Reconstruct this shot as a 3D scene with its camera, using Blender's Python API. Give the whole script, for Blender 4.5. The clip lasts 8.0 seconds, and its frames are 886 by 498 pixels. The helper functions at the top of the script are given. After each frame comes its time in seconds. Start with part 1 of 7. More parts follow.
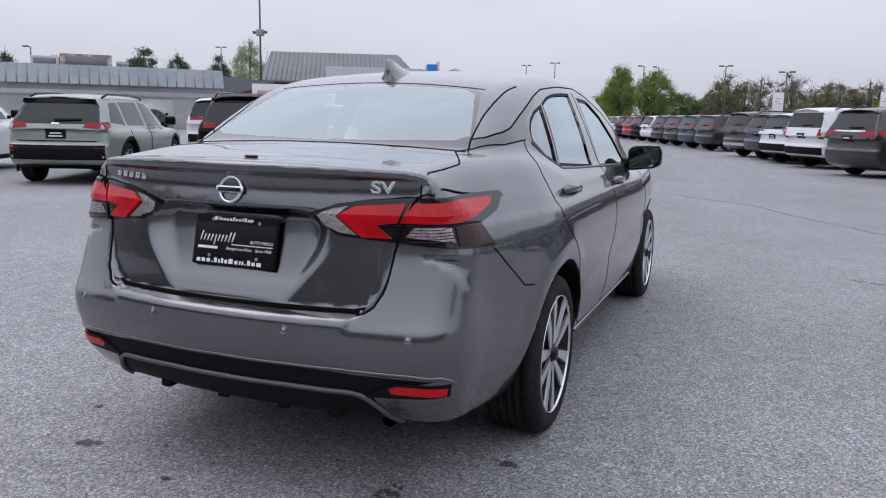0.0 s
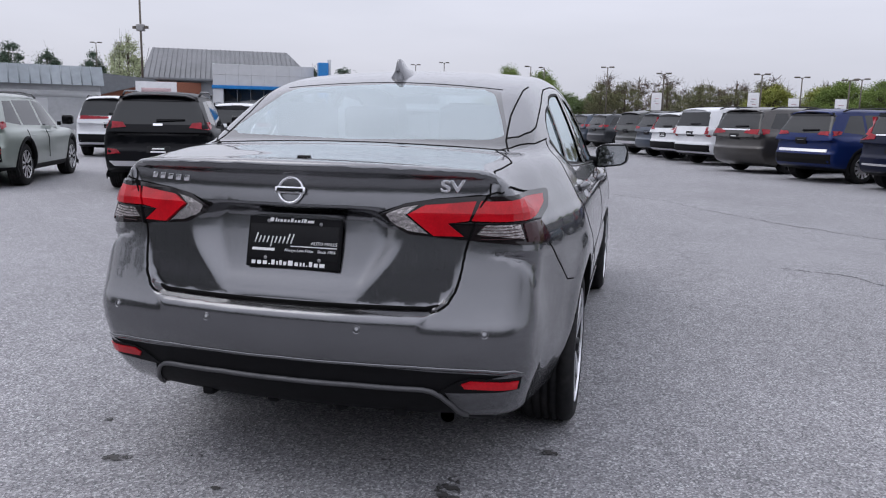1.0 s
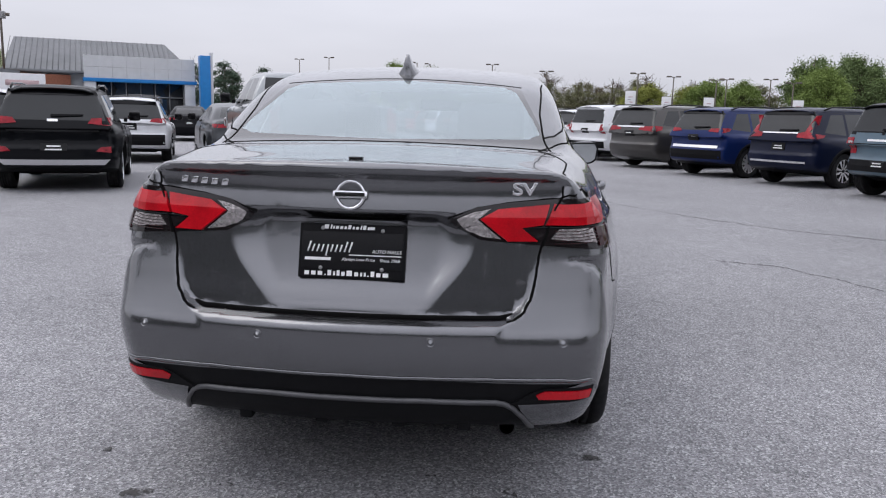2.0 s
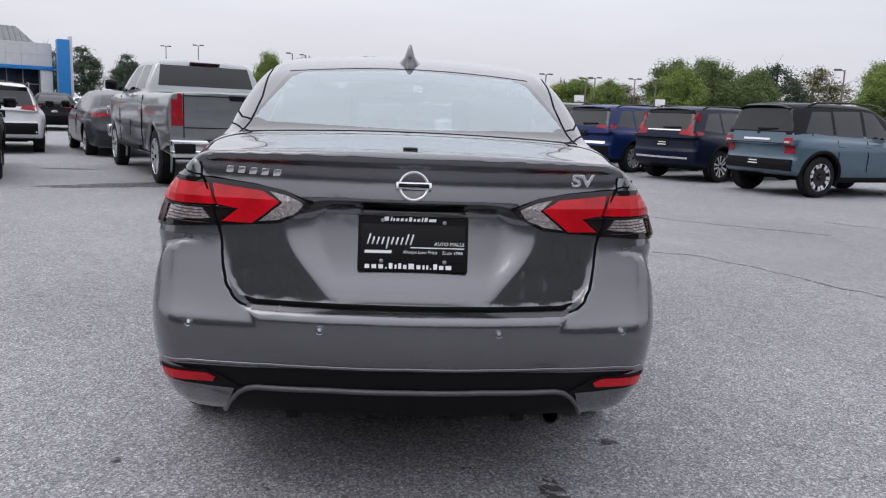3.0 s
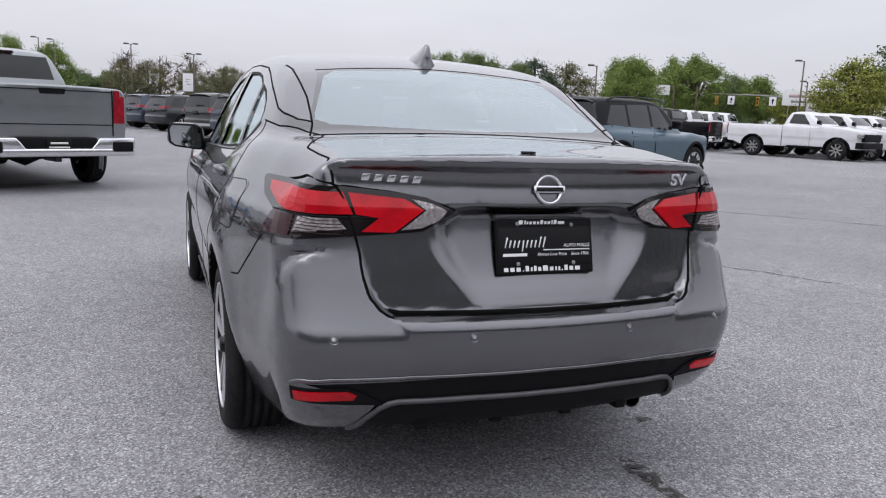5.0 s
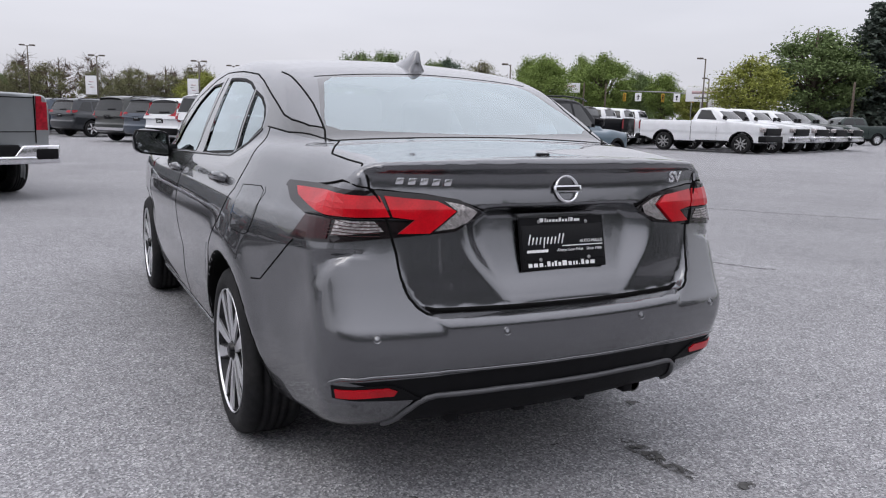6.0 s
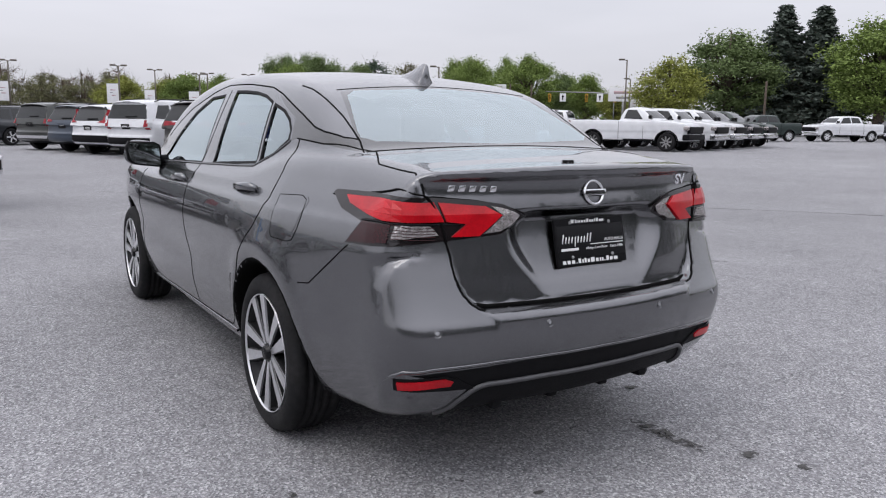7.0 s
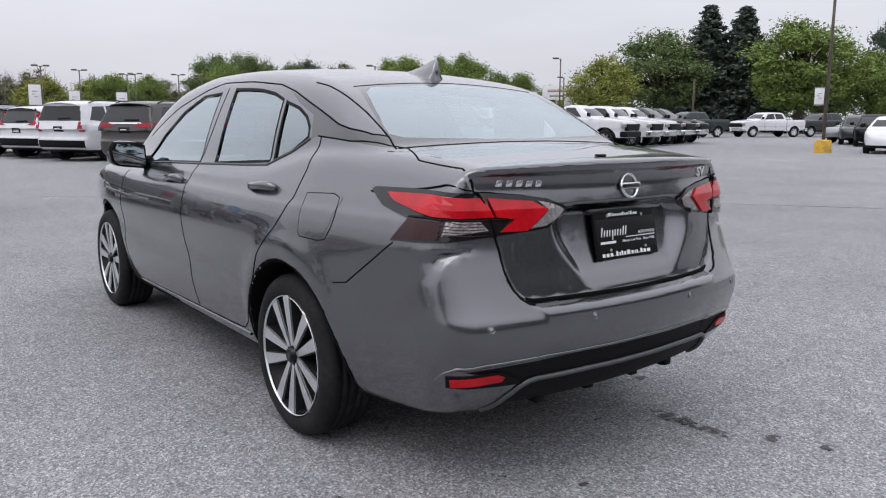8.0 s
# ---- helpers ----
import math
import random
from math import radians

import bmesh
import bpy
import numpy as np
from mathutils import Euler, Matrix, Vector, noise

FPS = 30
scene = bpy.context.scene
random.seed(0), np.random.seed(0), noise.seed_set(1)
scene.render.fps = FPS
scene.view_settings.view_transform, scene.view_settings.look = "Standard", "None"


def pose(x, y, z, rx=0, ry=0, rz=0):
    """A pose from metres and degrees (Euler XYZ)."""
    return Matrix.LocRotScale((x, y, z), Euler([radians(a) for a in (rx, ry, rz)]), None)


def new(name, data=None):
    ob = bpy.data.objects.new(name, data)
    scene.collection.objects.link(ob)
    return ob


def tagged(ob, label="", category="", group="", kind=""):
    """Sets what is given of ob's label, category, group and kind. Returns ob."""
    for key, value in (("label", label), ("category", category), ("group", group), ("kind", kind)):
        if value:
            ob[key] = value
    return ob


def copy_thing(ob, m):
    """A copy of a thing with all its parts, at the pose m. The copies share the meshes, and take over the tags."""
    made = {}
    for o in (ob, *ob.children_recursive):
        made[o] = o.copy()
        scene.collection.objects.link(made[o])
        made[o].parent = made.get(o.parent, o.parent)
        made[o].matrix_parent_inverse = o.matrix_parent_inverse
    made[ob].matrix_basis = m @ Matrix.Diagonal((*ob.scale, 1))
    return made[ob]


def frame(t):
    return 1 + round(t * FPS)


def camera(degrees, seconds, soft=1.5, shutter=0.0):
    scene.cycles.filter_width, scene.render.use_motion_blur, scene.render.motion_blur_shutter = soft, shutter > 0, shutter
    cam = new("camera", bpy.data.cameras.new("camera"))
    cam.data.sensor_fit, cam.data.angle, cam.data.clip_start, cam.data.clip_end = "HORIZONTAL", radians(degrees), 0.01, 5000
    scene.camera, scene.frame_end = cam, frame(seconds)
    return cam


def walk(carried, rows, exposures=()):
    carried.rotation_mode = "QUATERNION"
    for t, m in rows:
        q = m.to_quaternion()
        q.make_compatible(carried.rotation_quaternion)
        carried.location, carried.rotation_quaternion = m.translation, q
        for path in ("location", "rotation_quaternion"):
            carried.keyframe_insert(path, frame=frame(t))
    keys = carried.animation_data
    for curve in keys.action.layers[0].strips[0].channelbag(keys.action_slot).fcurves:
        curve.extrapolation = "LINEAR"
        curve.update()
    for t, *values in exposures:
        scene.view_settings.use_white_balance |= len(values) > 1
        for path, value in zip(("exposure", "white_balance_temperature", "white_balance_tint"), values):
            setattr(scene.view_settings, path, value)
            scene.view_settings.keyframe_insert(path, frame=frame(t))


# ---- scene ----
from mathutils.bvhtree import BVHTree

cam = camera(59.7, 8.0, 1.15)
METRES, EYE, TURN = 3.873, 1.219, 22.10
EAST, NORTH = 1.520, -1.858
ROWS = [
    (0.0, 0.0, 0.0, 0.0, 0.19, -9.65, -1.12),
    (0.5, -0.0771, -0.0167, 0.0018, -3.93, -9.67, -1.18),
    (1.0, -0.1387, -0.0029, -0.0021, -8.03, -9.56, -1.13),
    (1.5, -0.2053, 0.0297, -0.0008, -12.2, -9.51, -1.11),
    (3.0, -0.3975, 0.1098, -0.0086, -25.81, -9.85, -2.31),
    (3.5, -0.4711, 0.1321, -0.0095, -30.5, -9.87, -2.58),
    (4.0, -0.5246, 0.1623, -0.0094, -34.89, -9.89, -2.62),
    (4.5, -0.566, 0.2236, -0.0094, -38.9, -9.89, -2.51),
    (6.0, -0.6928, 0.2959, -0.0073, -48.87, -9.68, -1.46),
    (6.5, -0.7203, 0.3239, -0.0092, -51.65, -9.55, -1.03),
    (7.0, -0.7903, 0.3372, -0.0006, -54.29, -9.45, -0.73),
    (7.5, -0.8238, 0.3602, -0.0029, -56.82, -9.42, -0.48),
    (8.0, -0.8367, 0.4133, -0.0045, -59.14, -9.46, -0.23),
]
walk(cam, [(t, pose(EAST, NORTH, EYE, 0, 0, TURN) @ pose(METRES * x, METRES * y, METRES * z, 90 + pitch, roll, yaw)) for t, x, y, z, yaw, pitch, roll in ROWS], [(0.0, -0.08, 6200, 12), (1.5, -0.04, 6320, 11), (3.0, 0.04, 6500, 10), (8.0, 0.03, 6500, 10)])

# ---- light: an overcast spring day ----
SUN_UP, SUN_ROUND = radians(58), radians(285)
world = bpy.data.worlds.new("overcast_sky")
scene.world = world
world.use_nodes = True
wn, wl = world.node_tree.nodes, world.node_tree.links
wn.clear()


def wnode(kind, **sets):
    n = wn.new(kind)
    for k, v in sets.items():
        n.inputs[k.replace("_", " ")].default_value = v
    return n


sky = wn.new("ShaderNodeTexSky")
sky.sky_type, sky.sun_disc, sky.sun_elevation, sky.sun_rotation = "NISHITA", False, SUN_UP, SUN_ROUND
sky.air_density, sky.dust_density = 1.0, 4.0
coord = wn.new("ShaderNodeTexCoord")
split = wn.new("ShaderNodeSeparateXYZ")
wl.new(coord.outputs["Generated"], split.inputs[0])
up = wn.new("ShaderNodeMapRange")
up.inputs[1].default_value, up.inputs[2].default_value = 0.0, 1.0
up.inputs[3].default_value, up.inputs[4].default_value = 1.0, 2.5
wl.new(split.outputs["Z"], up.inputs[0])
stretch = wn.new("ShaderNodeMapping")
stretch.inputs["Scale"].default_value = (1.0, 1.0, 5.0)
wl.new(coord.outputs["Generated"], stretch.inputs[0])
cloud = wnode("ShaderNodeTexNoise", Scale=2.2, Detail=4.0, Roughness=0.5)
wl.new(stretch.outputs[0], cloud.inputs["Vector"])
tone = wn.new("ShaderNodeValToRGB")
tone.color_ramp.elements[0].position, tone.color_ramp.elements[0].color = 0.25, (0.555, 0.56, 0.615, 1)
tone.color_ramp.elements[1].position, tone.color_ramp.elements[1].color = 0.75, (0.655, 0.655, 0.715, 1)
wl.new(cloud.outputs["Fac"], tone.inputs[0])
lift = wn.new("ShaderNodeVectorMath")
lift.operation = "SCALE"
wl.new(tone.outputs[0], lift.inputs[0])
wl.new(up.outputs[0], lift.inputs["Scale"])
back_sky = wnode("ShaderNodeBackground", Strength=0.012)
wl.new(sky.outputs[0], back_sky.inputs[0])
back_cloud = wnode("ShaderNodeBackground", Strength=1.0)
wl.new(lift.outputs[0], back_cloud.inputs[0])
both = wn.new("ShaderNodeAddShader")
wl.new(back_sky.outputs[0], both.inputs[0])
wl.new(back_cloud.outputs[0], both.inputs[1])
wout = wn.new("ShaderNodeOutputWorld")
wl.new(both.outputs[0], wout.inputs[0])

sun = new("sun", bpy.data.lights.new("sun", "SUN"))
sun.data.energy, sun.data.angle, sun.data.color = 0.55, radians(35), (1.0, 0.97, 0.93)
sun.matrix_world = pose(0, 0, 30, 90 - 58, 0, -75)


# ---- materials ----
def material(name, colour, rough=0.5, metal=0.0, coat=0.0, coat_rough=0.05, spec=0.5, grain=None, mix=None, bump=None, transmission=0.0, ior=1.5, emit=None, flakes=None, rand=None):
    """grain: (scale, amount); mix: (scale, second colour, low, high); bump: (scale, strength, distance); rand: brightness span by object."""
    m = bpy.data.materials.new(name)
    m.use_nodes = True
    nt = m.node_tree
    p = nt.nodes["Principled BSDF"]
    p.inputs["Base Color"].default_value = (*colour, 1)
    p.inputs["Roughness"].default_value, p.inputs["Metallic"].default_value = rough, metal
    p.inputs["Coat Weight"].default_value, p.inputs["Coat Roughness"].default_value = coat, coat_rough
    p.inputs["Specular IOR Level"].default_value = spec
    p.inputs["IOR"].default_value, p.inputs["Transmission Weight"].default_value = ior, transmission
    if emit:
        p.inputs["Emission Color"].default_value, p.inputs["Emission Strength"].default_value = (*emit[0], 1), emit[1]
    tc = nt.nodes.new("ShaderNodeTexCoord")

    def noise_at(scale, detail=4.0):
        n = nt.nodes.new("ShaderNodeTexNoise")
        n.inputs["Scale"].default_value, n.inputs["Detail"].default_value = scale, detail
        nt.links.new(tc.outputs["Object"], n.inputs["Vector"])
        return n.outputs["Fac"]

    tint = None
    if mix:
        ramp = nt.nodes.new("ShaderNodeValToRGB")
        ramp.color_ramp.elements[0].position, ramp.color_ramp.elements[0].color = mix[2], (*colour, 1)
        ramp.color_ramp.elements[1].position, ramp.color_ramp.elements[1].color = mix[3], (*mix[1], 1)
        nt.links.new(noise_at(mix[0]), ramp.inputs[0])
        tint = ramp.outputs[0]
    if grain:
        hs = nt.nodes.new("ShaderNodeHueSaturation")
        hs.inputs["Color"].default_value = (*colour, 1)
        if tint:
            nt.links.new(tint, hs.inputs["Color"])
        mr = nt.nodes.new("ShaderNodeMapRange")
        mr.inputs[1].default_value, mr.inputs[2].default_value = 0.25, 0.75
        mr.inputs[3].default_value, mr.inputs[4].default_value = 1 - grain[1], 1 + grain[1]
        nt.links.new(noise_at(grain[0]), mr.inputs[0])
        nt.links.new(mr.outputs[0], hs.inputs["Value"])
        tint = hs.outputs[0]
    if rand:
        hs = nt.nodes.new("ShaderNodeHueSaturation")
        hs.inputs["Color"].default_value = (*colour, 1)
        if tint:
            nt.links.new(tint, hs.inputs["Color"])
        info = nt.nodes.new("ShaderNodeObjectInfo" if rand[0] == "object" else "ShaderNodeNewGeometry")
        mr = nt.nodes.new("ShaderNodeMapRange")
        mr.inputs[3].default_value, mr.inputs[4].default_value = rand[1], rand[2]
        nt.links.new(info.outputs["Random" if rand[0] == "object" else "Random Per Island"], mr.inputs[0])
        nt.links.new(mr.outputs[0], hs.inputs["Value"])
        tint = hs.outputs[0]
    if tint:
        nt.links.new(tint, p.inputs["Base Color"])
    if bump:
        b = nt.nodes.new("ShaderNodeBump")
        b.inputs["Strength"].default_value, b.inputs["Distance"].default_value = bump[1], bump[2]
        nt.links.new(noise_at(bump[0], 6.0), b.inputs["Height"])
        nt.links.new(b.outputs[0], p.inputs["Normal"])
    return m


def paint(name, colour, metal=0.35):
    return material(name, colour, 0.33, metal, 0.55, 0.03, spec=0.4, grain=(900.0, 0.10), mix=(3.0, tuple(c * 0.93 for c in colour), 0.4, 0.6))


def glass(name, tint, see):
    """Window glass: a mirror-like skin over a tinted, see-through body."""
    m = bpy.data.materials.new(name)
    m.use_nodes = True
    nt = m.node_tree
    nt.nodes.clear()
    clear = nt.nodes.new("ShaderNodeBsdfTransparent")
    clear.inputs[0].default_value = (*[c * see for c in tint], 1)
    gloss = nt.nodes.new("ShaderNodeBsdfGlossy")
    gloss.inputs["Roughness"].default_value = 0.02
    gloss.inputs["Color"].default_value = (0.87, 0.97, 1.0, 1)
    facing = nt.nodes.new("ShaderNodeLayerWeight")
    facing.inputs["Blend"].default_value = 0.5
    steep = nt.nodes.new("ShaderNodeMath")
    steep.operation = "POWER"
    steep.inputs[1].default_value = 2.2
    nt.links.new(facing.outputs["Facing"], steep.inputs[0])
    fres = nt.nodes.new("ShaderNodeMapRange")
    fres.inputs[3].default_value, fres.inputs[4].default_value = 0.17, 1.0
    nt.links.new(steep.outputs[0], fres.inputs[0])
    mixer = nt.nodes.new("ShaderNodeMixShader")
    nt.links.new(fres.outputs[0], mixer.inputs[0])
    nt.links.new(clear.outputs[0], mixer.inputs[1])
    nt.links.new(gloss.outputs[0], mixer.inputs[2])
    out = nt.nodes.new("ShaderNodeOutputMaterial")
    nt.links.new(mixer.outputs[0], out.inputs[0])
    return m


GREY_PAINT = material("gun_metallic_paint", (0.160, 0.162, 0.171), 0.27, 1.0, 1.0, 0.02, grain=(1500.0, 0.16), mix=(2.0, (0.151, 0.153, 0.162), 0.4, 0.6))
SMOKE = material("smoked_lamp_glass", (0.012, 0.009, 0.010), 0.15, coat=0.45, spec=0.3, grain=(90, 0.2))
# grey plastic, paled so its colour carries the diffuser crease's catch-light
EDGE_CATCH_LIGHT = material("catch_light_grey_plastic", (0.10, 0.10, 0.105), 0.35, 0.4, grain=(25, 0.15))
BLACK_PLASTIC = material("textured_black_plastic", (0.006, 0.006, 0.007), 0.6, spec=0.14, bump=(900, 0.3, 0.001), grain=(30, 0.2))
DARK_PLASTIC = material("dark_grey_plastic", (0.035, 0.036, 0.038), 0.45, grain=(25, 0.15))
SEAM = material("shadow_gap_rubber", (0.004, 0.004, 0.004), 0.9, spec=0.1)
GLOSS_BLACK = material("gloss_black", (0.005, 0.005, 0.006), 0.14, spec=0.3)
MIRROR = material("dark_mirror_glass", (0.52, 0.55, 0.56), 0.03, 1.0)
FRIT = material("ceramic_frit_glass", (0.012, 0.012, 0.013), 0.05, coat=1.0, spec=0.6)
CLEAR_GLASS = glass("car_window_glass", (0.88, 0.97, 1.0), 0.72)
TINTED = glass("tinted_window_glass", (0.75, 0.85, 0.85), 0.16)
RED_LENS = material("red_lamp_lens", (0.52, 0.003, 0.011), 0.28, coat=0.5, coat_rough=0.08, spec=0.15, grain=(160, 0.14), mix=(9, (0.38, 0.002, 0.008), 0.4, 0.6))
MAROON_LENS = material("dark_red_lamp_lens", (0.028, 0.002, 0.004), 0.12, coat=0.2, spec=0.3, grain=(120, 0.25))
CLEAR_LENS = material("clear_lamp_reflector", (0.42, 0.39, 0.385), 0.25, 0.8, 0.5, grain=(110, 0.5), bump=(140, 0.6, 0.003))
CHROME = material("chrome", (0.80, 0.80, 0.82), 0.20, 1.0, grain=(40, 0.05))
ALLOY = material("machined_alloy", (0.80, 0.80, 0.82), 0.38, 1.0, 0.5, grain=(90, 0.08))
DARK_ALLOY = material("dark_alloy_pocket", (0.03, 0.03, 0.032), 0.4, 0.5, grain=(60, 0.2))
RUBBER = material("tyre_rubber", (0.012, 0.012, 0.013), 0.75, spec=0.22, grain=(45, 0.35), mix=(8, (0.022, 0.021, 0.021), 0.45, 0.7), bump=(260, 0.35, 0.002))
FABRIC = material("charcoal_seat_fabric", (0.04, 0.04, 0.042), 0.95, spec=0.2, grain=(60, 0.15))
TRIM_INSIDE = material("charcoal_interior_plastic", (0.03, 0.03, 0.032), 0.6, grain=(40, 0.15))
HEADLINER = material("light_grey_headliner", (0.42, 0.41, 0.40), 0.95, spec=0.2, grain=(30, 0.06))
WHITE_INK = material("white_lettering", (0.82, 0.82, 0.82), 0.5, grain=(300, 0.04))
PLATE_BLACK = material("plate_insert_black", (0.006, 0.006, 0.007), 0.4, spec=0.2, grain=(80, 0.2))
STEEL = material("painted_steel_post", (0.10, 0.085, 0.07), 0.55, 0.3, grain=(20, 0.2), mix=(3, (0.14, 0.12, 0.10), 0.4, 0.6))
GALV = material("galvanised_steel", (0.30, 0.30, 0.30), 0.5, 0.6, grain=(20, 0.2))
CONCRETE_YELLOW = material("worn_yellow_concrete", (0.62, 0.36, 0.03), 0.8, grain=(14, 0.25), mix=(4, (0.40, 0.27, 0.07), 0.45, 0.65))
SIGN_WHITE = material("banner_white", (0.75, 0.75, 0.76), 0.6, grain=(5, 0.06))
SIGN_RED = material("faded_banner_print", (0.50, 0.36, 0.37), 0.6, grain=(5, 0.1))
BLUE_PANEL = material("blue_aluminium_panel", (0.012, 0.19, 0.50), 0.35, 0.1, grain=(3, 0.08))
WHITE_PANEL = material("pale_grey_aluminium_panel", (0.56, 0.57, 0.58), 0.4, 0.1, grain=(2, 0.06))
GREY_WALL = material("grey_block_wall", (0.42, 0.43, 0.44), 0.85, grain=(4, 0.1), mix=(0.5, (0.36, 0.37, 0.38), 0.4, 0.6))
DARK_WALL = material("dark_grey_gable_wall", (0.16, 0.17, 0.18), 0.8, grain=(3, 0.12))
ROOF_METAL = material("grey_standing_seam_roof", (0.150, 0.156, 0.164), 0.5, 0.3, grain=(2, 0.1), mix=(0.4, (0.125, 0.13, 0.138), 0.4, 0.6))
MANSARD = material("grey_ribbed_mansard_metal", (0.28, 0.31, 0.33), 0.5, 0.2, grain=(2, 0.12), mix=(0.4, (0.24, 0.27, 0.29), 0.4, 0.6))
BRICK = material("red_brown_brick_wall", (0.26, 0.10, 0.06), 0.9, grain=(8, 0.25))
SHOP_GLASS = material("dark_shopfront_glass", (0.02, 0.022, 0.025), 0.08, coat=1.0)
RTU = material("rusty_beige_roof_unit", (0.32, 0.22, 0.17), 0.8, grain=(3, 0.35), mix=(1.2, (0.55, 0.52, 0.5), 0.45, 0.6))
SIGNAL = material("traffic_signal_yellow", (0.55, 0.32, 0.03), 0.6, grain=(6, 0.1))
BARK = material("grey_brown_bark", (0.085, 0.065, 0.05), 0.95, grain=(9, 0.35), bump=(12, 0.8, 0.03))


def leaf(name, colour, low=0.55, high=1.5):
    m = material(name, colour, 0.75, rand=("island", low, high), spec=0.2)
    p = m.node_tree.nodes["Principled BSDF"]
    p.inputs["Subsurface Weight"].default_value = 0.0
    return m


LEAF_FRESH = leaf("fresh_spring_leaves", (0.165, 0.225, 0.060), 0.75, 1.3)
LEAF_PALE = leaf("pale_blossoming_leaves", (0.40, 0.44, 0.27), 0.75, 1.25)
LEAF_YELLOW = leaf("yellow_green_spring_leaves", (0.235, 0.255, 0.060))
LEAF_MID = leaf("mid_green_leaves", (0.130, 0.178, 0.070), 0.75, 1.3)
LEAF_OLIVE = leaf("olive_budding_leaves", (0.165, 0.165, 0.085))
LEAF_RUSSET = leaf("russet_budding_leaves", (0.20, 0.13, 0.10))
LEAF_GREY = leaf("grey_green_woodland_leaves", (0.095, 0.102, 0.085), 0.7, 1.3)
NEEDLE = leaf("dark_spruce_needles", (0.085, 0.105, 0.088), 0.65, 1.4)
NEEDLE_BLUE = leaf("grey_green_pine_needles", (0.075, 0.110, 0.075))


def asphalt():
    m = bpy.data.materials.new("worn_grey_asphalt")
    m.use_nodes = True
    nt = m.node_tree
    p = nt.nodes["Principled BSDF"]
    tc = nt.nodes.new("ShaderNodeTexCoord")

    def tex(scale, detail=4.0, rough=0.5, vor=False, stretch=None):
        n = nt.nodes.new("ShaderNodeTexVoronoi" if vor else "ShaderNodeTexNoise")
        n.inputs["Scale"].default_value = scale
        src = tc.outputs["Object"]
        if stretch:
            mp = nt.nodes.new("ShaderNodeMapping")
            mp.inputs["Scale"].default_value = stretch
            nt.links.new(src, mp.inputs[0])
            src = mp.outputs[0]
        if not vor:
            n.inputs["Detail"].default_value, n.inputs["Roughness"].default_value = detail, rough
        nt.links.new(src, n.inputs["Vector"])
        return n

    def ramp(src, stops):
        r = nt.nodes.new("ShaderNodeValToRGB")
        while len(r.color_ramp.elements) < len(stops):
            r.color_ramp.elements.new(0.5)
        for e, (pos, c) in zip(r.color_ramp.elements, stops):
            e.position, e.color = pos, (c, c, c, 1) if isinstance(c, float) else (*c, 1)
        nt.links.new(src, r.inputs[0])
        return r.outputs[0]

    def mul(a, b, mode="MULTIPLY", fac=1.0):
        n = nt.nodes.new("ShaderNodeMix")
        n.data_type, n.blend_type = "RGBA", mode
        n.inputs[0].default_value = fac
        nt.links.new(a, n.inputs[6])
        nt.links.new(b, n.inputs[7])
        return n.outputs[2]

    stone = tex(135.0, vor=True)
    stones = ramp(stone.outputs["Color"], [(0.0, (0.10, 0.10, 0.108)), (0.38, (0.215, 0.214, 0.224)), (0.70, (0.335, 0.333, 0.345)), (1.0, (0.62, 0.615, 0.63))])
    grit = ramp(tex(420.0, 3.0, 0.6).outputs["Fac"], [(0.32, 0.60), (0.68, 1.40)])
    patches = ramp(tex(0.55, 5.0, 0.55).outputs["Fac"], [(0.3, 0.88), (0.7, 1.10)])
    wide = ramp(tex(0.07, 4.0, 0.5, stretch=(1.0, 0.45, 1.0)).outputs["Fac"], [(0.34, 0.84), (0.62, 1.06)])
    mott = ramp(tex(7.0, 4.0, 0.6).outputs["Fac"], [(0.3, 0.90), (0.7, 1.08)])
    c = mul(mul(mul(mul(stones, grit), patches), wide), mott)
    nt.links.new(c, p.inputs["Base Color"])
    p.inputs["Roughness"].default_value = 0.82
    p.inputs["Specular IOR Level"].default_value = 0.35
    b = nt.nodes.new("ShaderNodeBump")
    b.inputs["Strength"].default_value, b.inputs["Distance"].default_value = 0.55, 0.004
    nt.links.new(stone.outputs["Distance"], b.inputs["Height"])
    nt.links.new(b.outputs[0], p.inputs["Normal"])
    return m


ASPHALT = asphalt()




# ---- mesh helpers ----
def part(name, bm, mat, parent=None, label="", smooth=True):
    """Links a bmesh as one mesh object under a thing or a part."""
    me = bpy.data.meshes.new(name)
    bm.to_mesh(me)
    bm.free()
    me.materials.append(mat)
    if smooth:
        me.polygons.foreach_set("use_smooth", [True] * len(me.polygons))
    ob = new(name, me)
    ob.parent = parent
    if label:
        tagged(ob, label)
    return ob


def thing(name, label, category, group="", m=None, kind=""):
    ob = new(name)
    ob.empty_display_size = 0.2
    if m is not None:
        ob.matrix_world = m
    return tagged(ob, label, category, group, kind)


def box(x0, x1, y0, y1, z0, z1, bev=0.0, seg=2, bm=None):
    own = bm is None
    bm = bmesh.new() if own else bm
    m = Matrix.Translation(((x0 + x1) / 2, (y0 + y1) / 2, (z0 + z1) / 2)) @ Matrix.Diagonal((x1 - x0, y1 - y0, z1 - z0, 1))
    geo = bmesh.ops.create_cube(bm, size=1, matrix=m)
    if bev:
        edges = list({e for v in geo["verts"] for e in v.link_edges})
        bmesh.ops.bevel(bm, geom=edges, offset=bev, segments=seg, profile=0.6, affect="EDGES")
    return bm


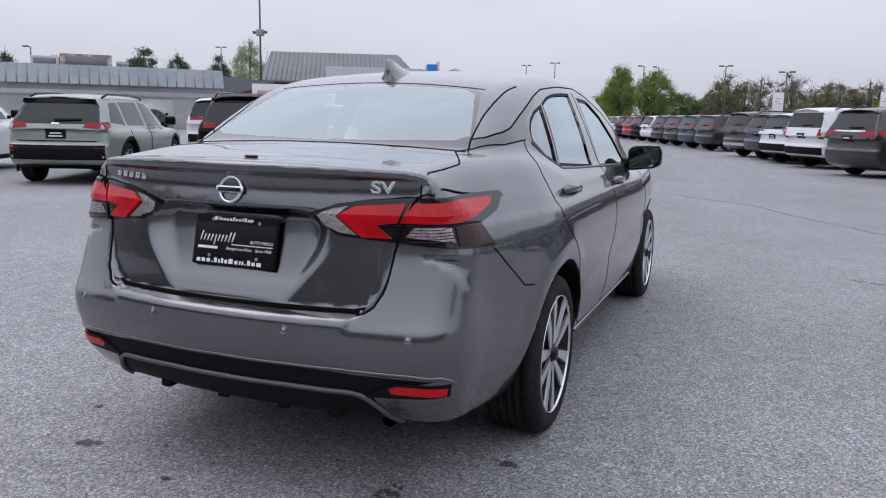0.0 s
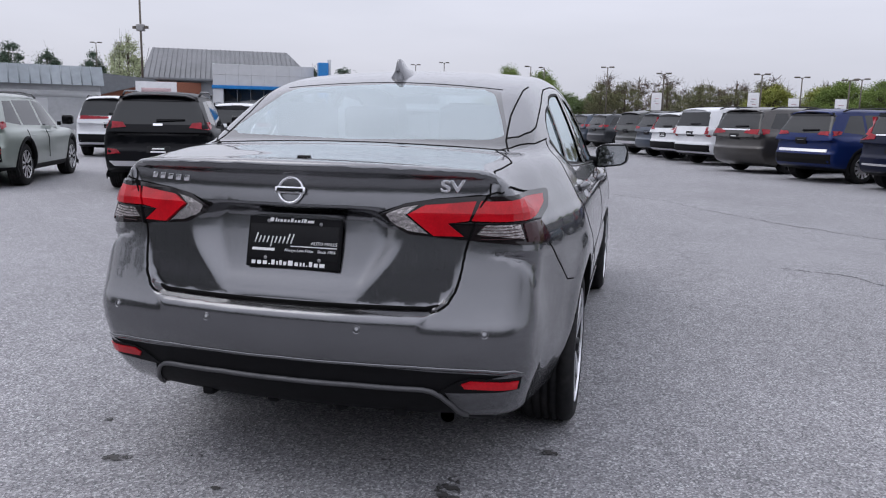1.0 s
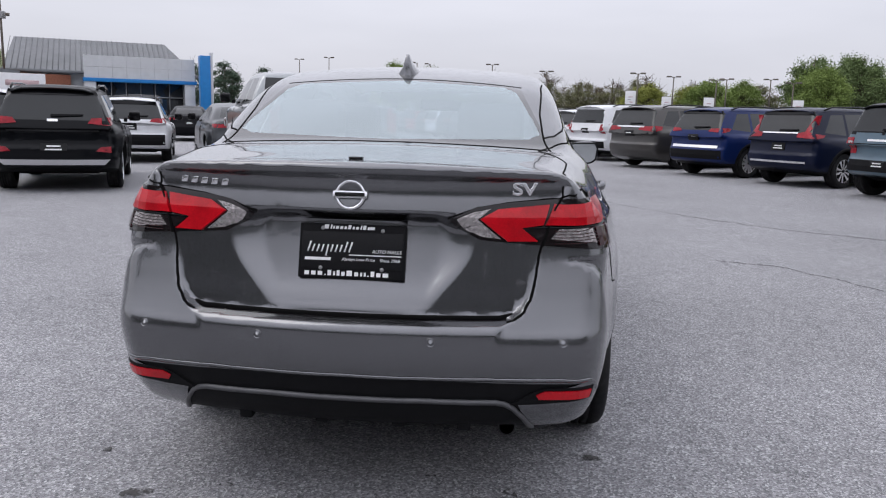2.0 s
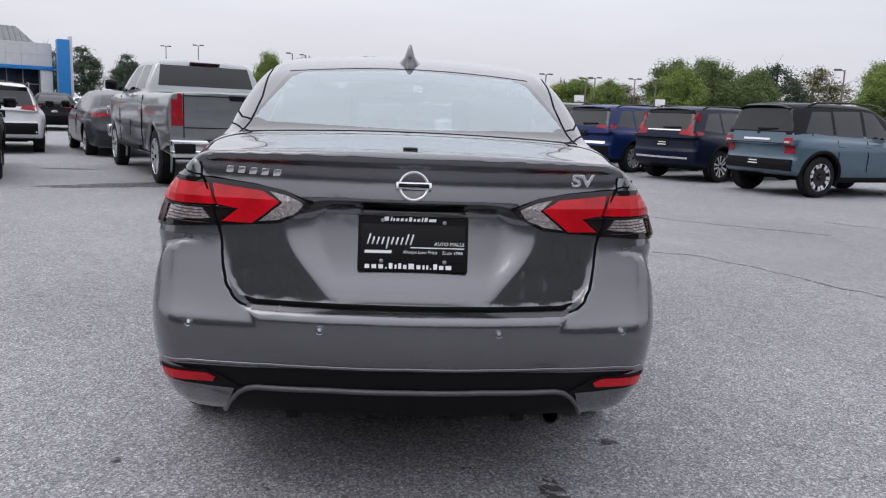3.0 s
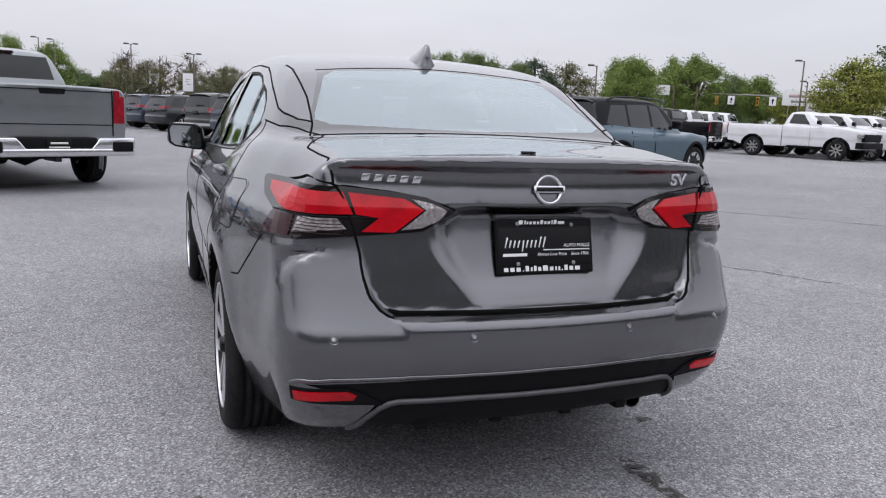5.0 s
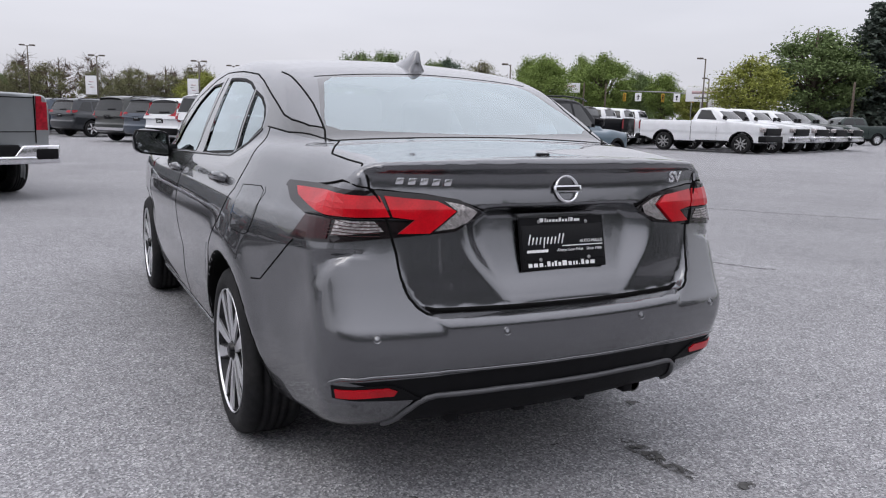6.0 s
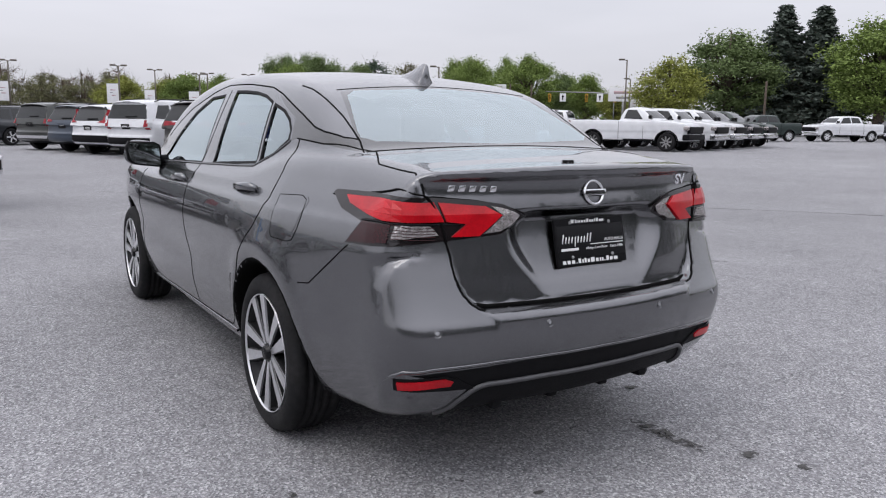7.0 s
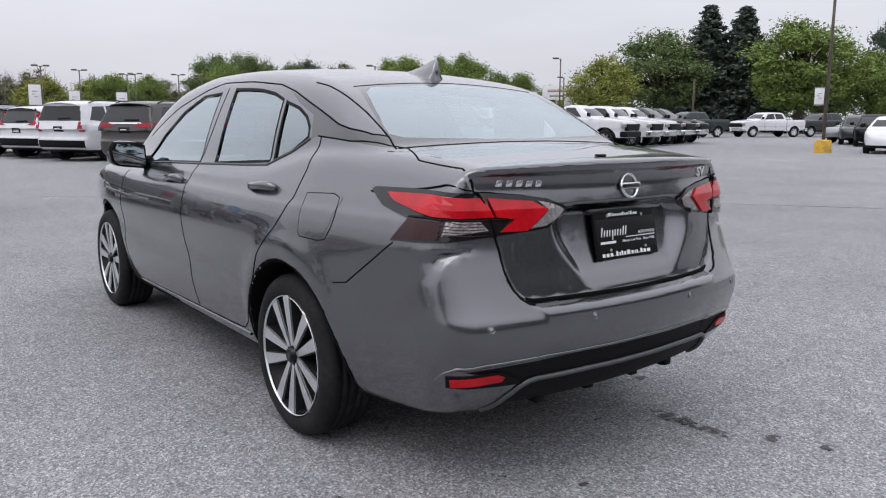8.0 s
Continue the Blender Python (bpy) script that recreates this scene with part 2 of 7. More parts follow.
def tube(points, radius, sides=8, closed=False, bm=None):
    """A round bar along points."""
    bm = bmesh.new() if bm is None else bm
    pts = [Vector(p) for p in points]
    rings = []
    n = len(pts)
    for i, p in enumerate(pts):
        a = pts[(i - 1) % n] if closed or i else p
        b = pts[(i + 1) % n] if closed or i < n - 1 else p
        d = (b - a).normalized()
        side = d.cross(Vector((0, 0, 1)))
        if side.length < 0.05:
            side = d.cross(Vector((0, 1, 0)))
        side.normalize()
        upv = side.cross(d)
        r = radius[i] if isinstance(radius, (list, tuple)) else radius
        rings.append([bm.verts.new(p + (side * math.cos(2 * math.pi * k / sides) + upv * math.sin(2 * math.pi * k / sides)) * r) for k in range(sides)])
    for i in range(n if closed else n - 1):
        for k in range(sides):
            bm.faces.new((rings[i][k], rings[i][(k + 1) % sides], rings[(i + 1) % n][(k + 1) % sides], rings[(i + 1) % n][k]))
    if not closed:
        bm.faces.new(rings[0][::-1])
        bm.faces.new(rings[-1])
    return bm


def revolve(profile, steps, axis="x", bm=None):
    """Spins (along, radius) pairs about an axis."""
    bm = bmesh.new() if bm is None else bm
    rings = []
    for k in range(steps):
        a = 2 * math.pi * k / steps
        rings.append([bm.verts.new((u, r * math.cos(a), r * math.sin(a)) if axis == "x" else (r * math.cos(a), r * math.sin(a), u)) for u, r in profile])
    for k in range(steps):
        p, q = rings[k], rings[(k + 1) % steps]
        for i in range(len(profile) - 1):
            bm.faces.new((p[i], p[i + 1], q[i + 1], q[i]))
    bmesh.ops.recalc_face_normals(bm, faces=bm.faces)
    return bm


def prism(outline, depth, plane="xz", at=0.0, bm=None):
    """A flat outline given thickness. plane names the two axes of the outline."""
    bm = bmesh.new() if bm is None else bm

    def put(a, b, d):
        return {"xz": (a, at + d, b), "xy": (a, b, at + d), "yz": (at + d, a, b)}[plane]

    lo = [bm.verts.new(put(a, b, 0)) for a, b in outline]
    hi = [bm.verts.new(put(a, b, depth)) for a, b in outline]
    bm.faces.new(lo)
    bm.faces.new(hi[::-1])
    for i in range(len(lo)):
        j = (i + 1) % len(lo)
        bm.faces.new((lo[i], hi[i], hi[j], lo[j]))
    bmesh.ops.recalc_face_normals(bm, faces=bm.faces)
    return bm


def curve(*pts):
    """A smooth monotone curve through (u, v) pairs, flat beyond its ends."""
    x, y = np.array([p[0] for p in pts], float), np.array([p[1] for p in pts], float)
    h, d = np.diff(x), np.diff(y) / np.diff(x)
    m = np.zeros(len(x))
    for i in range(1, len(x) - 1):
        if d[i - 1] * d[i] > 0:
            w1, w2 = 2 * h[i] + h[i - 1], h[i] + 2 * h[i - 1]
            m[i] = (w1 + w2) / (w1 / d[i - 1] + w2 / d[i])
    m[0], m[-1] = d[0], d[-1]

    def at(u):
        u = np.clip(u, x[0], x[-1])
        i = np.clip(np.searchsorted(x, u) - 1, 0, len(x) - 2)
        s = (u - x[i]) / h[i]
        return (2 * s**3 - 3 * s**2 + 1) * y[i] + (s**3 - 2 * s**2 + s) * h[i] * m[i] + (3 * s**2 - 2 * s**3) * y[i + 1] + (s**3 - s**2) * h[i] * m[i + 1]

    return at


def smax(a, b, k):
    h = np.maximum(k - np.abs(a - b), 0) / k
    return np.maximum(a, b) + h * h * k * 0.25


def smin(a, b, k):
    return -smax(-a, -b, k)


def step01(a, b, v):
    s = np.clip((v - a) / (b - a), 0, 1)
    return s * s * (3 - 2 * s)


def skin(f, lo, hi, step):
    """The surface f = 0 inside a box, as vertices and quads lying on it."""
    n = [int(round((hi[i] - lo[i]) / step)) + 1 for i in range(3)]
    ax = [lo[i] + step * np.arange(n[i]) for i in range(3)]
    wide = [np.arange(lo[i], hi[i] + 4 * step, 4 * step) for i in range(3)]
    cx, cy, cz = np.meshgrid(*wide, indexing="ij")
    rough = f(cx.ravel(), cy.ravel(), cz.ravel()).reshape(cx.shape)
    pick = [np.clip(np.rint((ax[i] - lo[i]) / (4 * step)).astype(int), 0, len(wide[i]) - 1) for i in range(3)]
    v = rough[np.ix_(*pick)]
    close = np.argwhere(np.abs(v) < 6 * step)
    v[tuple(close.T)] = f(*(np.array(lo) + step * close).T)
    ins = v < 0
    corner = [(i, j, k) for i in (0, 1) for j in (0, 1) for k in (0, 1)]

    def sub(a, c):
        return a[c[0]: a.shape[0] - 1 + c[0], c[1]: a.shape[1] - 1 + c[1], c[2]: a.shape[2] - 1 + c[2]]

    count = sum(sub(ins, c).astype(np.int8) for c in corner)
    cells = np.argwhere((count > 0) & (count < 8))
    index = -np.ones(count.shape, int)
    index[tuple(cells.T)] = np.arange(len(cells))
    pos, hits = np.zeros((len(cells), 3)), np.zeros(len(cells))
    for a in range(8):
        for b in range(a + 1, 8):
            ca, cb = np.array(corner[a]), np.array(corner[b])
            if np.abs(ca - cb).sum() != 1:
                continue
            va, vb = v[tuple((cells + ca).T)], v[tuple((cells + cb).T)]
            on = (va < 0) != (vb < 0)
            s = np.where(on, va / np.where(on, va - vb, 1), 0)
            pos += on[:, None] * (ca + s[:, None] * (cb - ca))
            hits += on
    pts = np.array(lo) + step * (cells + pos / hits[:, None])

    def grad(q, e=0.002):
        g = np.stack([f(*(q + d).T) - f(*(q - d).T) for d in np.eye(3) * e], 1)
        return g / (2 * e)

    for _ in range(3):
        g = grad(pts)
        move = -(f(*pts.T) / np.maximum((g * g).sum(1), 0.05))[:, None] * g
        pts += np.clip(move, -step * 0.6, step * 0.6)
    quads = []
    for axis in range(3):
        o1, o2 = (axis + 1) % 3, (axis + 2) % 3
        a0 = [slice(None)] * 3
        a1 = [slice(None)] * 3
        a0[axis], a1[axis] = slice(0, -1), slice(1, None)
        edges = np.argwhere(ins[tuple(a0)] != ins[tuple(a1)])
        keep = (edges[:, o1] > 0) & (edges[:, o2] > 0) & (edges[:, o1] < n[o1] - 1) & (edges[:, o2] < n[o2] - 1)
        edges = edges[keep]
        u1, u2 = np.eye(3, dtype=int)[o1], np.eye(3, dtype=int)[o2]
        q = np.stack([index[tuple((edges - u1 - u2).T)], index[tuple((edges - u2).T)], index[tuple(edges.T)], index[tuple((edges - u1).T)]], 1)
        flip = ~ins[tuple(edges.T)]
        q[flip] = q[flip][:, ::-1]
        quads.append(q)
    return pts, np.concatenate(quads), grad


def inside(poly, a, b):
    """Which points (a, b) lie in a closed outline."""
    a, b = np.asarray(a), np.asarray(b)
    res = np.zeros(a.shape, bool)
    n = len(poly)
    for i in range(n):
        (x0, y0), (x1, y1) = poly[i], poly[(i + 1) % n]
        cross = ((y0 > b) != (y1 > b)) & (a < (x1 - x0) * (b - y0) / ((y1 - y0) or 1e-9) + x0)
        res ^= cross
    return res


def grown(poly, d):
    """An outline moved outward by d."""
    area = sum(poly[i][0] * poly[(i + 1) % len(poly)][1] - poly[(i + 1) % len(poly)][0] * poly[i][1] for i in range(len(poly)))
    s = 1 if area > 0 else -1
    res = []
    n = len(poly)
    for i in range(n):
        p, q, r = Vector(poly[i - 1]), Vector(poly[i]), Vector(poly[(i + 1) % n])
        n1, n2 = (q - p).normalized(), (r - q).normalized()
        n1, n2 = Vector((n1.y, -n1.x)) * s, Vector((n2.y, -n2.x)) * s
        mid = (n1 + n2) / max(0.35, (1 + n1.dot(n2)))
        res.append(tuple(q + mid * d))
    return res


def score(bm, line, axis, test, closed=True, reach=0.05):
    """Cuts edges into a skin along a line seen along an axis."""
    n = len(line)
    o = [i for i in range(3) if i != axis]
    lo = [min(p[k] for p in line) - reach for k in (0, 1)]
    hi = [max(p[k] for p in line) + reach for k in (0, 1)]
    near = []
    o0, o1 = o
    x0, x1, y0, y1 = lo[0] - 0.06, hi[0] + 0.06, lo[1] - 0.06, hi[1] + 0.06
    for f in bm.faces:
        v = f.verts[0].co
        if x0 < v[o0] < x1 and y0 < v[o1] < y1:
            c = f.calc_center_median()
            if lo[0] < c[o0] < hi[0] and lo[1] < c[o1] < hi[1] and test(c):
                near.append((f, c))
    for i in range(n if closed else n - 1):
        p, q = line[i], line[(i + 1) % n]
        lo = [min(p[k], q[k]) - reach for k in (0, 1)]
        hi = [max(p[k], q[k]) + reach for k in (0, 1)]
        pick = [f for f, c in near if lo[0] < c[o[0]] < hi[0] and lo[1] < c[o[1]] < hi[1]]
        if not pick:
            continue
        near = [(f, c) for f, c in near if not (lo[0] < c[o[0]] < hi[0] and lo[1] < c[o[1]] < hi[1])]
        co, no = [0, 0, 0], [0, 0, 0]
        co[o[0]], co[o[1]] = p
        no[o[0]], no[o[1]] = q[1] - p[1], -(q[0] - p[0])
        geo = list({v for f in pick for v in f.verts}) + list({e for f in pick for e in f.edges}) + pick
        res = bmesh.ops.bisect_plane(bm, geom=geo, dist=1e-4, plane_co=co, plane_no=no)
        near += [(f, f.calc_center_median()) for f in {g for g in res["geom"] if isinstance(g, bmesh.types.BMFace)}]


def shell_parts(bm, naming, grad, into, finish, offset=None):
    """Splits a skin into one mesh for each name that naming gives its faces; normals come from the field."""
    groups = {}
    cen = np.array([f.calc_center_median() for f in bm.faces])
    nor = np.array([f.normal for f in bm.faces])
    names = naming(cen, nor)
    for f, nm in zip(bm.faces, names):
        groups.setdefault(nm, []).append([v.index for v in f.verts])
    vs = np.array([v.co for v in bm.verts])
    bm.free()
    made = {}
    for nm, faces in groups.items():
        if nm not in finish:
            continue
        used = sorted({i for f in faces for i in f})
        back = {i: k for k, i in enumerate(used)}
        pts = vs[used]
        g = grad(pts, 0.006)
        g /= np.maximum(np.linalg.norm(g, axis=1), 1e-6)[:, None]
        if offset and nm in offset:
            pts = pts + g * offset[nm]
        me = bpy.data.meshes.new(nm)
        me.from_pydata(pts.tolist(), [], [[back[i] for i in f] for f in faces])
        me.materials.append(finish[nm][0])
        me.polygons.foreach_set("use_smooth", [True] * len(me.polygons))
        me.normals_split_custom_set_from_vertices(g.tolist())
        ob = new(finish[nm][2] if len(finish[nm]) > 2 else nm, me)
        ob.parent = into
        if len(finish[nm]) > 1 and finish[nm][1]:
            tagged(ob, finish[nm][1])
        made[nm] = ob
    return made


# ---- the ground ----
def lot():
    bm = bmesh.new()
    ring = [0, 2, 4, 7, 11, 16, 24, 36, 55, 85, 130, 200, 320, 520, 900]
    n = 72
    rows = []
    for r in ring[1:]:
        rows.append([bm.verts.new((r * math.cos(2 * math.pi * k / n), r * math.sin(2 * math.pi * k / n), 0)) for k in range(n)])
    mid = bm.verts.new((0, 0, 0))
    for k in range(n):
        bm.faces.new((mid, rows[0][k], rows[0][(k + 1) % n]))
        for i in range(len(rows) - 1):
            bm.faces.new((rows[i][k], rows[i + 1][k], rows[i + 1][(k + 1) % n], rows[i][(k + 1) % n]))
    g = part("ground", bm, ASPHALT)
    return tagged(g, "worn grey asphalt parking lot with coarse pale aggregate", "ground", kind="structure")


lot()


# ---- wheels, shared by all vehicles ----
def wheel(parent, x, y, r, rim, width, side, style, caps=True):
    """A tyre and a rim on the side (-1 left, 1 right) of a vehicle; x is the outer face."""
    hub = new("wheel")
    hub.parent = parent
    hub.location = (x, y, r)
    hub.rotation_euler = (0.35 * y, 0, 0 if side > 0 else math.pi)
    key = (round(r, 3), round(rim, 3), round(width, 3), style)
    if key not in WHEELS:
        w = width
        tread = [(-w, rim * 0.97), (-w * 1.0, rim + 0.01), (-w * 1.02, (r + rim) / 2), (-w * 0.96, r - 0.012), (-w * 0.88, r - 0.003)]
        for k in range(1, 5):
            c = -w * (0.88 - 0.76 * k / 5)
            tread += [(c - 0.006, r), (c - 0.005, r - 0.009), (c + 0.005, r - 0.009), (c + 0.006, r)]
        tread += [(-w * 0.12, r - 0.003), (-w * 0.04, r - 0.012), (0.004, (r + rim) / 2 + 0.01), (0.006, rim + 0.022), (-0.002, rim + 0.004), (-0.02, rim * 0.97)]
        tyre = revolve(tread, 56)
        lip = revolve([(-0.006, rim - 0.001), (0.0, rim + 0.001), (0.003, rim), (0.0025, rim - 0.0022), (-0.004, rim - 0.003)], 56)
        disc = revolve([(-0.075, 0.02), (-0.075, rim * 0.74), (-0.085, rim * 0.74)], 36)
        spokes = bmesh.new()
        sides = bmesh.new()
        n = {"split": 5, "six": 6, "five": 5, "steel": 8, "multi": 10, "rugged": 6}[style]
        for k in range(n):
            a = 2 * math.pi * k / n
            pair = (-1, 1) if style in ("split", "six", "rugged") else (0,)
            for s in pair:
                w0, w1 = (0.010, 0.025) if style == "split" else ((0.018, 0.014) if style == "multi" else (0.030, 0.028))
                off0, off1 = (0.015 * s, (0.056 if style == "split" else 0.050) * s) if pair != (0,) else (0, 0)
                for target, lift, wide in ((spokes, 0.0, 1.0), (sides, -0.007, 1.25)):
                    ring = []
                    hub_r = rim * 0.66 if style == "rugged" and target is spokes else 0.035
                    for rad, off, hw, dx in ((hub_r, off0 if hub_r < 0.04 else (off0 + off1) / 2, w0 if hub_r < 0.04 else w0 * 0.6, -0.012), (max(rim * 0.55, hub_r + 0.02), (off0 + off1) / 2, (w0 + w1) / 2, -0.006), (rim - 0.006, off1, w1, -0.003)):
                        for q in (-1, 1):
                            ring.append((dx + lift, off + q * hw * wide, rad))
                    rot = Matrix.Rotation(a, 3, "X")
                    top = [target.verts.new(rot @ Vector(p)) for p in ring]
                    low = [target.verts.new(rot @ Vector((p[0] - 0.035, p[1] * 1.05, p[2]))) for p in ring]
                    for i in (0, 2):
                        target.faces.new((top[i], top[i + 1], top[i + 3], top[i + 2]))
                        target.faces.new((top[i], top[i + 2], low[i + 2], low[i]))
                        target.faces.new((top[i + 1], low[i + 1], low[i + 3], top[i + 3]))
        for b in (spokes, sides):
            bmesh.ops.recalc_face_normals(b, faces=b.faces)
        cap = revolve([(-0.03, 0.0), (0.004, 0.0), (0.004, 0.022), (0.0, 0.028), (-0.03, 0.034)], 20)
        back = revolve([(-0.10, 0.0), (-0.10, rim * 0.90), (-0.008, rim - 0.008)], 40)
        meshes = {}
        steel = style == "steel"
        for nm, bm, mat in (("tyre", tyre, RUBBER), ("rim", lip, GALV if steel else ALLOY), ("brake_disc", disc, DARK_ALLOY), ("spokes", spokes, GALV if steel else ALLOY), ("spoke_sides", sides, DARK_ALLOY), ("hub_cap", cap, GLOSS_BLACK), ("barrel", back, DARK_ALLOY)):
            me = bpy.data.meshes.new(nm)
            bm.to_mesh(me)
            bm.free()
            me.materials.append(mat)
            if nm not in ("spokes", "spoke_sides"):
                me.polygons.foreach_set("use_smooth", [True] * len(me.polygons))
            meshes[nm] = me
        WHEELS[key] = meshes
    for nm, me in WHEELS[key].items():
        ob = new(nm, me)
        ob.parent = hub
    return hub


WHEELS = {}


# ---- the grey sedan ----
BASE = curve((0.20, 0.76), (0.27, 0.80), (0.45, 0.838), (0.60, 0.852), (0.74, 0.862), (0.80, 0.857), (0.84, 0.850), (0.875, 0.840), (0.892, 0.834), (0.908, 0.823), (0.95, 0.800), (1.02, 0.760), (1.13, 0.700), (1.25, 0.63))
TAPER = curve((-0.10, 0.125), (0.10, 0.112), (0.30, 0.100), (0.60, 0.053), (1.00, 0.004), (1.45, 0.0), (3.0, 0.0), (3.6, 0.02), (4.1, 0.09), (4.5, 0.24))
REAR_MID = curve((0.18, 0.26), (0.27, 0.17), (0.33, 0.105), (0.40, 0.060), (0.455, 0.048), (0.472, 0.040), (0.50, 0.027), (0.54, 0.015), (0.575, 0.010), (0.606, 0.011), (0.620, 0.0155), (0.629, 0.022), (0.635, 0.034), (0.641, 0.058), (0.648, 0.068), (0.66, 0.071), (0.75, 0.084), (0.85, 0.099), (0.925, 0.107), (0.96, 0.115), (1.00, 0.124), (1.025, 0.123), (1.046, 0.104), (1.066, 0.093), (1.2, 0.11))
REAR_OUT = curve((0.18, 0.26), (0.27, 0.17), (0.33, 0.105), (0.40, 0.060), (0.455, 0.044), (0.472, 0.036), (0.50, 0.025), (0.54, 0.014), (0.575, 0.010), (0.598, 0.0125), (0.62, 0.0215), (0.72, 0.062), (0.83, 0.095), (0.925, 0.107), (1.00, 0.112), (1.045, 0.101), (1.2, 0.11))
DIP = curve((0.655, 0.0), (0.68, 0.006), (0.70, 0.014), (0.73, 0.028), (0.76, 0.037), (0.82, 0.047), (0.90, 0.056), (0.918, 0.057))
BOW = curve((0.2, 0.20), (0.55, 0.225), (0.66, 0.252), (0.97, 0.256), (1.1, 0.28))
RECESS = curve((0.655, 0.236), (0.678, 0.252), (0.86, 0.366), (0.888, 0.368), (0.93, 0.31))
CREASE = ((0.590, 0.808), (0.662, 0.801), (0.700, 0.782), (0.724, 0.753), (0.741, 0.71), (0.759, 0.62), (0.771, 0.54), (0.778, 0.46))
LID_HALF = curve((0.60, 0.43), (0.647, 0.468), (0.667, 0.496), (0.72, 0.523), (0.85, 0.552), (0.97, 0.60), (1.10, 0.66))
DECK = curve((0.0, 1.058), (0.09, 1.074), (0.12, 1.079), (0.20, 1.080), (0.40, 1.098), (0.62, 1.116), (1.0, 1.125), (1.40, 1.06), (1.90, 1.02), (2.9, 0.965), (3.5, 0.985), (3.8, 0.96), (4.2, 0.87), (4.42, 0.74), (4.5, 0.6))
ROOF = curve((0.20, 0.80), (0.45, 1.02), (0.62, 1.107), (0.90, 1.252), (1.12, 1.353), (1.30, 1.400), (1.60, 1.436), (2.00, 1.455), (2.40, 1.450), (2.75, 1.405), (2.95, 1.345), (3.30, 1.16), (3.75, 0.90))
HOUSE = curve((0.95, 0.800), (1.02, 0.757), (1.13, 0.712), (1.25, 0.657), (1.34, 0.610), (1.40, 0.575), (1.5, 0.52))
HOUSE_IN = curve((0.4, 0.15), (0.60, 0.112), (1.00, 0.045), (1.5, 0.01), (2.0, 0.0), (2.8, 0.02), (3.6, 0.10))
AXLE_R, AXLE_F, WHEEL_R = 1.026, 3.646, 0.313


def sedan_field(x, y, z):
    a = np.abs(x)
    side = a - BASE(z) + TAPER(y)
    # a shallow swage sinks along the doors, and the rear haunch swells over the wheel
    side = side + 0.010 * np.exp(-((z - 0.50 - 0.05 * np.clip(y - 1.4, 0, 2)) / 0.07) ** 2) * step01(1.3, 1.7, y)
    side = side - 0.012 * np.exp(-((np.hypot(y - AXLE_R, z - 0.36) - 0.37) / 0.06) ** 2) * step01(0.2, 0.5, z)
    side = side - 0.024 * np.exp(-(((z - 0.50) / 0.17) ** 2)) * step01(0.10, 0.32, y) * step01(1.15, 0.75, y)
    inner = step01(0.010, -0.016, a - LID_HALF(z))
    mid, out = REAR_MID(z), REAR_OUT(z)
    # the plate recess: a trapezium that sinks towards its upper edge, with sloping cheeks
    far = RECESS(z)
    dip = DIP(z) * step01(0.660, 0.676, z) * step01(0.942, 0.908, z) * step01(0.0, 1.0, (far - a) / (0.045 + 1.1 * DIP(z)))
    rear = (out + (mid - out) * inner) + dip + BOW(z) * a * a - y
    rear = rear + 0.010 * step01(0.52, 0.70, a) * step01(0.40, 0.30, z)
    top = z - DECK(y) + 0.055 * a * a
    low = np.interp(y, (0, 0.25, 0.7, 3.9, 4.4), (0.275, 0.265, 0.24, 0.20, 0.22)) - z
    front = y - 4.49 + 0.35 * a**2 + 0.3 * np.maximum(z - 0.6, 0) ** 2
    body = smax(side, top, 0.07)
    lip = 0.022 + 0.02 * step01(0.50, 0.75, a) + 0.05 * step01(1.0, 0.9, z) * step01(0.5, 0.7, a)
    body = smax(body, rear, lip)
    # a scoop beside the crease that falls from the tail lamp
    q = a - np.interp(z, [p[1] for p in CREASE[::-1]], [p[0] for p in CREASE[::-1]])
    body = body + 0.012 * step01(-0.002, 0.014, q) * step01(0.11, 0.02, q) * step01(0.47, 0.64, z) * step01(0.816, 0.803, z) * step01(0.75, 0.5, y) * step01(0.595, 0.69, a)
    body = smax(body, front, 0.15)
    body = smax(body, low, 0.05)
    house = smax(a - HOUSE(z) + HOUSE_IN(y), z - ROOF(y) + 0.10 * a * a, 0.07)
    house = smax(house, 0.93 - z, 0.02)
    body = smin(body, house, 0.025)
    for yc in (AXLE_R, AXLE_F):
        arch = 0.362 - np.hypot(y - yc, z - 0.315)
        body = smax(body, np.minimum(arch, a - 0.52), 0.012)
    return body


FRONT_GLASS = [(2.98, 0.972), (2.52, 0.990), (2.10, 1.004), (2.165, 1.322), (2.40, 1.312), (2.62, 1.235), (2.82, 1.105)]
REAR_GLASS = [(1.905, 1.010), (1.375, 1.040), (1.452, 1.280), (1.56, 1.308), (1.70, 1.326), (1.85, 1.334), (1.99, 1.337)]
QUARTER_GLASS = [(1.335, 1.046), (1.235, 1.080), (1.145, 1.138), (1.160, 1.172), (1.205, 1.208), (1.29, 1.243), (1.405, 1.268)]
BACKLIGHT = [(-0.575, 1.123), (-0.3, 1.112), (0, 1.108), (0.3, 1.112), (0.575, 1.123), (0.545, 1.19), (0.475, 1.322), (0.40, 1.345), (0.2, 1.362), (0, 1.366), (-0.2, 1.362), (-0.40, 1.345), (-0.475, 1.322), (-0.545, 1.19)]
BACKLIGHT_CLEAR = [(-0.548, 1.156), (-0.505, 1.140), (0, 1.131), (0.505, 1.140), (0.548, 1.156), (0.525, 1.20), (0.458, 1.310), (0.41, 1.332), (0, 1.353), (-0.41, 1.332), (-0.458, 1.310), (-0.525, 1.20)]
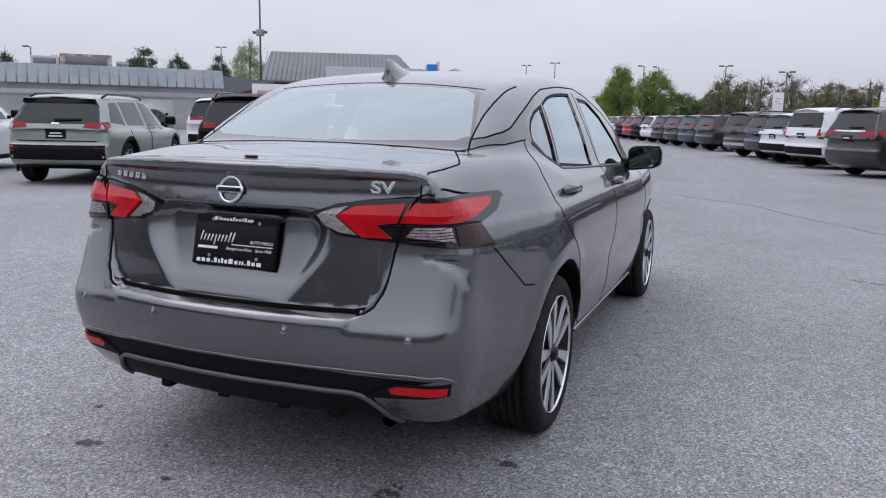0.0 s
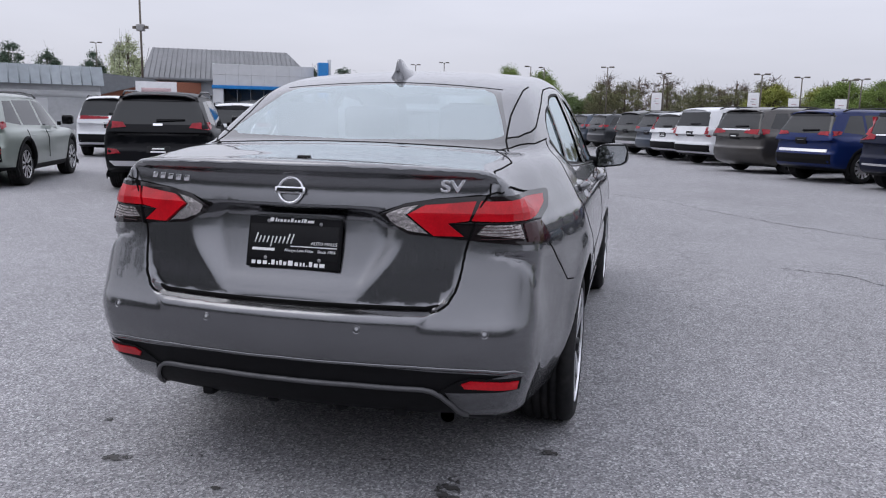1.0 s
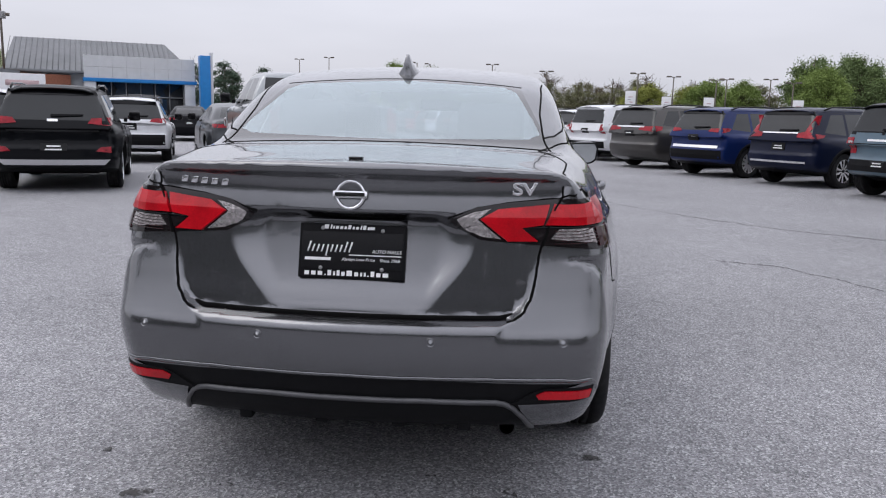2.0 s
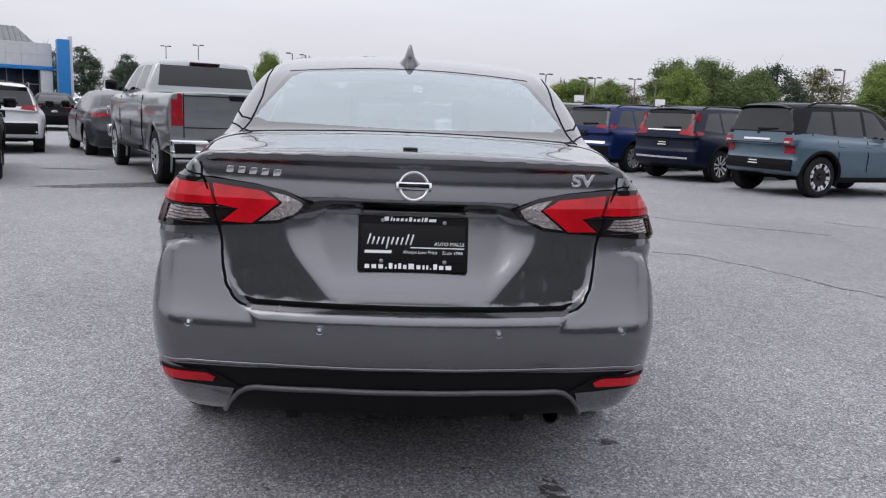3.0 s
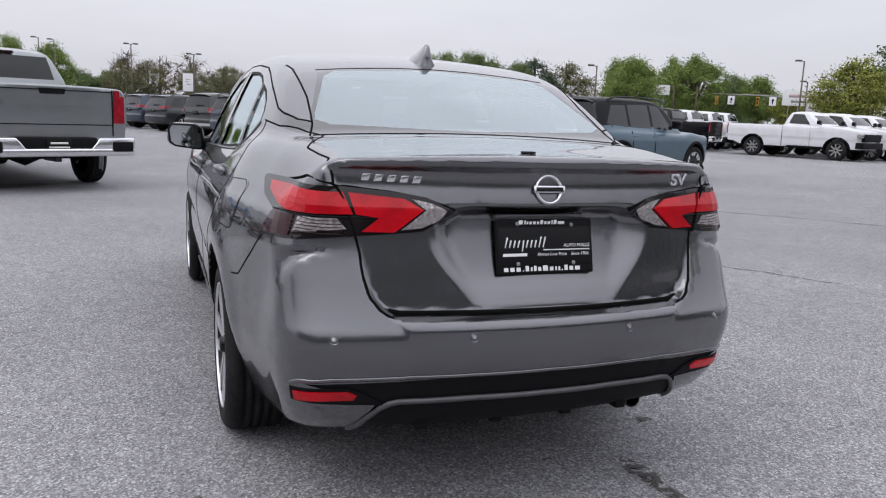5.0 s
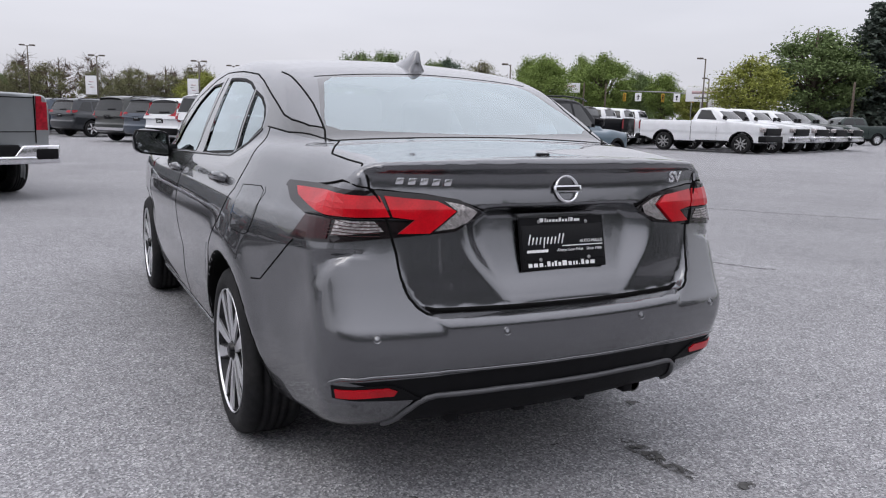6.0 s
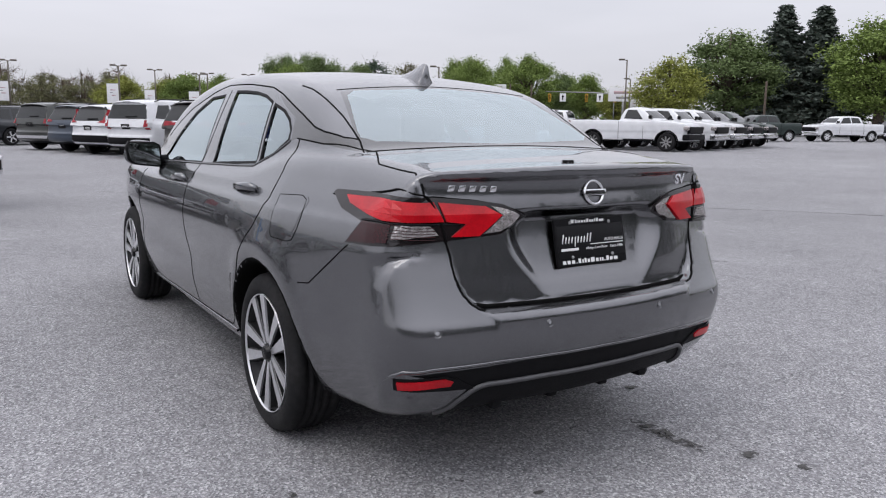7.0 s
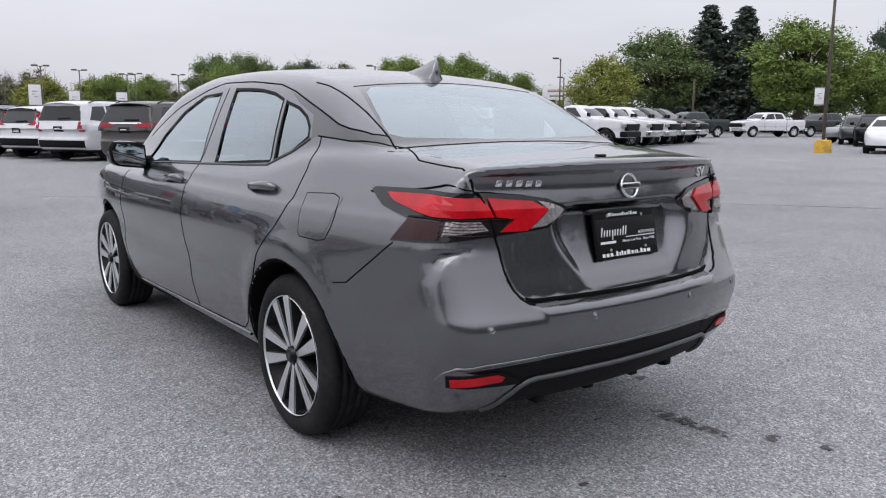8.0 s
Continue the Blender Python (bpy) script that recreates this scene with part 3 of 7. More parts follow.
WINDSCREEN = [(-0.60, 1.06), (0.60, 1.06), (0.48, 1.36), (-0.48, 1.36)]
REAR_DOOR = [(1.035, 1.150), (1.030, 0.93), (1.060, 0.865), (1.30, 0.615), (1.415, 0.42), (1.45, 0.335), (1.53, 0.312), (2.055, 0.300), (2.06, 0.40), (2.12, 0.62), (2.195, 0.90), (2.055, 1.00), (2.09, 1.352), (1.75, 1.352), (1.42, 1.302), (1.16, 1.222)]
FRONT_DOOR = [(2.055, 0.300), (3.13, 0.275), (3.24, 0.43), (3.22, 0.70), (3.13, 0.93), (3.06, 0.965), (2.84, 1.125), (2.64, 1.26), (2.42, 1.338), (2.09, 1.352), (2.055, 1.00), (2.195, 0.90), (2.12, 0.62), (2.06, 0.40)]
FUEL_FLAP = [(0.925, 0.945), (0.735, 0.950), (0.712, 0.935), (0.735, 0.845), (0.765, 0.800), (0.79, 0.790), (0.945, 0.795), (0.957, 0.81), (0.94, 0.93)]
LID = [(-0.455, 0.645), (0.455, 0.645), (0.482, 0.654), (0.497, 0.668), (0.524, 0.72), (0.553, 0.85), (0.585, 0.97), (0.605, 1.04), (0.605, 1.3), (-0.605, 1.3), (-0.605, 1.04), (-0.585, 0.97), (-0.553, 0.85), (-0.524, 0.72), (-0.497, 0.668), (-0.482, 0.654)]
BUMPER_SIDE = [(-0.2, 0.10), (-0.2, 0.822), (0.40, 0.822), (0.606, 0.664), (0.70, 0.655), (0.70, 0.10)]
VALANCE = [(-0.69, 0.450), (-0.3, 0.465), (0, 0.468), (0.3, 0.465), (0.69, 0.450), (0.60, 0.428), (0.50, 0.386), (0.52, 0.335), (0.548, 0.27), (0.552, 0.2), (-0.552, 0.2), (-0.548, 0.27), (-0.52, 0.335), (-0.50, 0.386), (-0.60, 0.428)]
PILLAR = [(1.42, 1.322), (1.218, 1.269), (0.967, 1.186), (0.895, 1.170), (0.791, 1.152), (0.69, 1.140), (0.64, 1.100), (0.865, 1.126), (1.067, 1.143), (1.115, 1.128), (1.16, 1.222), (1.29, 1.265)]


def grey_sedan():
    car = thing("sedan", "dark metallic grey four-door compact sedan parked on the asphalt", "car")
    pts, quads, grad = skin(sedan_field, (-0.9005, -0.07, 0.15), (0.9005, 4.60, 1.50), 0.0175)
    bm = bmesh.new()
    vs = [bm.verts.new(p) for p in pts]
    for q in quads:
        if len(set(q)) == 4:
            bm.faces.new([vs[i] for i in q])
    bm.verts.index_update()
    bm.normal_update()
    flank = lambda c: abs(c.x) > 0.40 and c.y > 0.2
    tail = lambda c: c.y < 0.62
    for g in (FRONT_GLASS, REAR_GLASS, QUARTER_GLASS):
        score(bm, g, 0, flank)
        score(bm, grown(g, 0.012), 0, flank)
    score(bm, REAR_DOOR, 0, flank)
    score(bm, FRONT_DOOR, 0, flank)
    score(bm, FUEL_FLAP, 0, flank)
    for g in (BACKLIGHT, BACKLIGHT_CLEAR):
        score(bm, g, 1, lambda c: 0.45 < c.y < 1.4 and c.z > 1.09)
    score(bm, WINDSCREEN, 1, lambda c: 2.6 < c.y < 3.6 and c.z > 0.95)
    score(bm, LID, 1, tail)
    for yc in (AXLE_R, AXLE_F):
        ring = [(yc + 0.3665 * math.cos(2 * math.pi * k / 48), 0.315 + 0.3665 * math.sin(2 * math.pi * k / 48)) for k in range(48)]
        score(bm, ring, 0, lambda c: abs(c.x) > 0.60 and c.y > 0.5)
    score(bm, PILLAR, 0, flank)
    for s in (-1, 1):
        score(bm, [(s * x, z) for x, z in CREASE], 1, lambda c: c.y < 0.6, closed=False)
        score(bm, [(s * (x + 0.013), z - 0.004) for x, z in CREASE], 1, lambda c: c.y < 0.6, closed=False)
        for inset in (0.0, 0.008, 0.030):
            score(bm, [(s * (float(RECESS(np.array([z]))[0]) - inset), z) for z in (0.670, 0.70, 0.76, 0.82, 0.86, 0.888)], 1, tail, closed=False)
    for z in (0.592, 0.604):
        score(bm, [(-0.74, z), (0.74, z)], 1, lambda c: c.y < 0.3, closed=False)
    score(bm, [(-0.26, 0.672), (0.26, 0.672)], 1, tail, closed=False)
    score(bm, VALANCE, 1, lambda c: c.y < 0.4 and c.z < 0.52)
    score(bm, BUMPER_SIDE[2:5], 0, lambda c: abs(c.x) > 0.3 and c.y < 0.75, closed=False)
    score(bm, [(-0.9, 0.822), (0.9, 0.822)], 1, lambda c: c.y < 0.45 and abs(c.x) > 0.5, closed=False)
    bm.verts.index_update()
    bm.normal_update()

    def naming(c, n):
        x, y, z = c.T
        a = np.abs(x)
        nm = np.full(len(c), "body_shell", object)
        sidewise = a > 0.40
        nm[sidewise & (y < 0.72) & inside(BUMPER_SIDE, y, z)] = "rear_bumper"
        nm[(a <= 0.40) & (y < 0.5) & (z < 0.7)] = "rear_bumper"
        nm[inside(REAR_DOOR, y, z) & sidewise & (n[:, 2] < 0.9)] = "rear_door"
        nm[inside(FRONT_DOOR, y, z) & sidewise & (n[:, 2] < 0.9)] = "front_door"
        nm[inside(FUEL_FLAP, y, z) & sidewise & (x < 0)] = "fuel_flap"
        nm[inside(LID, x, z) & (y < 0.70) & (z > 0.645)] = "boot_lid"
        nm[inside(PILLAR, y, z) & sidewise & (x < 0)] = "pillar_trim"
        nm[inside(PILLAR, y, z) & sidewise & (x > 0)] = "pillar_trim+"
        nm[inside(BACKLIGHT, x, z) & (y > 0.45) & (y < 1.4) & (n[:, 2] > 0.2)] = "window_border"
        nm[inside(BACKLIGHT_CLEAR, x, z) & (y > 0.45) & (y < 1.4) & (n[:, 2] > 0.2)] = "rear_window"
        nm[inside(WINDSCREEN, x, z) & (y > 2.6) & (n[:, 1] > 0.2)] = "windscreen"
        nm[inside(VALANCE, x, z) & (y < 0.4)] = "lower_valance"
        nm[(z < 0.262) & (n[:, 2] < -0.35)] = "underbody"
        side_wall = (np.hypot(y - AXLE_R, z - 0.315) < 0.3655) | (np.hypot(y - AXLE_F, z - 0.315) < 0.3655)
        nm[side_wall & (z < 0.70)] = "wheel_housing"
        for k, where in (("wheel_housing-", (x < 0) & (y > 2)), ("wheel_housing+", (x > 0) & (y > 2)), ("wheel_housing*", (x > 0) & (y < 2))):
            nm[(nm == "wheel_housing") & where] = k
        for g, k in ((FRONT_GLASS, "front_window"), (REAR_GLASS, "rear_side_window"), (QUARTER_GLASS, "quarter_window")):
            nm[inside(grown(g, 0.012), y, z) & sidewise] = "window_surround"
            nm[inside(g, y, z) & sidewise] = k
        for k in ("front_window", "rear_side_window", "quarter_window", "rear_door", "front_door", "window_surround"):
            nm[(nm == k) & (x > 0)] = k + "+"
        return nm

    finish = {
        "body_shell": (GREY_PAINT, "dark metallic grey painted shell"), "rear_bumper": (GREY_PAINT, "dark grey painted bumper cover"),
        "rear_door": (GREY_PAINT,), "front_door": (GREY_PAINT,), "rear_door+": (GREY_PAINT, "", "rear_door"), "front_door+": (GREY_PAINT, "", "front_door"),
        "fuel_flap": (GREY_PAINT,), "boot_lid": (GREY_PAINT, "dark grey boot lid with a slim lip"),
        "window_border": (FRIT, "black glass border"), "rear_window": (CLEAR_GLASS, "clear rear window glass"), "windscreen": (CLEAR_GLASS, "clear windscreen"),
        "lower_valance": (BLACK_PLASTIC, "black plastic lower valance"), "underbody": (SEAM, "black underbody"), "wheel_housing": (SEAM, "black wheel housing"),
    }
    finish["pillar_trim"] = (FRIT, "gloss black rear pillar trim")
    finish["pillar_trim+"] = (FRIT, "gloss black rear pillar trim", "pillar_trim")
    for k in "-+*":
        finish["wheel_housing" + k] = (SEAM, "black wheel housing", "wheel_housing")
    for k in ("front_window", "rear_side_window", "quarter_window"):
        finish[k] = (CLEAR_GLASS, "clear side window glass")
        finish[k + "+"] = (CLEAR_GLASS, "clear side window glass", k)
    finish["window_surround"] = (BLACK_PLASTIC, "black window rubber")
    finish["window_surround+"] = (BLACK_PLASTIC, "black window rubber", "window_surround")
    made = shell_parts(bm, naming, grad, car, finish, {"front_window": -0.006, "front_window+": -0.006, "rear_side_window": -0.006, "rear_side_window+": -0.006, "quarter_window": -0.006, "quarter_window+": -0.006, "fuel_flap": 0.001, "lower_valance": -0.004})
    for k, ob in made.items():
        if "window" in k and k not in ("window_border", "window_surround", "window_surround+") or k == "windscreen":
            ob.visible_shadow = False
    tree = BVHTree.FromPolygons([tuple(p) for p in pts], [tuple(q) for q in quads if len(set(q)) == 4])
    return car, tree, grad


SEDAN, SEDAN_TREE, SEDAN_GRAD = grey_sedan()


def snap(p):
    q, n, _, _ = SEDAN_TREE.find_nearest(Vector(p))
    g = SEDAN_GRAD(np.array([q]))[0]
    return q, Vector(g).normalized()


def snap_all(points):
    """Nearest places on the sedan's skin, with their outward directions."""
    near = [SEDAN_TREE.find_nearest(Vector(p))[0] for p in points]
    return [(q, Vector(g).normalized()) for q, g in zip(near, SEDAN_GRAD(np.array(near)))]


def dense(points, gap, closed=False):
    pts = [Vector(p) for p in points]
    res = []
    for i in range(len(pts) if closed else len(pts) - 1):
        a, b = pts[i], pts[(i + 1) % len(pts)]
        n = max(1, int((b - a).length / gap))
        res += [a.lerp(b, k / n) for k in range(n)]
    return res if closed else res + [pts[-1]]


def seam(name, points, mat=SEAM, width=0.0055, lift=0.0012, parent=None, label="", closed=False, high=0.0):
    """A narrow strip along the sedan's skin."""
    line = snap_all(dense(points, 0.012, closed))
    bm = bmesh.new()
    rows = []
    n = len(line)
    for i, (p, no) in enumerate(line):
        a = line[(i - 1) % n][0] if closed or i else p
        b = line[(i + 1) % n][0] if closed or i < n - 1 else p
        d = (b - a).normalized()
        s = d.cross(no).normalized() * width / 2
        base = p + no * lift
        rows.append([bm.verts.new(base - s - no * (lift + 0.002)), bm.verts.new(base - s * 0.8 + no * high), bm.verts.new(base + s * 0.8 + no * high), bm.verts.new(base + s - no * (lift + 0.002))])
    for i in range(n if closed else n - 1):
        for k in range(3):
            bm.faces.new((rows[i][k], rows[i][k + 1], rows[(i + 1) % n][k + 1], rows[(i + 1) % n][k]))
    bmesh.ops.recalc_face_normals(bm, faces=bm.faces)
    return part(name, bm, mat, parent or SEDAN, label)


def patch(name, points, mat, lift, parent, label="", pivot=None, cell=0.02, thick=0.006, ridge=None):
    """A panel on the sedan's skin inside an outline of 3D points. pivot: the upright axis from which the outline is seen; none: seen along y. ridge: the height above which the panel slopes back."""
    if pivot:
        flat = [(math.atan2(p[0] - pivot[0], pivot[1] - p[1]) * 0.5, p[2]) for p in points]
    else:
        flat = [(p[0], p[2]) for p in points]
    bm = bmesh.new()
    bm.faces.new([bm.verts.new((u, v, 0)) for u, v in flat])
    for k in (0, 1):
        lo, hi = min(f[k] for f in flat), max(f[k] for f in flat)
        for i in range(1, int((hi - lo) / cell) + 1):
            co, no = [0, 0, 0], [0, 0, 0]
            co[k], no[k] = lo + i * cell, 1
            bmesh.ops.bisect_plane(bm, geom=bm.verts[:] + bm.edges[:] + bm.faces[:], dist=1e-5, plane_co=co, plane_no=no)
    if ridge:
        bmesh.ops.bisect_plane(bm, geom=bm.verts[:] + bm.edges[:] + bm.faces[:], dist=1e-5, plane_co=(0, ridge, 0), plane_no=(0, 1, 0))
    bmesh.ops.triangulate(bm, faces=bm.faces)
    places = []
    for v in bm.verts:
        u, z = v.co.x, v.co.y
        if pivot:
            d = Vector((math.sin(u / 0.5), -math.cos(u / 0.5), 0))
            src = Vector((pivot[0], pivot[1], z)) + d * 1.5
            hit = SEDAN_TREE.ray_cast(src, -d)
        else:
            hit = SEDAN_TREE.ray_cast(Vector((u, -1.0, z)), Vector((0, 1, 0)))
        places.append(hit[0] if hit[0] else Vector((u, 0.1, z)))
    normals = {}
    for v, p, g in zip(bm.verts, places, SEDAN_GRAD(np.array(places))):
        normals[v] = Vector(g).normalized()
        v.co = p + normals[v] * (lift - 0.22 * max(0.0, p.z - ridge) if ridge else lift)
    edge = [e for e in bm.edges if len(e.link_faces) == 1]
    new_v = {}
    for e in edge:
        for v in e.verts:
            if v not in new_v:
                new_v[v] = bm.verts.new(v.co - normals[v] * thick)
    for e in edge:
        a, b = e.verts
        bm.faces.new((a, b, new_v[b], new_v[a]))
    bmesh.ops.recalc_face_normals(bm, faces=bm.faces)
    c = Vector((0, 2.0, 0.8))
    top = max(bm.faces, key=lambda f: f.calc_area())
    if top.normal.dot(top.calc_center_median() - c) < 0:
        bmesh.ops.reverse_faces(bm, faces=bm.faces)
    return part(name, bm, mat, parent, label, smooth=False)


# ---- details of the grey sedan ----
LAMP = [(-0.729, 0.58, 0.974), (-0.722, 0.57, 0.984), (-0.688, 0.385, 0.988), (-0.59, 0.206, 0.983), (-0.455, 0.165, 0.972), (-0.36, 0.145, 0.959), (-0.288, 0.133, 0.924), (-0.335, 0.135, 0.888), (-0.372, 0.136, 0.867), (-0.553, 0.177, 0.851), (-0.70, 0.23, 0.838), (-0.767, 0.42, 0.829), (-0.736, 0.366, 0.899), (-0.745, 0.497, 0.928)]
LAMP_RED_OUT = [(-0.719, 0.50, 0.970), (-0.689, 0.324, 0.974), (-0.582, 0.2, 0.968), (-0.555, 0.184, 0.910), (-0.706, 0.27, 0.908), (-0.721, 0.339, 0.920), (-0.726, 0.456, 0.946)]
LAMP_RED_IN = [(-0.568, 0.196, 0.967), (-0.421, 0.158, 0.953), (-0.370, 0.142, 0.925), (-0.448, 0.152, 0.864), (-0.535, 0.172, 0.864), (-0.487, 0.165, 0.902), (-0.547, 0.182, 0.910)]
LAMP_CLEAR_OUT = [(-0.690, 0.237, 0.898), (-0.600, 0.19, 0.898), (-0.573, 0.184, 0.870), (-0.705, 0.24, 0.856)]
LAMP_CLEAR_IN = [(-0.400, 0.153, 0.953), (-0.355, 0.14, 0.944), (-0.306, 0.132, 0.926), (-0.345, 0.138, 0.893), (-0.375, 0.138, 0.877), (-0.431, 0.148, 0.870), (-0.363, 0.141, 0.924)]
LAMP_MAROON = [(-0.728, 0.36, 0.900), (-0.697, 0.25, 0.898), (-0.711, 0.25, 0.846), (-0.758, 0.41, 0.836)]
LAMP_DARK = [(-0.592, 0.19, 0.898), (-0.505, 0.167, 0.898), (-0.540, 0.174, 0.866), (-0.568, 0.18, 0.868)]


def join(parts):
    """Several bmeshes as one."""
    base = bmesh.new()
    for b in parts:
        me = bpy.data.meshes.new("piece")
        b.to_mesh(me)
        b.free()
        base.from_mesh(me)
        bpy.data.meshes.remove(me)
    return base


def lettering(name, body, size, place, turn, mat, parent, depth=0.0006, align="CENTER", label="", shear=0.0):
    fc = bpy.data.curves.new(name, "FONT")
    fc.bevel_depth = depth * 0.8 if depth > 0.001 else 0.0
    fc.body, fc.size, fc.extrude, fc.align_x, fc.align_y, fc.shear = body, size, depth, align, "CENTER", shear
    tmp = new("lettering_source", fc)
    bpy.context.view_layer.update()
    me = bpy.data.meshes.new_from_object(tmp)
    bpy.data.objects.remove(tmp)
    me.materials.clear()
    me.materials.append(mat)
    ob = new(name, me)
    ob.parent = parent
    ob.matrix_local = Matrix.Translation(place) @ turn
    if label:
        tagged(ob, label)
    return ob


def sedan_details():
    car = SEDAN
    for s in (1, -1):
        flip = lambda pts: [(-s * p[0], p[1], p[2]) for p in pts]
        piv = (s * 0.2, 0.8)
        lamp = patch("tail_lamp", flip(LAMP), SMOKE, 0.008, car, "boomerang tail lamp with red and clear lenses", pivot=piv)
        patch("red_lens", flip(LAMP_RED_OUT), RED_LENS, 0.019, lamp, "red lens", pivot=piv, thick=0.012, ridge=0.932)
        patch("red_lens", flip(LAMP_RED_IN), RED_LENS, 0.019, lamp, "red hooked lens", pivot=piv, thick=0.012, ridge=0.930)
        patch("clear_lens", flip(LAMP_CLEAR_OUT), CLEAR_LENS, 0.012, lamp, "clear reversing lens", pivot=piv)
        patch("clear_lens", flip(LAMP_CLEAR_IN), CLEAR_LENS, 0.012, lamp, "clear lens", pivot=piv)
        patch("dark_lens", flip(LAMP_MAROON), MAROON_LENS, 0.012, lamp, "dark maroon lens", pivot=piv)
        patch("dark_lens", flip(LAMP_DARK), SMOKE, 0.011, lamp, "smoked lens", pivot=piv)
        seam("lens_border", flip([(-0.735, 0.36, 0.903), (-0.70, 0.25, 0.903), (-0.62, 0.20, 0.904), (-0.56, 0.185, 0.904), (-0.49, 0.166, 0.903)]), GLOSS_BLACK, 0.007, 0.014, lamp)
        for i in range(5):
            z = 0.852 + 0.009 * i
            seam("lens_rib", flip([(-0.69 + 0.002 * i, 0.27, z), (-0.63, 0.21, z + 0.002), (-0.585, 0.182, z + 0.004)]), MAROON_LENS, 0.0025, 0.0132, lamp)
        # reflector in the bumper corner
        ref = patch("reflector_bezel", flip([(-0.722, 0.195, 0.436), (-0.578, 0.121, 0.439), (-0.54, 0.115, 0.427), (-0.476, 0.115, 0.386), (-0.56, 0.125, 0.387), (-0.644, 0.149, 0.391), (-0.717, 0.20, 0.396)]), BLACK_PLASTIC, 0.002, car, "black reflector bezel", pivot=(s * 0.35, 0.6))
        patch("reflector", flip([(-0.714, 0.185, 0.426), (-0.577, 0.122, 0.431), (-0.550, 0.12, 0.420), (-0.560, 0.122, 0.406), (-0.706, 0.19, 0.400)]), RED_LENS, 0.006, ref, "red bumper reflector", pivot=(s * 0.35, 0.6))
        # seams
        seam("lid_gap", flip([(-0.541, 0.651, 1.104), (-0.628, 0.465, 1.074), (-0.618, 0.36, 1.062), (-0.605, 0.265, 1.052), (-0.605, 0.204, 0.992)]), width=0.007)
        seam("lamp_gap", flip([(-0.605, 0.203, 0.987), (-0.574, 0.191, 0.940), (-0.552, 0.166, 0.850)]), width=0.006, lift=0.0155)
        seam("lid_gap", flip([(-0.552, 0.166, 0.850), (-0.523, 0.115, 0.72), (-0.494, 0.09, 0.667), (-0.480, 0.088, 0.654), (-0.455, 0.085, 0.647)]), width=0.009)
        seam("lamp_gap", flip([(-0.744, 0.585, 0.975), (-0.684, 0.352, 0.994), (-0.605, 0.203, 0.990), (-0.455, 0.156, 0.977), (-0.364, 0.136, 0.960), (-0.28, 0.133, 0.926)]), width=0.005, lift=0.004)
        seam("quarter_gap", flip([(-0.669, 1.073, 1.141), (-0.650, 0.864, 1.126), (-0.586, 0.701, 1.113), (-0.541, 0.651, 1.104)]), width=0.007)
        seam("backlight_gap", flip([(-0.585, 0.66, 1.112), (-0.561, 0.739, 1.138), (-0.555, 0.80, 1.17), (-0.547, 0.913, 1.228), (-0.553, 1.18, 1.334), (-0.562, 1.28, 1.356)]), width=0.008)
        seam("roof_gap", flip([(-0.560, 0.752, 1.145), (-0.599, 0.791, 1.151), (-0.631, 0.895, 1.170), (-0.638, 0.967, 1.186), (-0.630, 1.10, 1.232), (-0.622, 1.218, 1.269), (-0.605, 1.38, 1.318), (-0.592, 1.532, 1.351), (-0.586, 1.841, 1.374), (-0.582, 2.192, 1.379), (-0.598, 2.384, 1.350), (-0.631, 2.735, 1.268), (-0.676, 3.124, 1.107)]), width=0.008)
        seam("sill_edge", flip([(-0.815, 1.44, 0.300), (-0.812, 2.06, 0.290), (-0.805, 3.05, 0.270)]), GREY_PAINT, 0.012, 0.002, high=0.006)
        seam("bumper_gap", flip([(-0.83, 0.690, 0.655), (-0.815, 0.626, 0.664), (-0.769, 0.409, 0.824)]), width=0.006)
        seam("door_gap", flip([(-0.669, 1.050, 1.140), (-0.752, 1.003, 1.020), (-0.811, 1.006, 0.918), (-0.830, 1.04, 0.86), (-0.850, 1.09, 0.800), (-0.869, 1.23, 0.682), (-0.851, 1.367, 0.470), (-0.83, 1.43, 0.36), (-0.812, 1.50, 0.318), (-0.812, 1.545, 0.312), (-0.81, 2.06, 0.30), (-0.80, 3.12, 0.275)]), width=0.006)
        seam("door_gap", flip([(-0.81, 2.06, 0.30), (-0.843, 2.11, 0.549), (-0.860, 2.13, 0.751), (-0.822, 2.12, 0.911), (-0.783, 2.09, 0.985), (-0.70, 2.075, 1.15), (-0.60, 2.09, 1.350)]), width=0.006)
        seam("door_gap", flip([(-0.80, 3.13, 0.275), (-0.84, 3.24, 0.43), (-0.85, 3.22, 0.70), (-0.82, 3.14, 0.92)]), width=0.006)
        seam("belt_trim", flip([(-0.77, 2.99, 0.955), (-0.768, 2.52, 0.976), (-0.768, 2.06, 0.992), (-0.762, 1.62, 1.012), (-0.755, 1.37, 1.026), (-0.70, 1.23, 1.066), (-0.68, 1.12, 1.13)]), GLOSS_BLACK, 0.014, 0.002)
        for yc in (AXLE_R, AXLE_F):
            ring = [(s * 0.86, yc + 0.369 * math.cos(radians(k * 5 - 8)), 0.315 + 0.369 * math.sin(radians(k * 5 - 8))) for k in range(40)]
            seam("arch_edge", ring, SEAM, 0.016, 0.001, label="dark wheel arch edge")
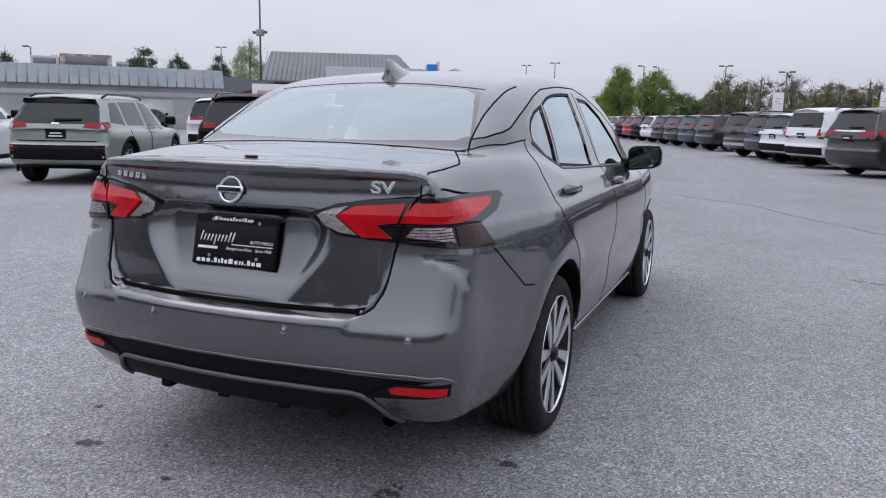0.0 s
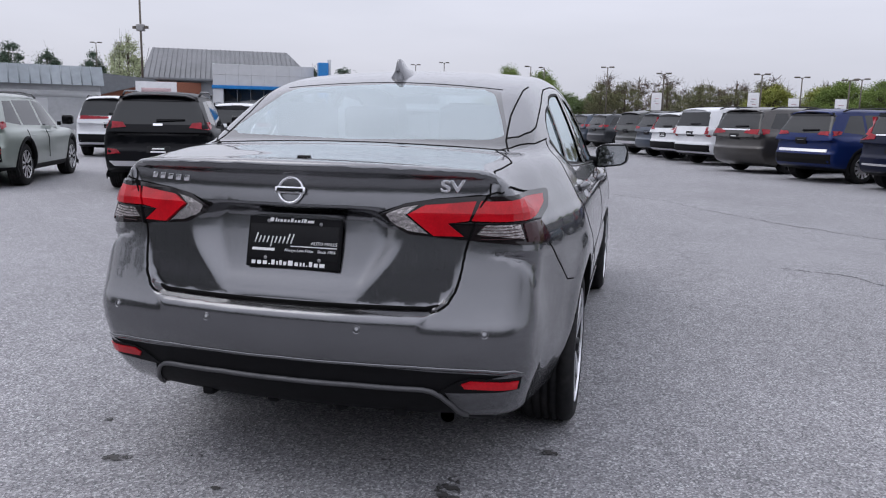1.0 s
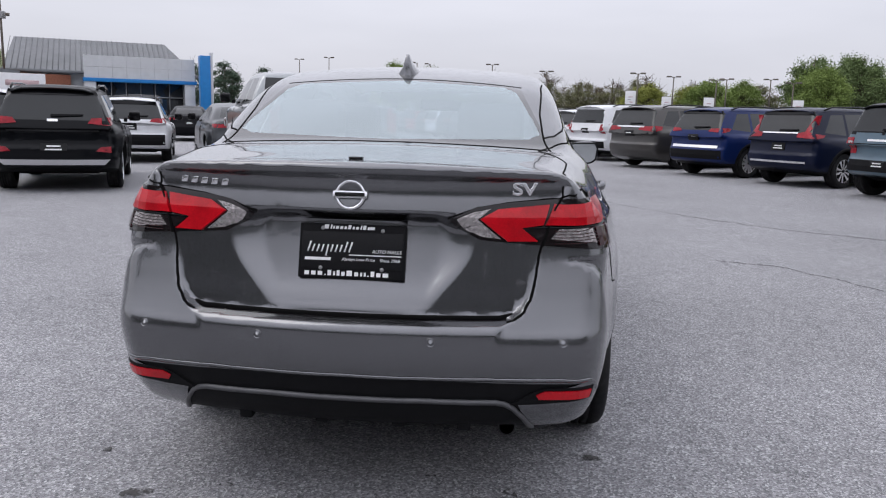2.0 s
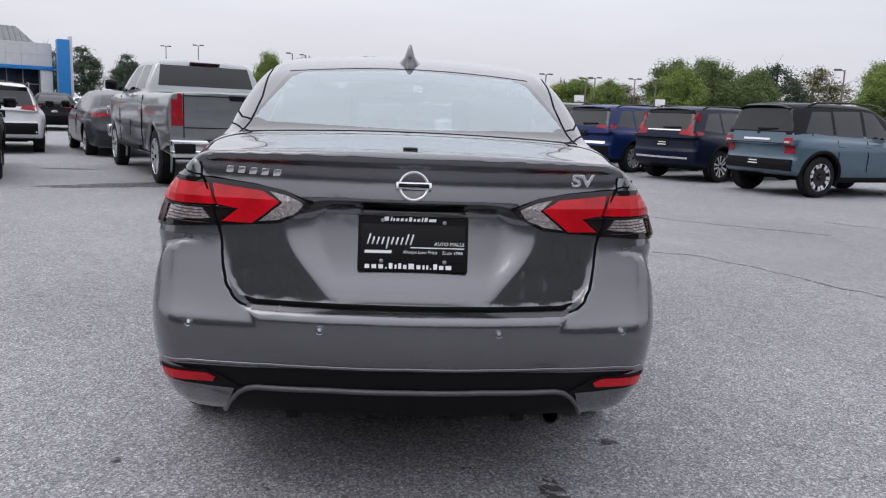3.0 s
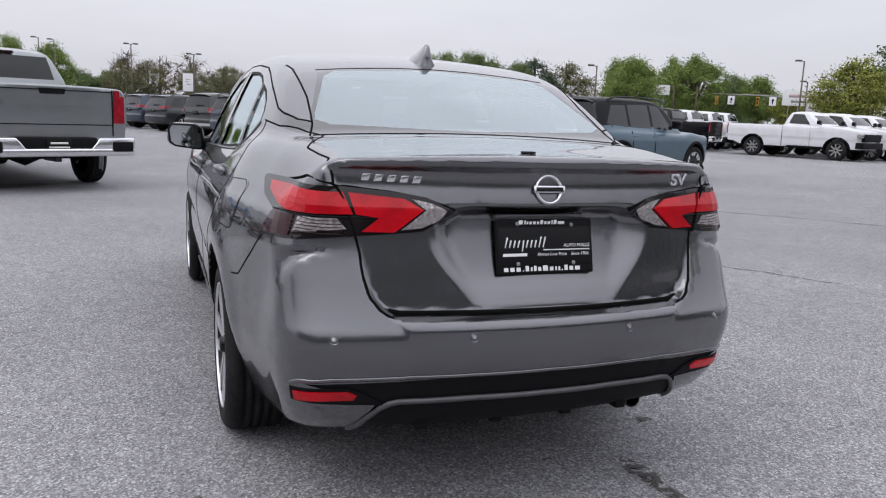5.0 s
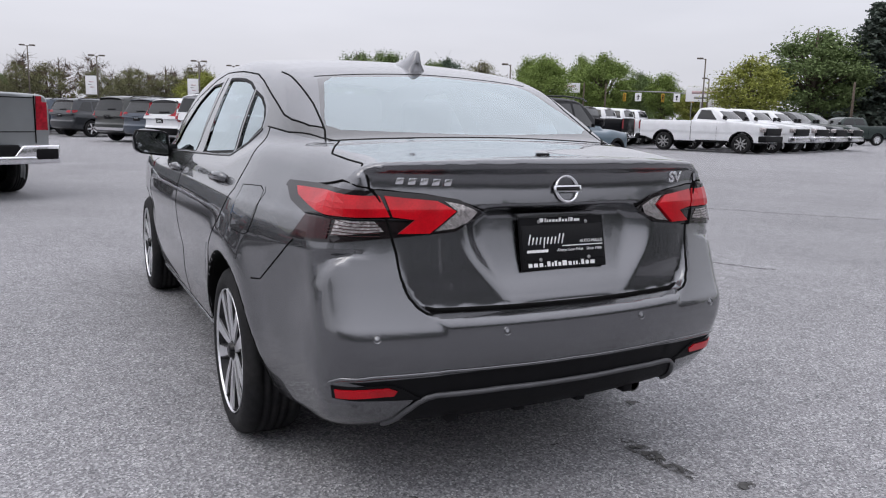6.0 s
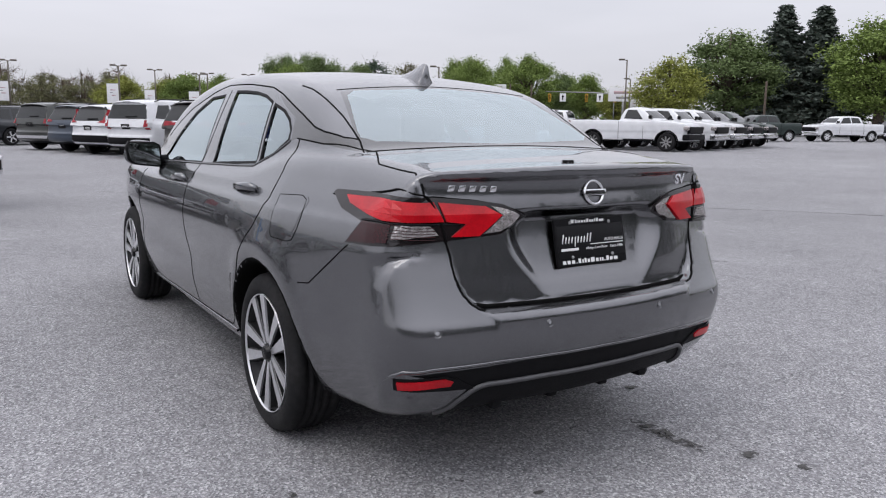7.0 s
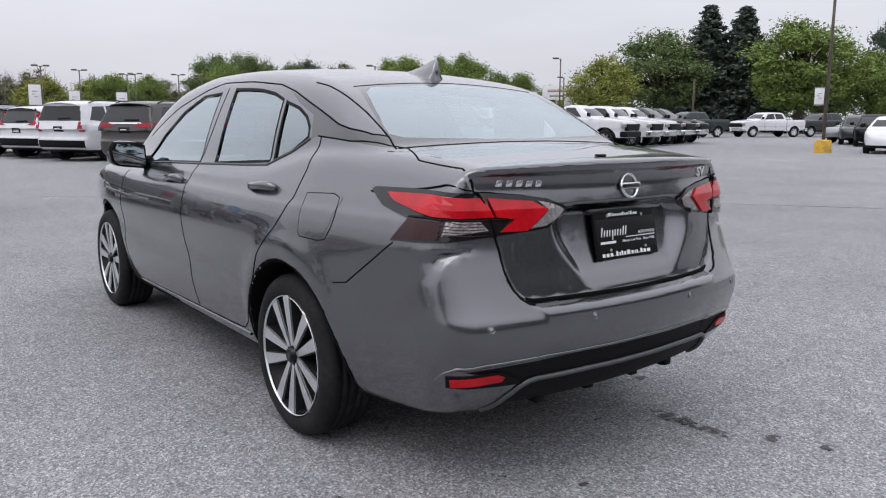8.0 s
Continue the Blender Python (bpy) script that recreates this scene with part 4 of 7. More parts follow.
        # parking sensors
        for x, y, z in ((0.248, 0.03, 0.588), (0.620, 0.104, 0.583)):
            p, no = snap((s * x, y, z))
            sen = revolve([(-0.004, 0.0), (0.0015, 0.0), (0.0015, 0.0075), (0.0, 0.0085), (0.0, 0.0105), (0.0022, 0.0115), (0.0022, 0.0125), (-0.004, 0.0135)], 24)
            bmesh.ops.transform(sen, matrix=Matrix.Translation(p) @ no.to_track_quat("X", "Z").to_matrix().to_4x4(), verts=sen.verts)
            part("parking_sensor", sen, GREY_PAINT, car, "round grey parking sensor")
        # wheels
        for y in (AXLE_R, AXLE_F):
            wheel(car, s * 0.838, y, WHEEL_R, 0.231, 0.205, s, "split")
        # mirror
        arm = tube([(s * 0.74, 2.98, 0.955), (s * 0.79, 2.96, 0.965), (s * 0.83, 2.95, 0.985)], [0.045, 0.032, 0.03], 10)
        mir = part("mirror_arm", arm, BLACK_PLASTIC, car, "black mirror foot")
        bm = bmesh.new()
        bmesh.ops.create_uvsphere(bm, u_segments=24, v_segments=14, radius=1)
        for v in bm.verts:
            x, y, z = v.co
            x = math.copysign(abs(x) ** 0.62, x)
            z = math.copysign(abs(z) ** 0.62, z)
            y = y * (1.0 if y > 0 else 0.35)
            v.co = (s * (0.873 + 0.10 * x) - s * 0.012 * z, 2.955 + 0.11 * y, 1.008 + 0.072 * z + 0.012 * x)
        hs = part("mirror_housing", bm, GREY_PAINT, mir, "grey painted mirror cap")
        face = [(0.787, 0.945), (0.80, 0.938), (0.93, 0.955), (0.955, 0.975), (0.963, 1.04), (0.95, 1.067), (0.82, 1.064), (0.795, 1.05)]
        bez = prism([(s * x, z) for x, z in grown(face, 0.010)], 0.05, "xz", 2.909)
        part("mirror_bezel", bez, BLACK_PLASTIC, mir, "black mirror surround")
        gl = prism([(s * x, z) for x, z in face], 0.004, "xz", 2.904)
        part("mirror_glass", gl, MIRROR, mir, "mirror glass", smooth=False)
        # door handles
        for (y0, y1, z0, z1) in ((1.385, 1.165, 0.936, 0.952), (2.40, 2.185, 0.895, 0.912)):
            p0, n0 = snap((s * 0.83, y0, z0))
            p1, n1 = snap((s * 0.83, y1, z1))
            # flat oval on the skin: the hollow's shade is put into its dark colour
            cup = bmesh.new()
            bmesh.ops.create_uvsphere(cup, u_segments=18, v_segments=10, radius=1)
            c = p0.lerp(p1, 0.55)
            for v in cup.verts:
                v.co = (c.x + s * 0.003 * v.co.x, c.y + 0.062 * v.co.y, c.z - 0.006 + 0.036 * v.co.z)
            part("handle_recess", cup, DARK_PLASTIC, car, "flat dark oval for the hollow behind the handle")
            pts = [p0 + n0 * 0.003, p0.lerp(p1, 0.1) + n0 * 0.022, p0.lerp(p1, 0.5) + n0 * 0.030, p0.lerp(p1, 0.88) + n1 * 0.026, p1 + n1 * 0.006]
            hb = bmesh.new()
            rows = []
            for i, q in enumerate(pts):
                h = (0.013, 0.016, 0.016, 0.018, 0.013)[i]
                rows.append([hb.verts.new(q + Vector((s * dx, 0, dz))) for dx, dz in ((-0.008, -h), (0.006, -h * 0.8), (0.009, 0), (0.006, h * 0.8), (-0.008, h), (-0.012, 0))])
            for i in range(4):
                for k in range(6):
                    hb.faces.new((rows[i][k], rows[i][(k + 1) % 6], rows[i + 1][(k + 1) % 6], rows[i + 1][k]))
            hb.faces.new(rows[0])
            hb.faces.new(rows[-1])
            bmesh.ops.recalc_face_normals(hb, faces=hb.faces)
            part("door_handle", hb, GREY_PAINT, car, "body-coloured door handle")
    seam("fuel_flap_gap", [(-0.796, 0.925, 0.941), (-0.775, 0.765, 0.951), (-0.778, 0.730, 0.940), (-0.80, 0.715, 0.880), (-0.812, 0.722, 0.84), (-0.825, 0.745, 0.797), (-0.83, 0.78, 0.788), (-0.842, 0.89, 0.790), (-0.845, 0.905, 0.805), (-0.835, 0.915, 0.86)], width=0.004, closed=True)
    # lines of the lower bumper
    edge = [(0.735, 0.23, 0.415), (0.726, 0.195, 0.444), (0.704, 0.163, 0.460), (0.62, 0.125, 0.467), (0.457, 0.08, 0.470), (0.23, 0.052, 0.474)]
    seam("bumper_edge", [(-x, y, z) for x, y, z in edge] + [(0.0, 0.04, 0.476)] + edge[::-1], GREY_PAINT, 0.011, 0.0, high=0.004)
    edge = [(0.548, 0.236, 0.278), (0.515, 0.16, 0.338), (0.485, 0.12, 0.374), (0.460, 0.11, 0.391), (0.434, 0.102, 0.397), (0.225, 0.071, 0.401)]
    # raised strip whose paler grey paints the highlight on the crease
    seam("diffuser_edge", [(-x, y, z) for x, y, z in edge] + [(0.0, 0.064, 0.402)] + edge[::-1], EDGE_CATCH_LIGHT, 0.013, 0.0, label="grey diffuser edge, paler for its crease catch-light", high=0.009)
    seam("backlight_seal", [(-0.575, 0.66, 1.115), (-0.3, 0.645, 1.110), (0.0, 0.64, 1.106), (0.3, 0.645, 1.110), (0.575, 0.66, 1.115)], SEAM, 0.012, 0.001)
    seam("roof_gap", [(-0.475, 1.13, 1.330), (-0.40, 1.13, 1.348), (-0.2, 1.135, 1.364), (0.0, 1.14, 1.368), (0.2, 1.135, 1.364), (0.40, 1.13, 1.348), (0.475, 1.13, 1.330)], SEAM, 0.008, 0.001)
    # gap under the boot lid
    sill = []
    for i in range(41):
        x = -0.486 + 0.972 * i / 40
        z = 0.646 + 0.010 * max(0.0, abs(x) - 0.44) / 0.046
        sill.append((x, float(REAR_MID(np.array([z]))[0] + BOW(np.array([z]))[0] * x * x) - 0.001, z))
    part("lid_gap", tube(sill, 0.0075, 8), SEAM, car, "dark gap under the boot lid")
    # licence plate holder
    turn = Matrix.Rotation(radians(90 - 13), 4, "X")
    seat = Matrix.Translation((0.004, 0.130, 0.819)) @ turn
    bm = box(-0.157, 0.157, -0.080, 0.080, -0.004, 0.007, 0.005)
    plate = part("plate_holder", bm, BLACK_PLASTIC, car, "black plastic licence plate frame")
    plate.matrix_local = seat
    ins = part("plate_insert", box(-0.149, 0.149, -0.052, 0.056, 0.006, 0.0085, 0.002), PLATE_BLACK, plate, "black dealer plate insert with white lettering")
    flat = Matrix.Identity(4)
    top = 0.0086

    def bar(x0, x1, y0, y1, lean=0.0, nm="lettering_bar"):
        bm = bmesh.new()
        low = [bm.verts.new((x + lean * (y - y0), y, top)) for x, y in ((x0, y0), (x1, y0), (x1, y1), (x0, y1))]
        up_ = [bm.verts.new((v.co.x, v.co.y, top + 0.0012)) for v in low]
        bm.faces.new(up_)
        for i in range(4):
            bm.faces.new((low[i], low[(i + 1) % 4], up_[(i + 1) % 4], up_[i]))
        bmesh.ops.recalc_face_normals(bm, faces=bm.faces)
        part(nm, bm, WHITE_INK, plate, "white lettering bar", smooth=False)

    # the dealer's script name and web address, as plain strokes
    for k in range(10):
        x = -0.130 + 0.0135 * k
        tall = 0.030 if k in (0, 8, 9) else 0.021
        drop = 0.012 if k == 4 else 0.0
        part("script_stroke", tube([(x, -0.003 - drop, top), (x + 0.3 * tall, -0.003 + tall, top)], 0.0024, 6), WHITE_INK, plate, "white script stroke")
    bar(-0.008, 0.145, -0.012, -0.009, 0.2)
    lettering("plate_lettering", "AUTO MALLS", 0.0145, (0.102, 0.001, top), flat, WHITE_INK, plate, shear=0.15)
    lettering("plate_lettering", "Always Low Price", 0.0135, (0.020, -0.0235, top), flat, WHITE_INK, plate, shear=0.15)
    lettering("plate_lettering", "Since 1966", 0.0135, (0.112, -0.0235, top), flat, WHITE_INK, plate, shear=0.15)
    bar(-0.138, -0.062, -0.028, -0.0195, 0.2)
    x = -0.136
    for w in (0.016, 0.016, 0.016, 0.006, 0.013, 0.007, 0.010, 0.012, 0.019, 0.014, 0.007, 0.007, 0.006, 0.013, 0.015, 0.020):
        tall = 0.0155 if w in (0.013, 0.019, 0.010) else 0.0115
        if w != 0.006:
            bar(x, x + w * 0.82, -0.0715, -0.0715 + tall)
        else:
            bar(x, x + 0.004, -0.0715, -0.068)
        x += w + 0.0035
    x = -0.085
    for w in (0.016, 0.005, 0.006, 0.010, 0.010, 0.008, 0.011, 0.008, 0.010, 0.005, 0.011, 0.026):
        bar(x, x + w * 0.8, 0.064, 0.064 + (0.012 if w in (0.016, 0.005, 0.011) else 0.008), 0.2)
        x += w + 0.0025
    for x, y in ((-0.088, 0.066), (0.088, 0.062), (-0.09, -0.050), (0.09, -0.050)):
        bolt = revolve([(top, 0.0), (top + 0.003, 0.0), (top + 0.003, 0.004), (top, 0.006)], 14, "z")
        bmesh.ops.translate(bolt, vec=(x, y, 0), verts=bolt.verts)
        part("plate_bolt", bolt, GALV, plate, "grey plate bolt")
    # round badge: a ring and a crossbar
    p, no = snap((0.0, 0.1, 0.990))
    seat = Matrix.Translation(p + no * 0.006) @ no.to_track_quat("Z", "Y").to_matrix().to_4x4()
    ring = revolve([(0.0, 0.0345), (0.004, 0.0365), (0.005, 0.0395), (0.004, 0.0425), (0.0, 0.0445)], 40, "z")
    badge = part("badge", ring, CHROME, car, "round chrome badge ring")
    badge.matrix_local = seat
    part("badge_bar", box(-0.050, 0.050, -0.0105, 0.0105, 0.0, 0.007, 0.002), CHROME, badge, "plain chrome badge crossbar")
    part("badge_bar", box(-0.043, 0.043, -0.0055, 0.0055, 0.0066, 0.0076), GLOSS_BLACK, badge, "dark bar on the badge")
    # model script as plain chrome bars, grade letters
    q0, n0 = snap((-0.545, 0.17, 1.012))
    q1, n1 = snap((-0.372, 0.13, 1.006))
    for i in range(5):
        c, no = snap(q0.lerp(q1, (i + 0.5) / 5))
        m = Matrix.Translation(c + no * 0.0005) @ no.to_track_quat("Z", "Y").to_matrix().to_4x4()
        bm = prism([(-0.0135, -0.0095), (0.0075, -0.0095), (0.0135, 0.0095), (-0.0075, 0.0095)], 0.003, "xy")
        bmesh.ops.bevel(bm, geom=bm.edges[:], offset=0.0012, segments=2, profile=0.6, affect="EDGES")
        part("chrome_bar", bm, CHROME, car, "chrome lettering bar").matrix_local = m
    c, no = snap((0.500, 0.165, 1.010))
    m = no.to_track_quat("Z", "Y").to_matrix().to_4x4()
    lettering("grade_letters", "SV", 0.050, c + no * 0.002, m @ Matrix.Diagonal((1.35, 1, 1, 1)), CHROME, car, 0.002, label="chrome grade letters")
    # small black block in the middle of the deck
    p, no = snap((-0.01, 0.24, 1.085))
    nub = part("deck_button", box(-0.022, 0.022, -0.010, 0.010, 0.0, 0.006, 0.004), GLOSS_BLACK, car, "small black raised block on the boot deck")
    nub.matrix_local = Matrix.Translation(p) @ no.to_track_quat("Z", "Y").to_matrix().to_4x4()
    # shark fin aerial
    bm = bmesh.new()
    rows = []
    for y, w, h in ((1.42, 0.016, 0.004), (1.38, 0.038, 0.018), (1.33, 0.050, 0.034), (1.285, 0.054, 0.056), (1.25, 0.052, 0.072), (1.228, 0.044, 0.080), (1.212, 0.036, 0.074), (1.215, 0.028, 0.03), (1.205, 0.020, 0.004)):
        base = float(ROOF(np.array([y]))[0]) - 0.010
        rows.append([bm.verts.new((-w, y, base)), bm.verts.new((-w * 0.45, y, base + 0.018 + h * 0.25)), bm.verts.new((-0.006, y, base + 0.010 + h)), bm.verts.new((0.006, y, base + 0.010 + h)), bm.verts.new((w * 0.45, y, base + 0.018 + h * 0.25)), bm.verts.new((w, y, base))])
    for i in range(len(rows) - 1):
        for k in range(5):
            bm.faces.new((rows[i][k], rows[i][k + 1], rows[i + 1][k + 1], rows[i + 1][k]))
    bm.faces.new(rows[0])
    bm.faces.new(rows[-1])
    bmesh.ops.recalc_face_normals(bm, faces=bm.faces)
    part("shark_fin_aerial", bm, GREY_PAINT, car, "grey shark fin aerial")
    # exhaust, muffler, axle beam, tow hooks under the tail
    part("exhaust_tip", revolve([(0.0, 0.024), (0.0, 0.029), (0.25, 0.029)], 20), DARK_ALLOY, car, "short exhaust tip").matrix_local = Matrix.Translation((0.47, 0.29, 0.245)) @ Matrix.Rotation(radians(90), 4, "Z")
    part("muffler", box(0.20, 0.62, 0.42, 0.70, 0.18, 0.31, 0.05, 3), DARK_ALLOY, car, "steel muffler")
    part("axle_beam", tube([(-0.66, AXLE_R, 0.30), (-0.3, AXLE_R + 0.05, 0.26), (0.3, AXLE_R + 0.05, 0.26), (0.66, AXLE_R, 0.30)], 0.045, 10), DARK_ALLOY, car, "rear axle beam")
    for x in (-0.34, -0.10, 0.14, 0.34):
        part("diffuser_fin", box(x - 0.02, x + 0.02, 0.17, 0.30, 0.272, 0.32, 0.008), BLACK_PLASTIC, car, "black diffuser fin")
    # cabin
    part("cabin_floor", box(-0.66, 0.66, 0.75, 3.45, 0.30, 0.36, 0.01), TRIM_INSIDE, car, "dark cabin floor")
    part("parcel_shelf", box(-0.60, 0.60, 0.72, 1.22, 1.035, 1.06, 0.01), TRIM_INSIDE, car, "dark parcel shelf")
    part("bulkhead", box(-0.62, 0.62, 1.16, 1.20, 0.36, 1.05, 0.01), TRIM_INSIDE, car, "dark rear bulkhead")
    part("dashboard", box(-0.66, 0.66, 2.88, 3.25, 0.62, 0.98, 0.08, 4), TRIM_INSIDE, car, "dark dashboard")
    part("steering_wheel", tube([(-0.36 + 0.18 * math.cos(a), 2.72 - 0.07 * math.sin(a), 0.93 + 0.17 * math.sin(a)) for a in [i * math.pi / 12 for i in range(24)]], 0.016, 8, True), TRIM_INSIDE, car, "black steering wheel")
    for x in (-0.36, 0.36):
        for y0, w in ((1.98, 0.25), (1.18, 0.27)):
            st = part("seat_back", box(x - w, x + w, -0.06, 0.06, 0.0, 0.60, 0.05, 3), FABRIC, car, "charcoal cloth seat back")
            st.matrix_local = Matrix.Translation((0, y0 + 0.06, 0.50)) @ Matrix.Rotation(radians(-16 if y0 > 1.5 else -14), 4, "X").inverted()
            part("seat_cushion", box(x - w, x + w, y0 + 0.12, y0 + 0.62, 0.36, 0.54, 0.05, 3), FABRIC, car, "charcoal cloth cushion")
            hd = part("headrest", box(x - 0.13, x + 0.13, y0 - 0.17, y0 - 0.07, 1.10, 1.27, 0.04, 3), FABRIC, car, "charcoal cloth headrest")
            part("headrest_posts", join([box(x + dx - 0.006, x + dx + 0.006, y0 - 0.125, y0 - 0.113, 1.04, 1.12) for dx in (-0.06, 0.06)]), CHROME, car)
    # roof lining
    hl = bmesh.new()
    grid = []
    for i in range(13):
        y = 1.22 + 1.5 * i / 12
        grid.append([hl.verts.new((0.1 * k, y, float(ROOF(np.array([y]))[0]) - 0.10 * (0.1 * k) ** 2 - 0.035 - 0.012 * (abs(k) == 5))) for k in range(-5, 6)])
    for i in range(12):
        for k in range(10):
            hl.faces.new((grid[i][k], grid[i][k + 1], grid[i + 1][k + 1], grid[i + 1][k]))
    part("headliner", hl, HEADLINER, car, "light grey roof lining")
    part("interior_mirror", box(-0.12, 0.12, 2.60, 2.63, 1.25, 1.31, 0.02, 2), TRIM_INSIDE, car, "black interior mirror")


sedan_details()


# ---- the other vehicles ----
def suv_spec(L=4.50, W=0.92, H=1.66, boxy=0.0, ride=0.20, wr=0.345, hood=0.0, short=0.0):
    """Field, outlines and axles of an upright five-door car. boxy: 0 sloping tail, 1 upright tail and flat roof."""
    k, h = L / 4.5, H / 1.66
    ar, af = 0.92 * k - short, 3.58 * k
    base = curve((0.15, W - 0.10), (0.30, W - 0.04), (0.55, W - 0.005), (0.80 * h, W - 0.004), (0.95 * h, W - 0.03), (1.06 * h, W - 0.085), (1.2 * h, W - 0.14))
    taper = curve((-0.1, 0.24), (0.08, 0.13), (0.35, 0.055), (0.9, 0.0), (3.2 * k, 0.0), (3.9 * k, 0.05), (4.3 * k, 0.14), (4.5 * k, 0.30))
    rear = curve((0.2, 0.20), (0.38, 0.05), (0.50, 0.0), (0.62, 0.0), (0.70, 0.05), (0.95 * h, 0.075), (1.10 * h, 0.11), (1.3 * h, 0.15))
    top = curve((0.0, 1.06 * h), (1.0, 1.06 * h), (3.1 * k, 1.0 * h), (3.45 * k, 1.03 * h), (3.9 * k, 0.99 * h), (4.3 * k, (0.90 + 0.06 * boxy) * h), (4.5 * k, (0.72 + 0.14 * boxy) * h))
    s = 1 - boxy
    roof = curve((-0.02, 0.80 * h), (0.06, 1.06 * h), (0.12 + 0.10 * s, 1.36 * h), (0.16 + 0.20 * s, 1.57 * h), (0.24 + 0.26 * s, 1.622 * h), (1.2, 1.655 * h), (2.1 * k - hood, 1.652 * h), (2.55 * k - hood, (1.60 + 0.03 * boxy) * h), (2.75 * k - hood, (1.53 + 0.05 * boxy) * h), (3.45 * k - hood, 1.06 * h), (3.7 * k - hood, 0.85 * h))
    house = curve((1.0 * h, W - 0.085), (1.10 * h, W - 0.13), (1.45 * h, W - 0.27), (1.60 * h, W - 0.34), (1.7 * h, W - 0.42))
    house_in = curve((0.0, 0.06), (0.5, 0.02), (1.2, 0.0), (2.2 * k, 0.0), (3.5 * k, 0.10))

    def field(x, y, z):
        a = np.abs(x)
        f = smax(a - base(z) + taper(y), z - top(y) + 0.05 * a * a, 0.08)
        f = smax(f, rear(z) + 0.14 * a * a - y, 0.10)
        f = smax(f, y - L + 0.02 + 0.25 * a * a, 0.18)
        f = smax(f, ride + 0.03 + 0.13 * step01(0.75, 0.0, y) + 0.12 * step01(L - 0.62, L - 0.15, y) - z, 0.06)
        g = smax(a - house(z) + house_in(y), z - roof(y) + 0.09 * a * a, 0.10)
        f = smin(f, smax(g, 0.9 - z, 0.02), 0.03)
        for yc in (ar, af):
            f = smax(f, np.minimum(wr + 0.055 - np.hypot(y - yc, z - wr), a - 0.55), 0.015)
        return f

    b = 1.075 * h
    windows = [
        [(0.38 + 0.05 * s, b + 0.05), (1.02, b), (1.06, 1.50 * h), (0.62 + 0.1 * s, 1.49 * h)],
        [(1.10, b), (1.98 * k - 0.3 * hood, b - 0.015), (2.02 * k - 0.3 * hood, 1.525 * h), (1.13, 1.51 * h)],
        [(2.07 * k - 0.3 * hood, b - 0.015), (3.02 * k - hood, b - 0.035), (2.62 * k - hood, 1.50 * h), (2.11 * k - 0.3 * hood, 1.53 * h)],
    ]
    back = [(-(W - 0.21), 1.10 * h), (W - 0.21, 1.10 * h), (W - 0.31, 1.50 * h), (-(W - 0.31), 1.50 * h)]
    return dict(field=field, L=L, W=W, H=H, ar=ar, af=af, wr=wr, windows=windows, back=back, ride=ride, belt=b, hood=hood, spoil=(0.16 + 0.20 * s, 1.60 * h, W - 0.36))


def sedan_spec(L=4.7, W=0.90, H=1.45):
    k, h = L / 4.5, H / 1.455
    ar, af, wr = 1.0 * k, 3.65 * k, 0.325
    base = curve((0.15, W - 0.10), (0.28, W - 0.05), (0.60, W - 0.005), (0.78, W - 0.01), (0.92, W - 0.06), (1.1, W - 0.16))
    taper = curve((-0.1, 0.25), (0.1, 0.15), (0.4, 0.07), (1.0, 0.0), (3.1 * k, 0.0), (4.0 * k, 0.07), (4.5 * k, 0.25))
    rear = curve((0.2, 0.2), (0.40, 0.04), (0.55, 0.0), (0.75, 0.06), (0.98, 0.10), (1.1, 0.14))
    top = curve((0.0, 1.0 * h), (0.15, 1.05 * h), (0.9, 1.05 * h), (2.0, 0.98 * h), (3.3 * k, 0.98 * h), (4.2 * k, 0.82 * h), (4.5 * k, 0.6 * h))
    roof = curve((0.2, 0.8), (0.5 * k, 1.02 * h), (1.2 * k, 1.36 * h), (1.9 * k, 1.445 * h), (2.4 * k, 1.445 * h), (2.8 * k, 1.36 * h), (3.5 * k, 0.98 * h), (3.8 * k, 0.8))
    house = curve((0.95, W - 0.07), (1.1, W - 0.16), (1.4, W - 0.33), (1.5, W - 0.40))

    def field(x, y, z):
        a = np.abs(x)
        f = smax(a - base(z) + taper(y), z - top(y) + 0.05 * a * a, 0.08)
        f = smax(f, rear(z) + 0.2 * a * a - y, 0.10)
        f = smax(f, y - L + 0.02 + 0.3 * a * a, 0.18)
        f = smax(f, 0.22 - z, 0.06)
        g = smax(a - house(z), z - roof(y) + 0.09 * a * a, 0.09)
        f = smin(f, smax(g, 0.9 - z, 0.02), 0.03)
        for yc in (ar, af):
            f = smax(f, np.minimum(wr + 0.05 - np.hypot(y - yc, z - wr), a - 0.55), 0.015)
        return f

    windows = [[(1.15 * k, 1.03 * h), (1.95 * k, 1.0 * h), (2.0 * k, 1.34 * h), (1.45 * k, 1.29 * h)], [(2.05 * k, 1.0 * h), (3.0 * k, 0.97 * h), (2.6 * k, 1.29 * h), (2.08 * k, 1.34 * h)]]
    back = [(-(W - 0.33), 1.08 * h), (W - 0.33, 1.08 * h), (W - 0.43, 1.33 * h), (-(W - 0.43), 1.33 * h)]
    return dict(field=field, L=L, W=W, H=H, ar=ar, af=af, wr=wr, windows=windows, back=back, ride=0.2, belt=1.0)


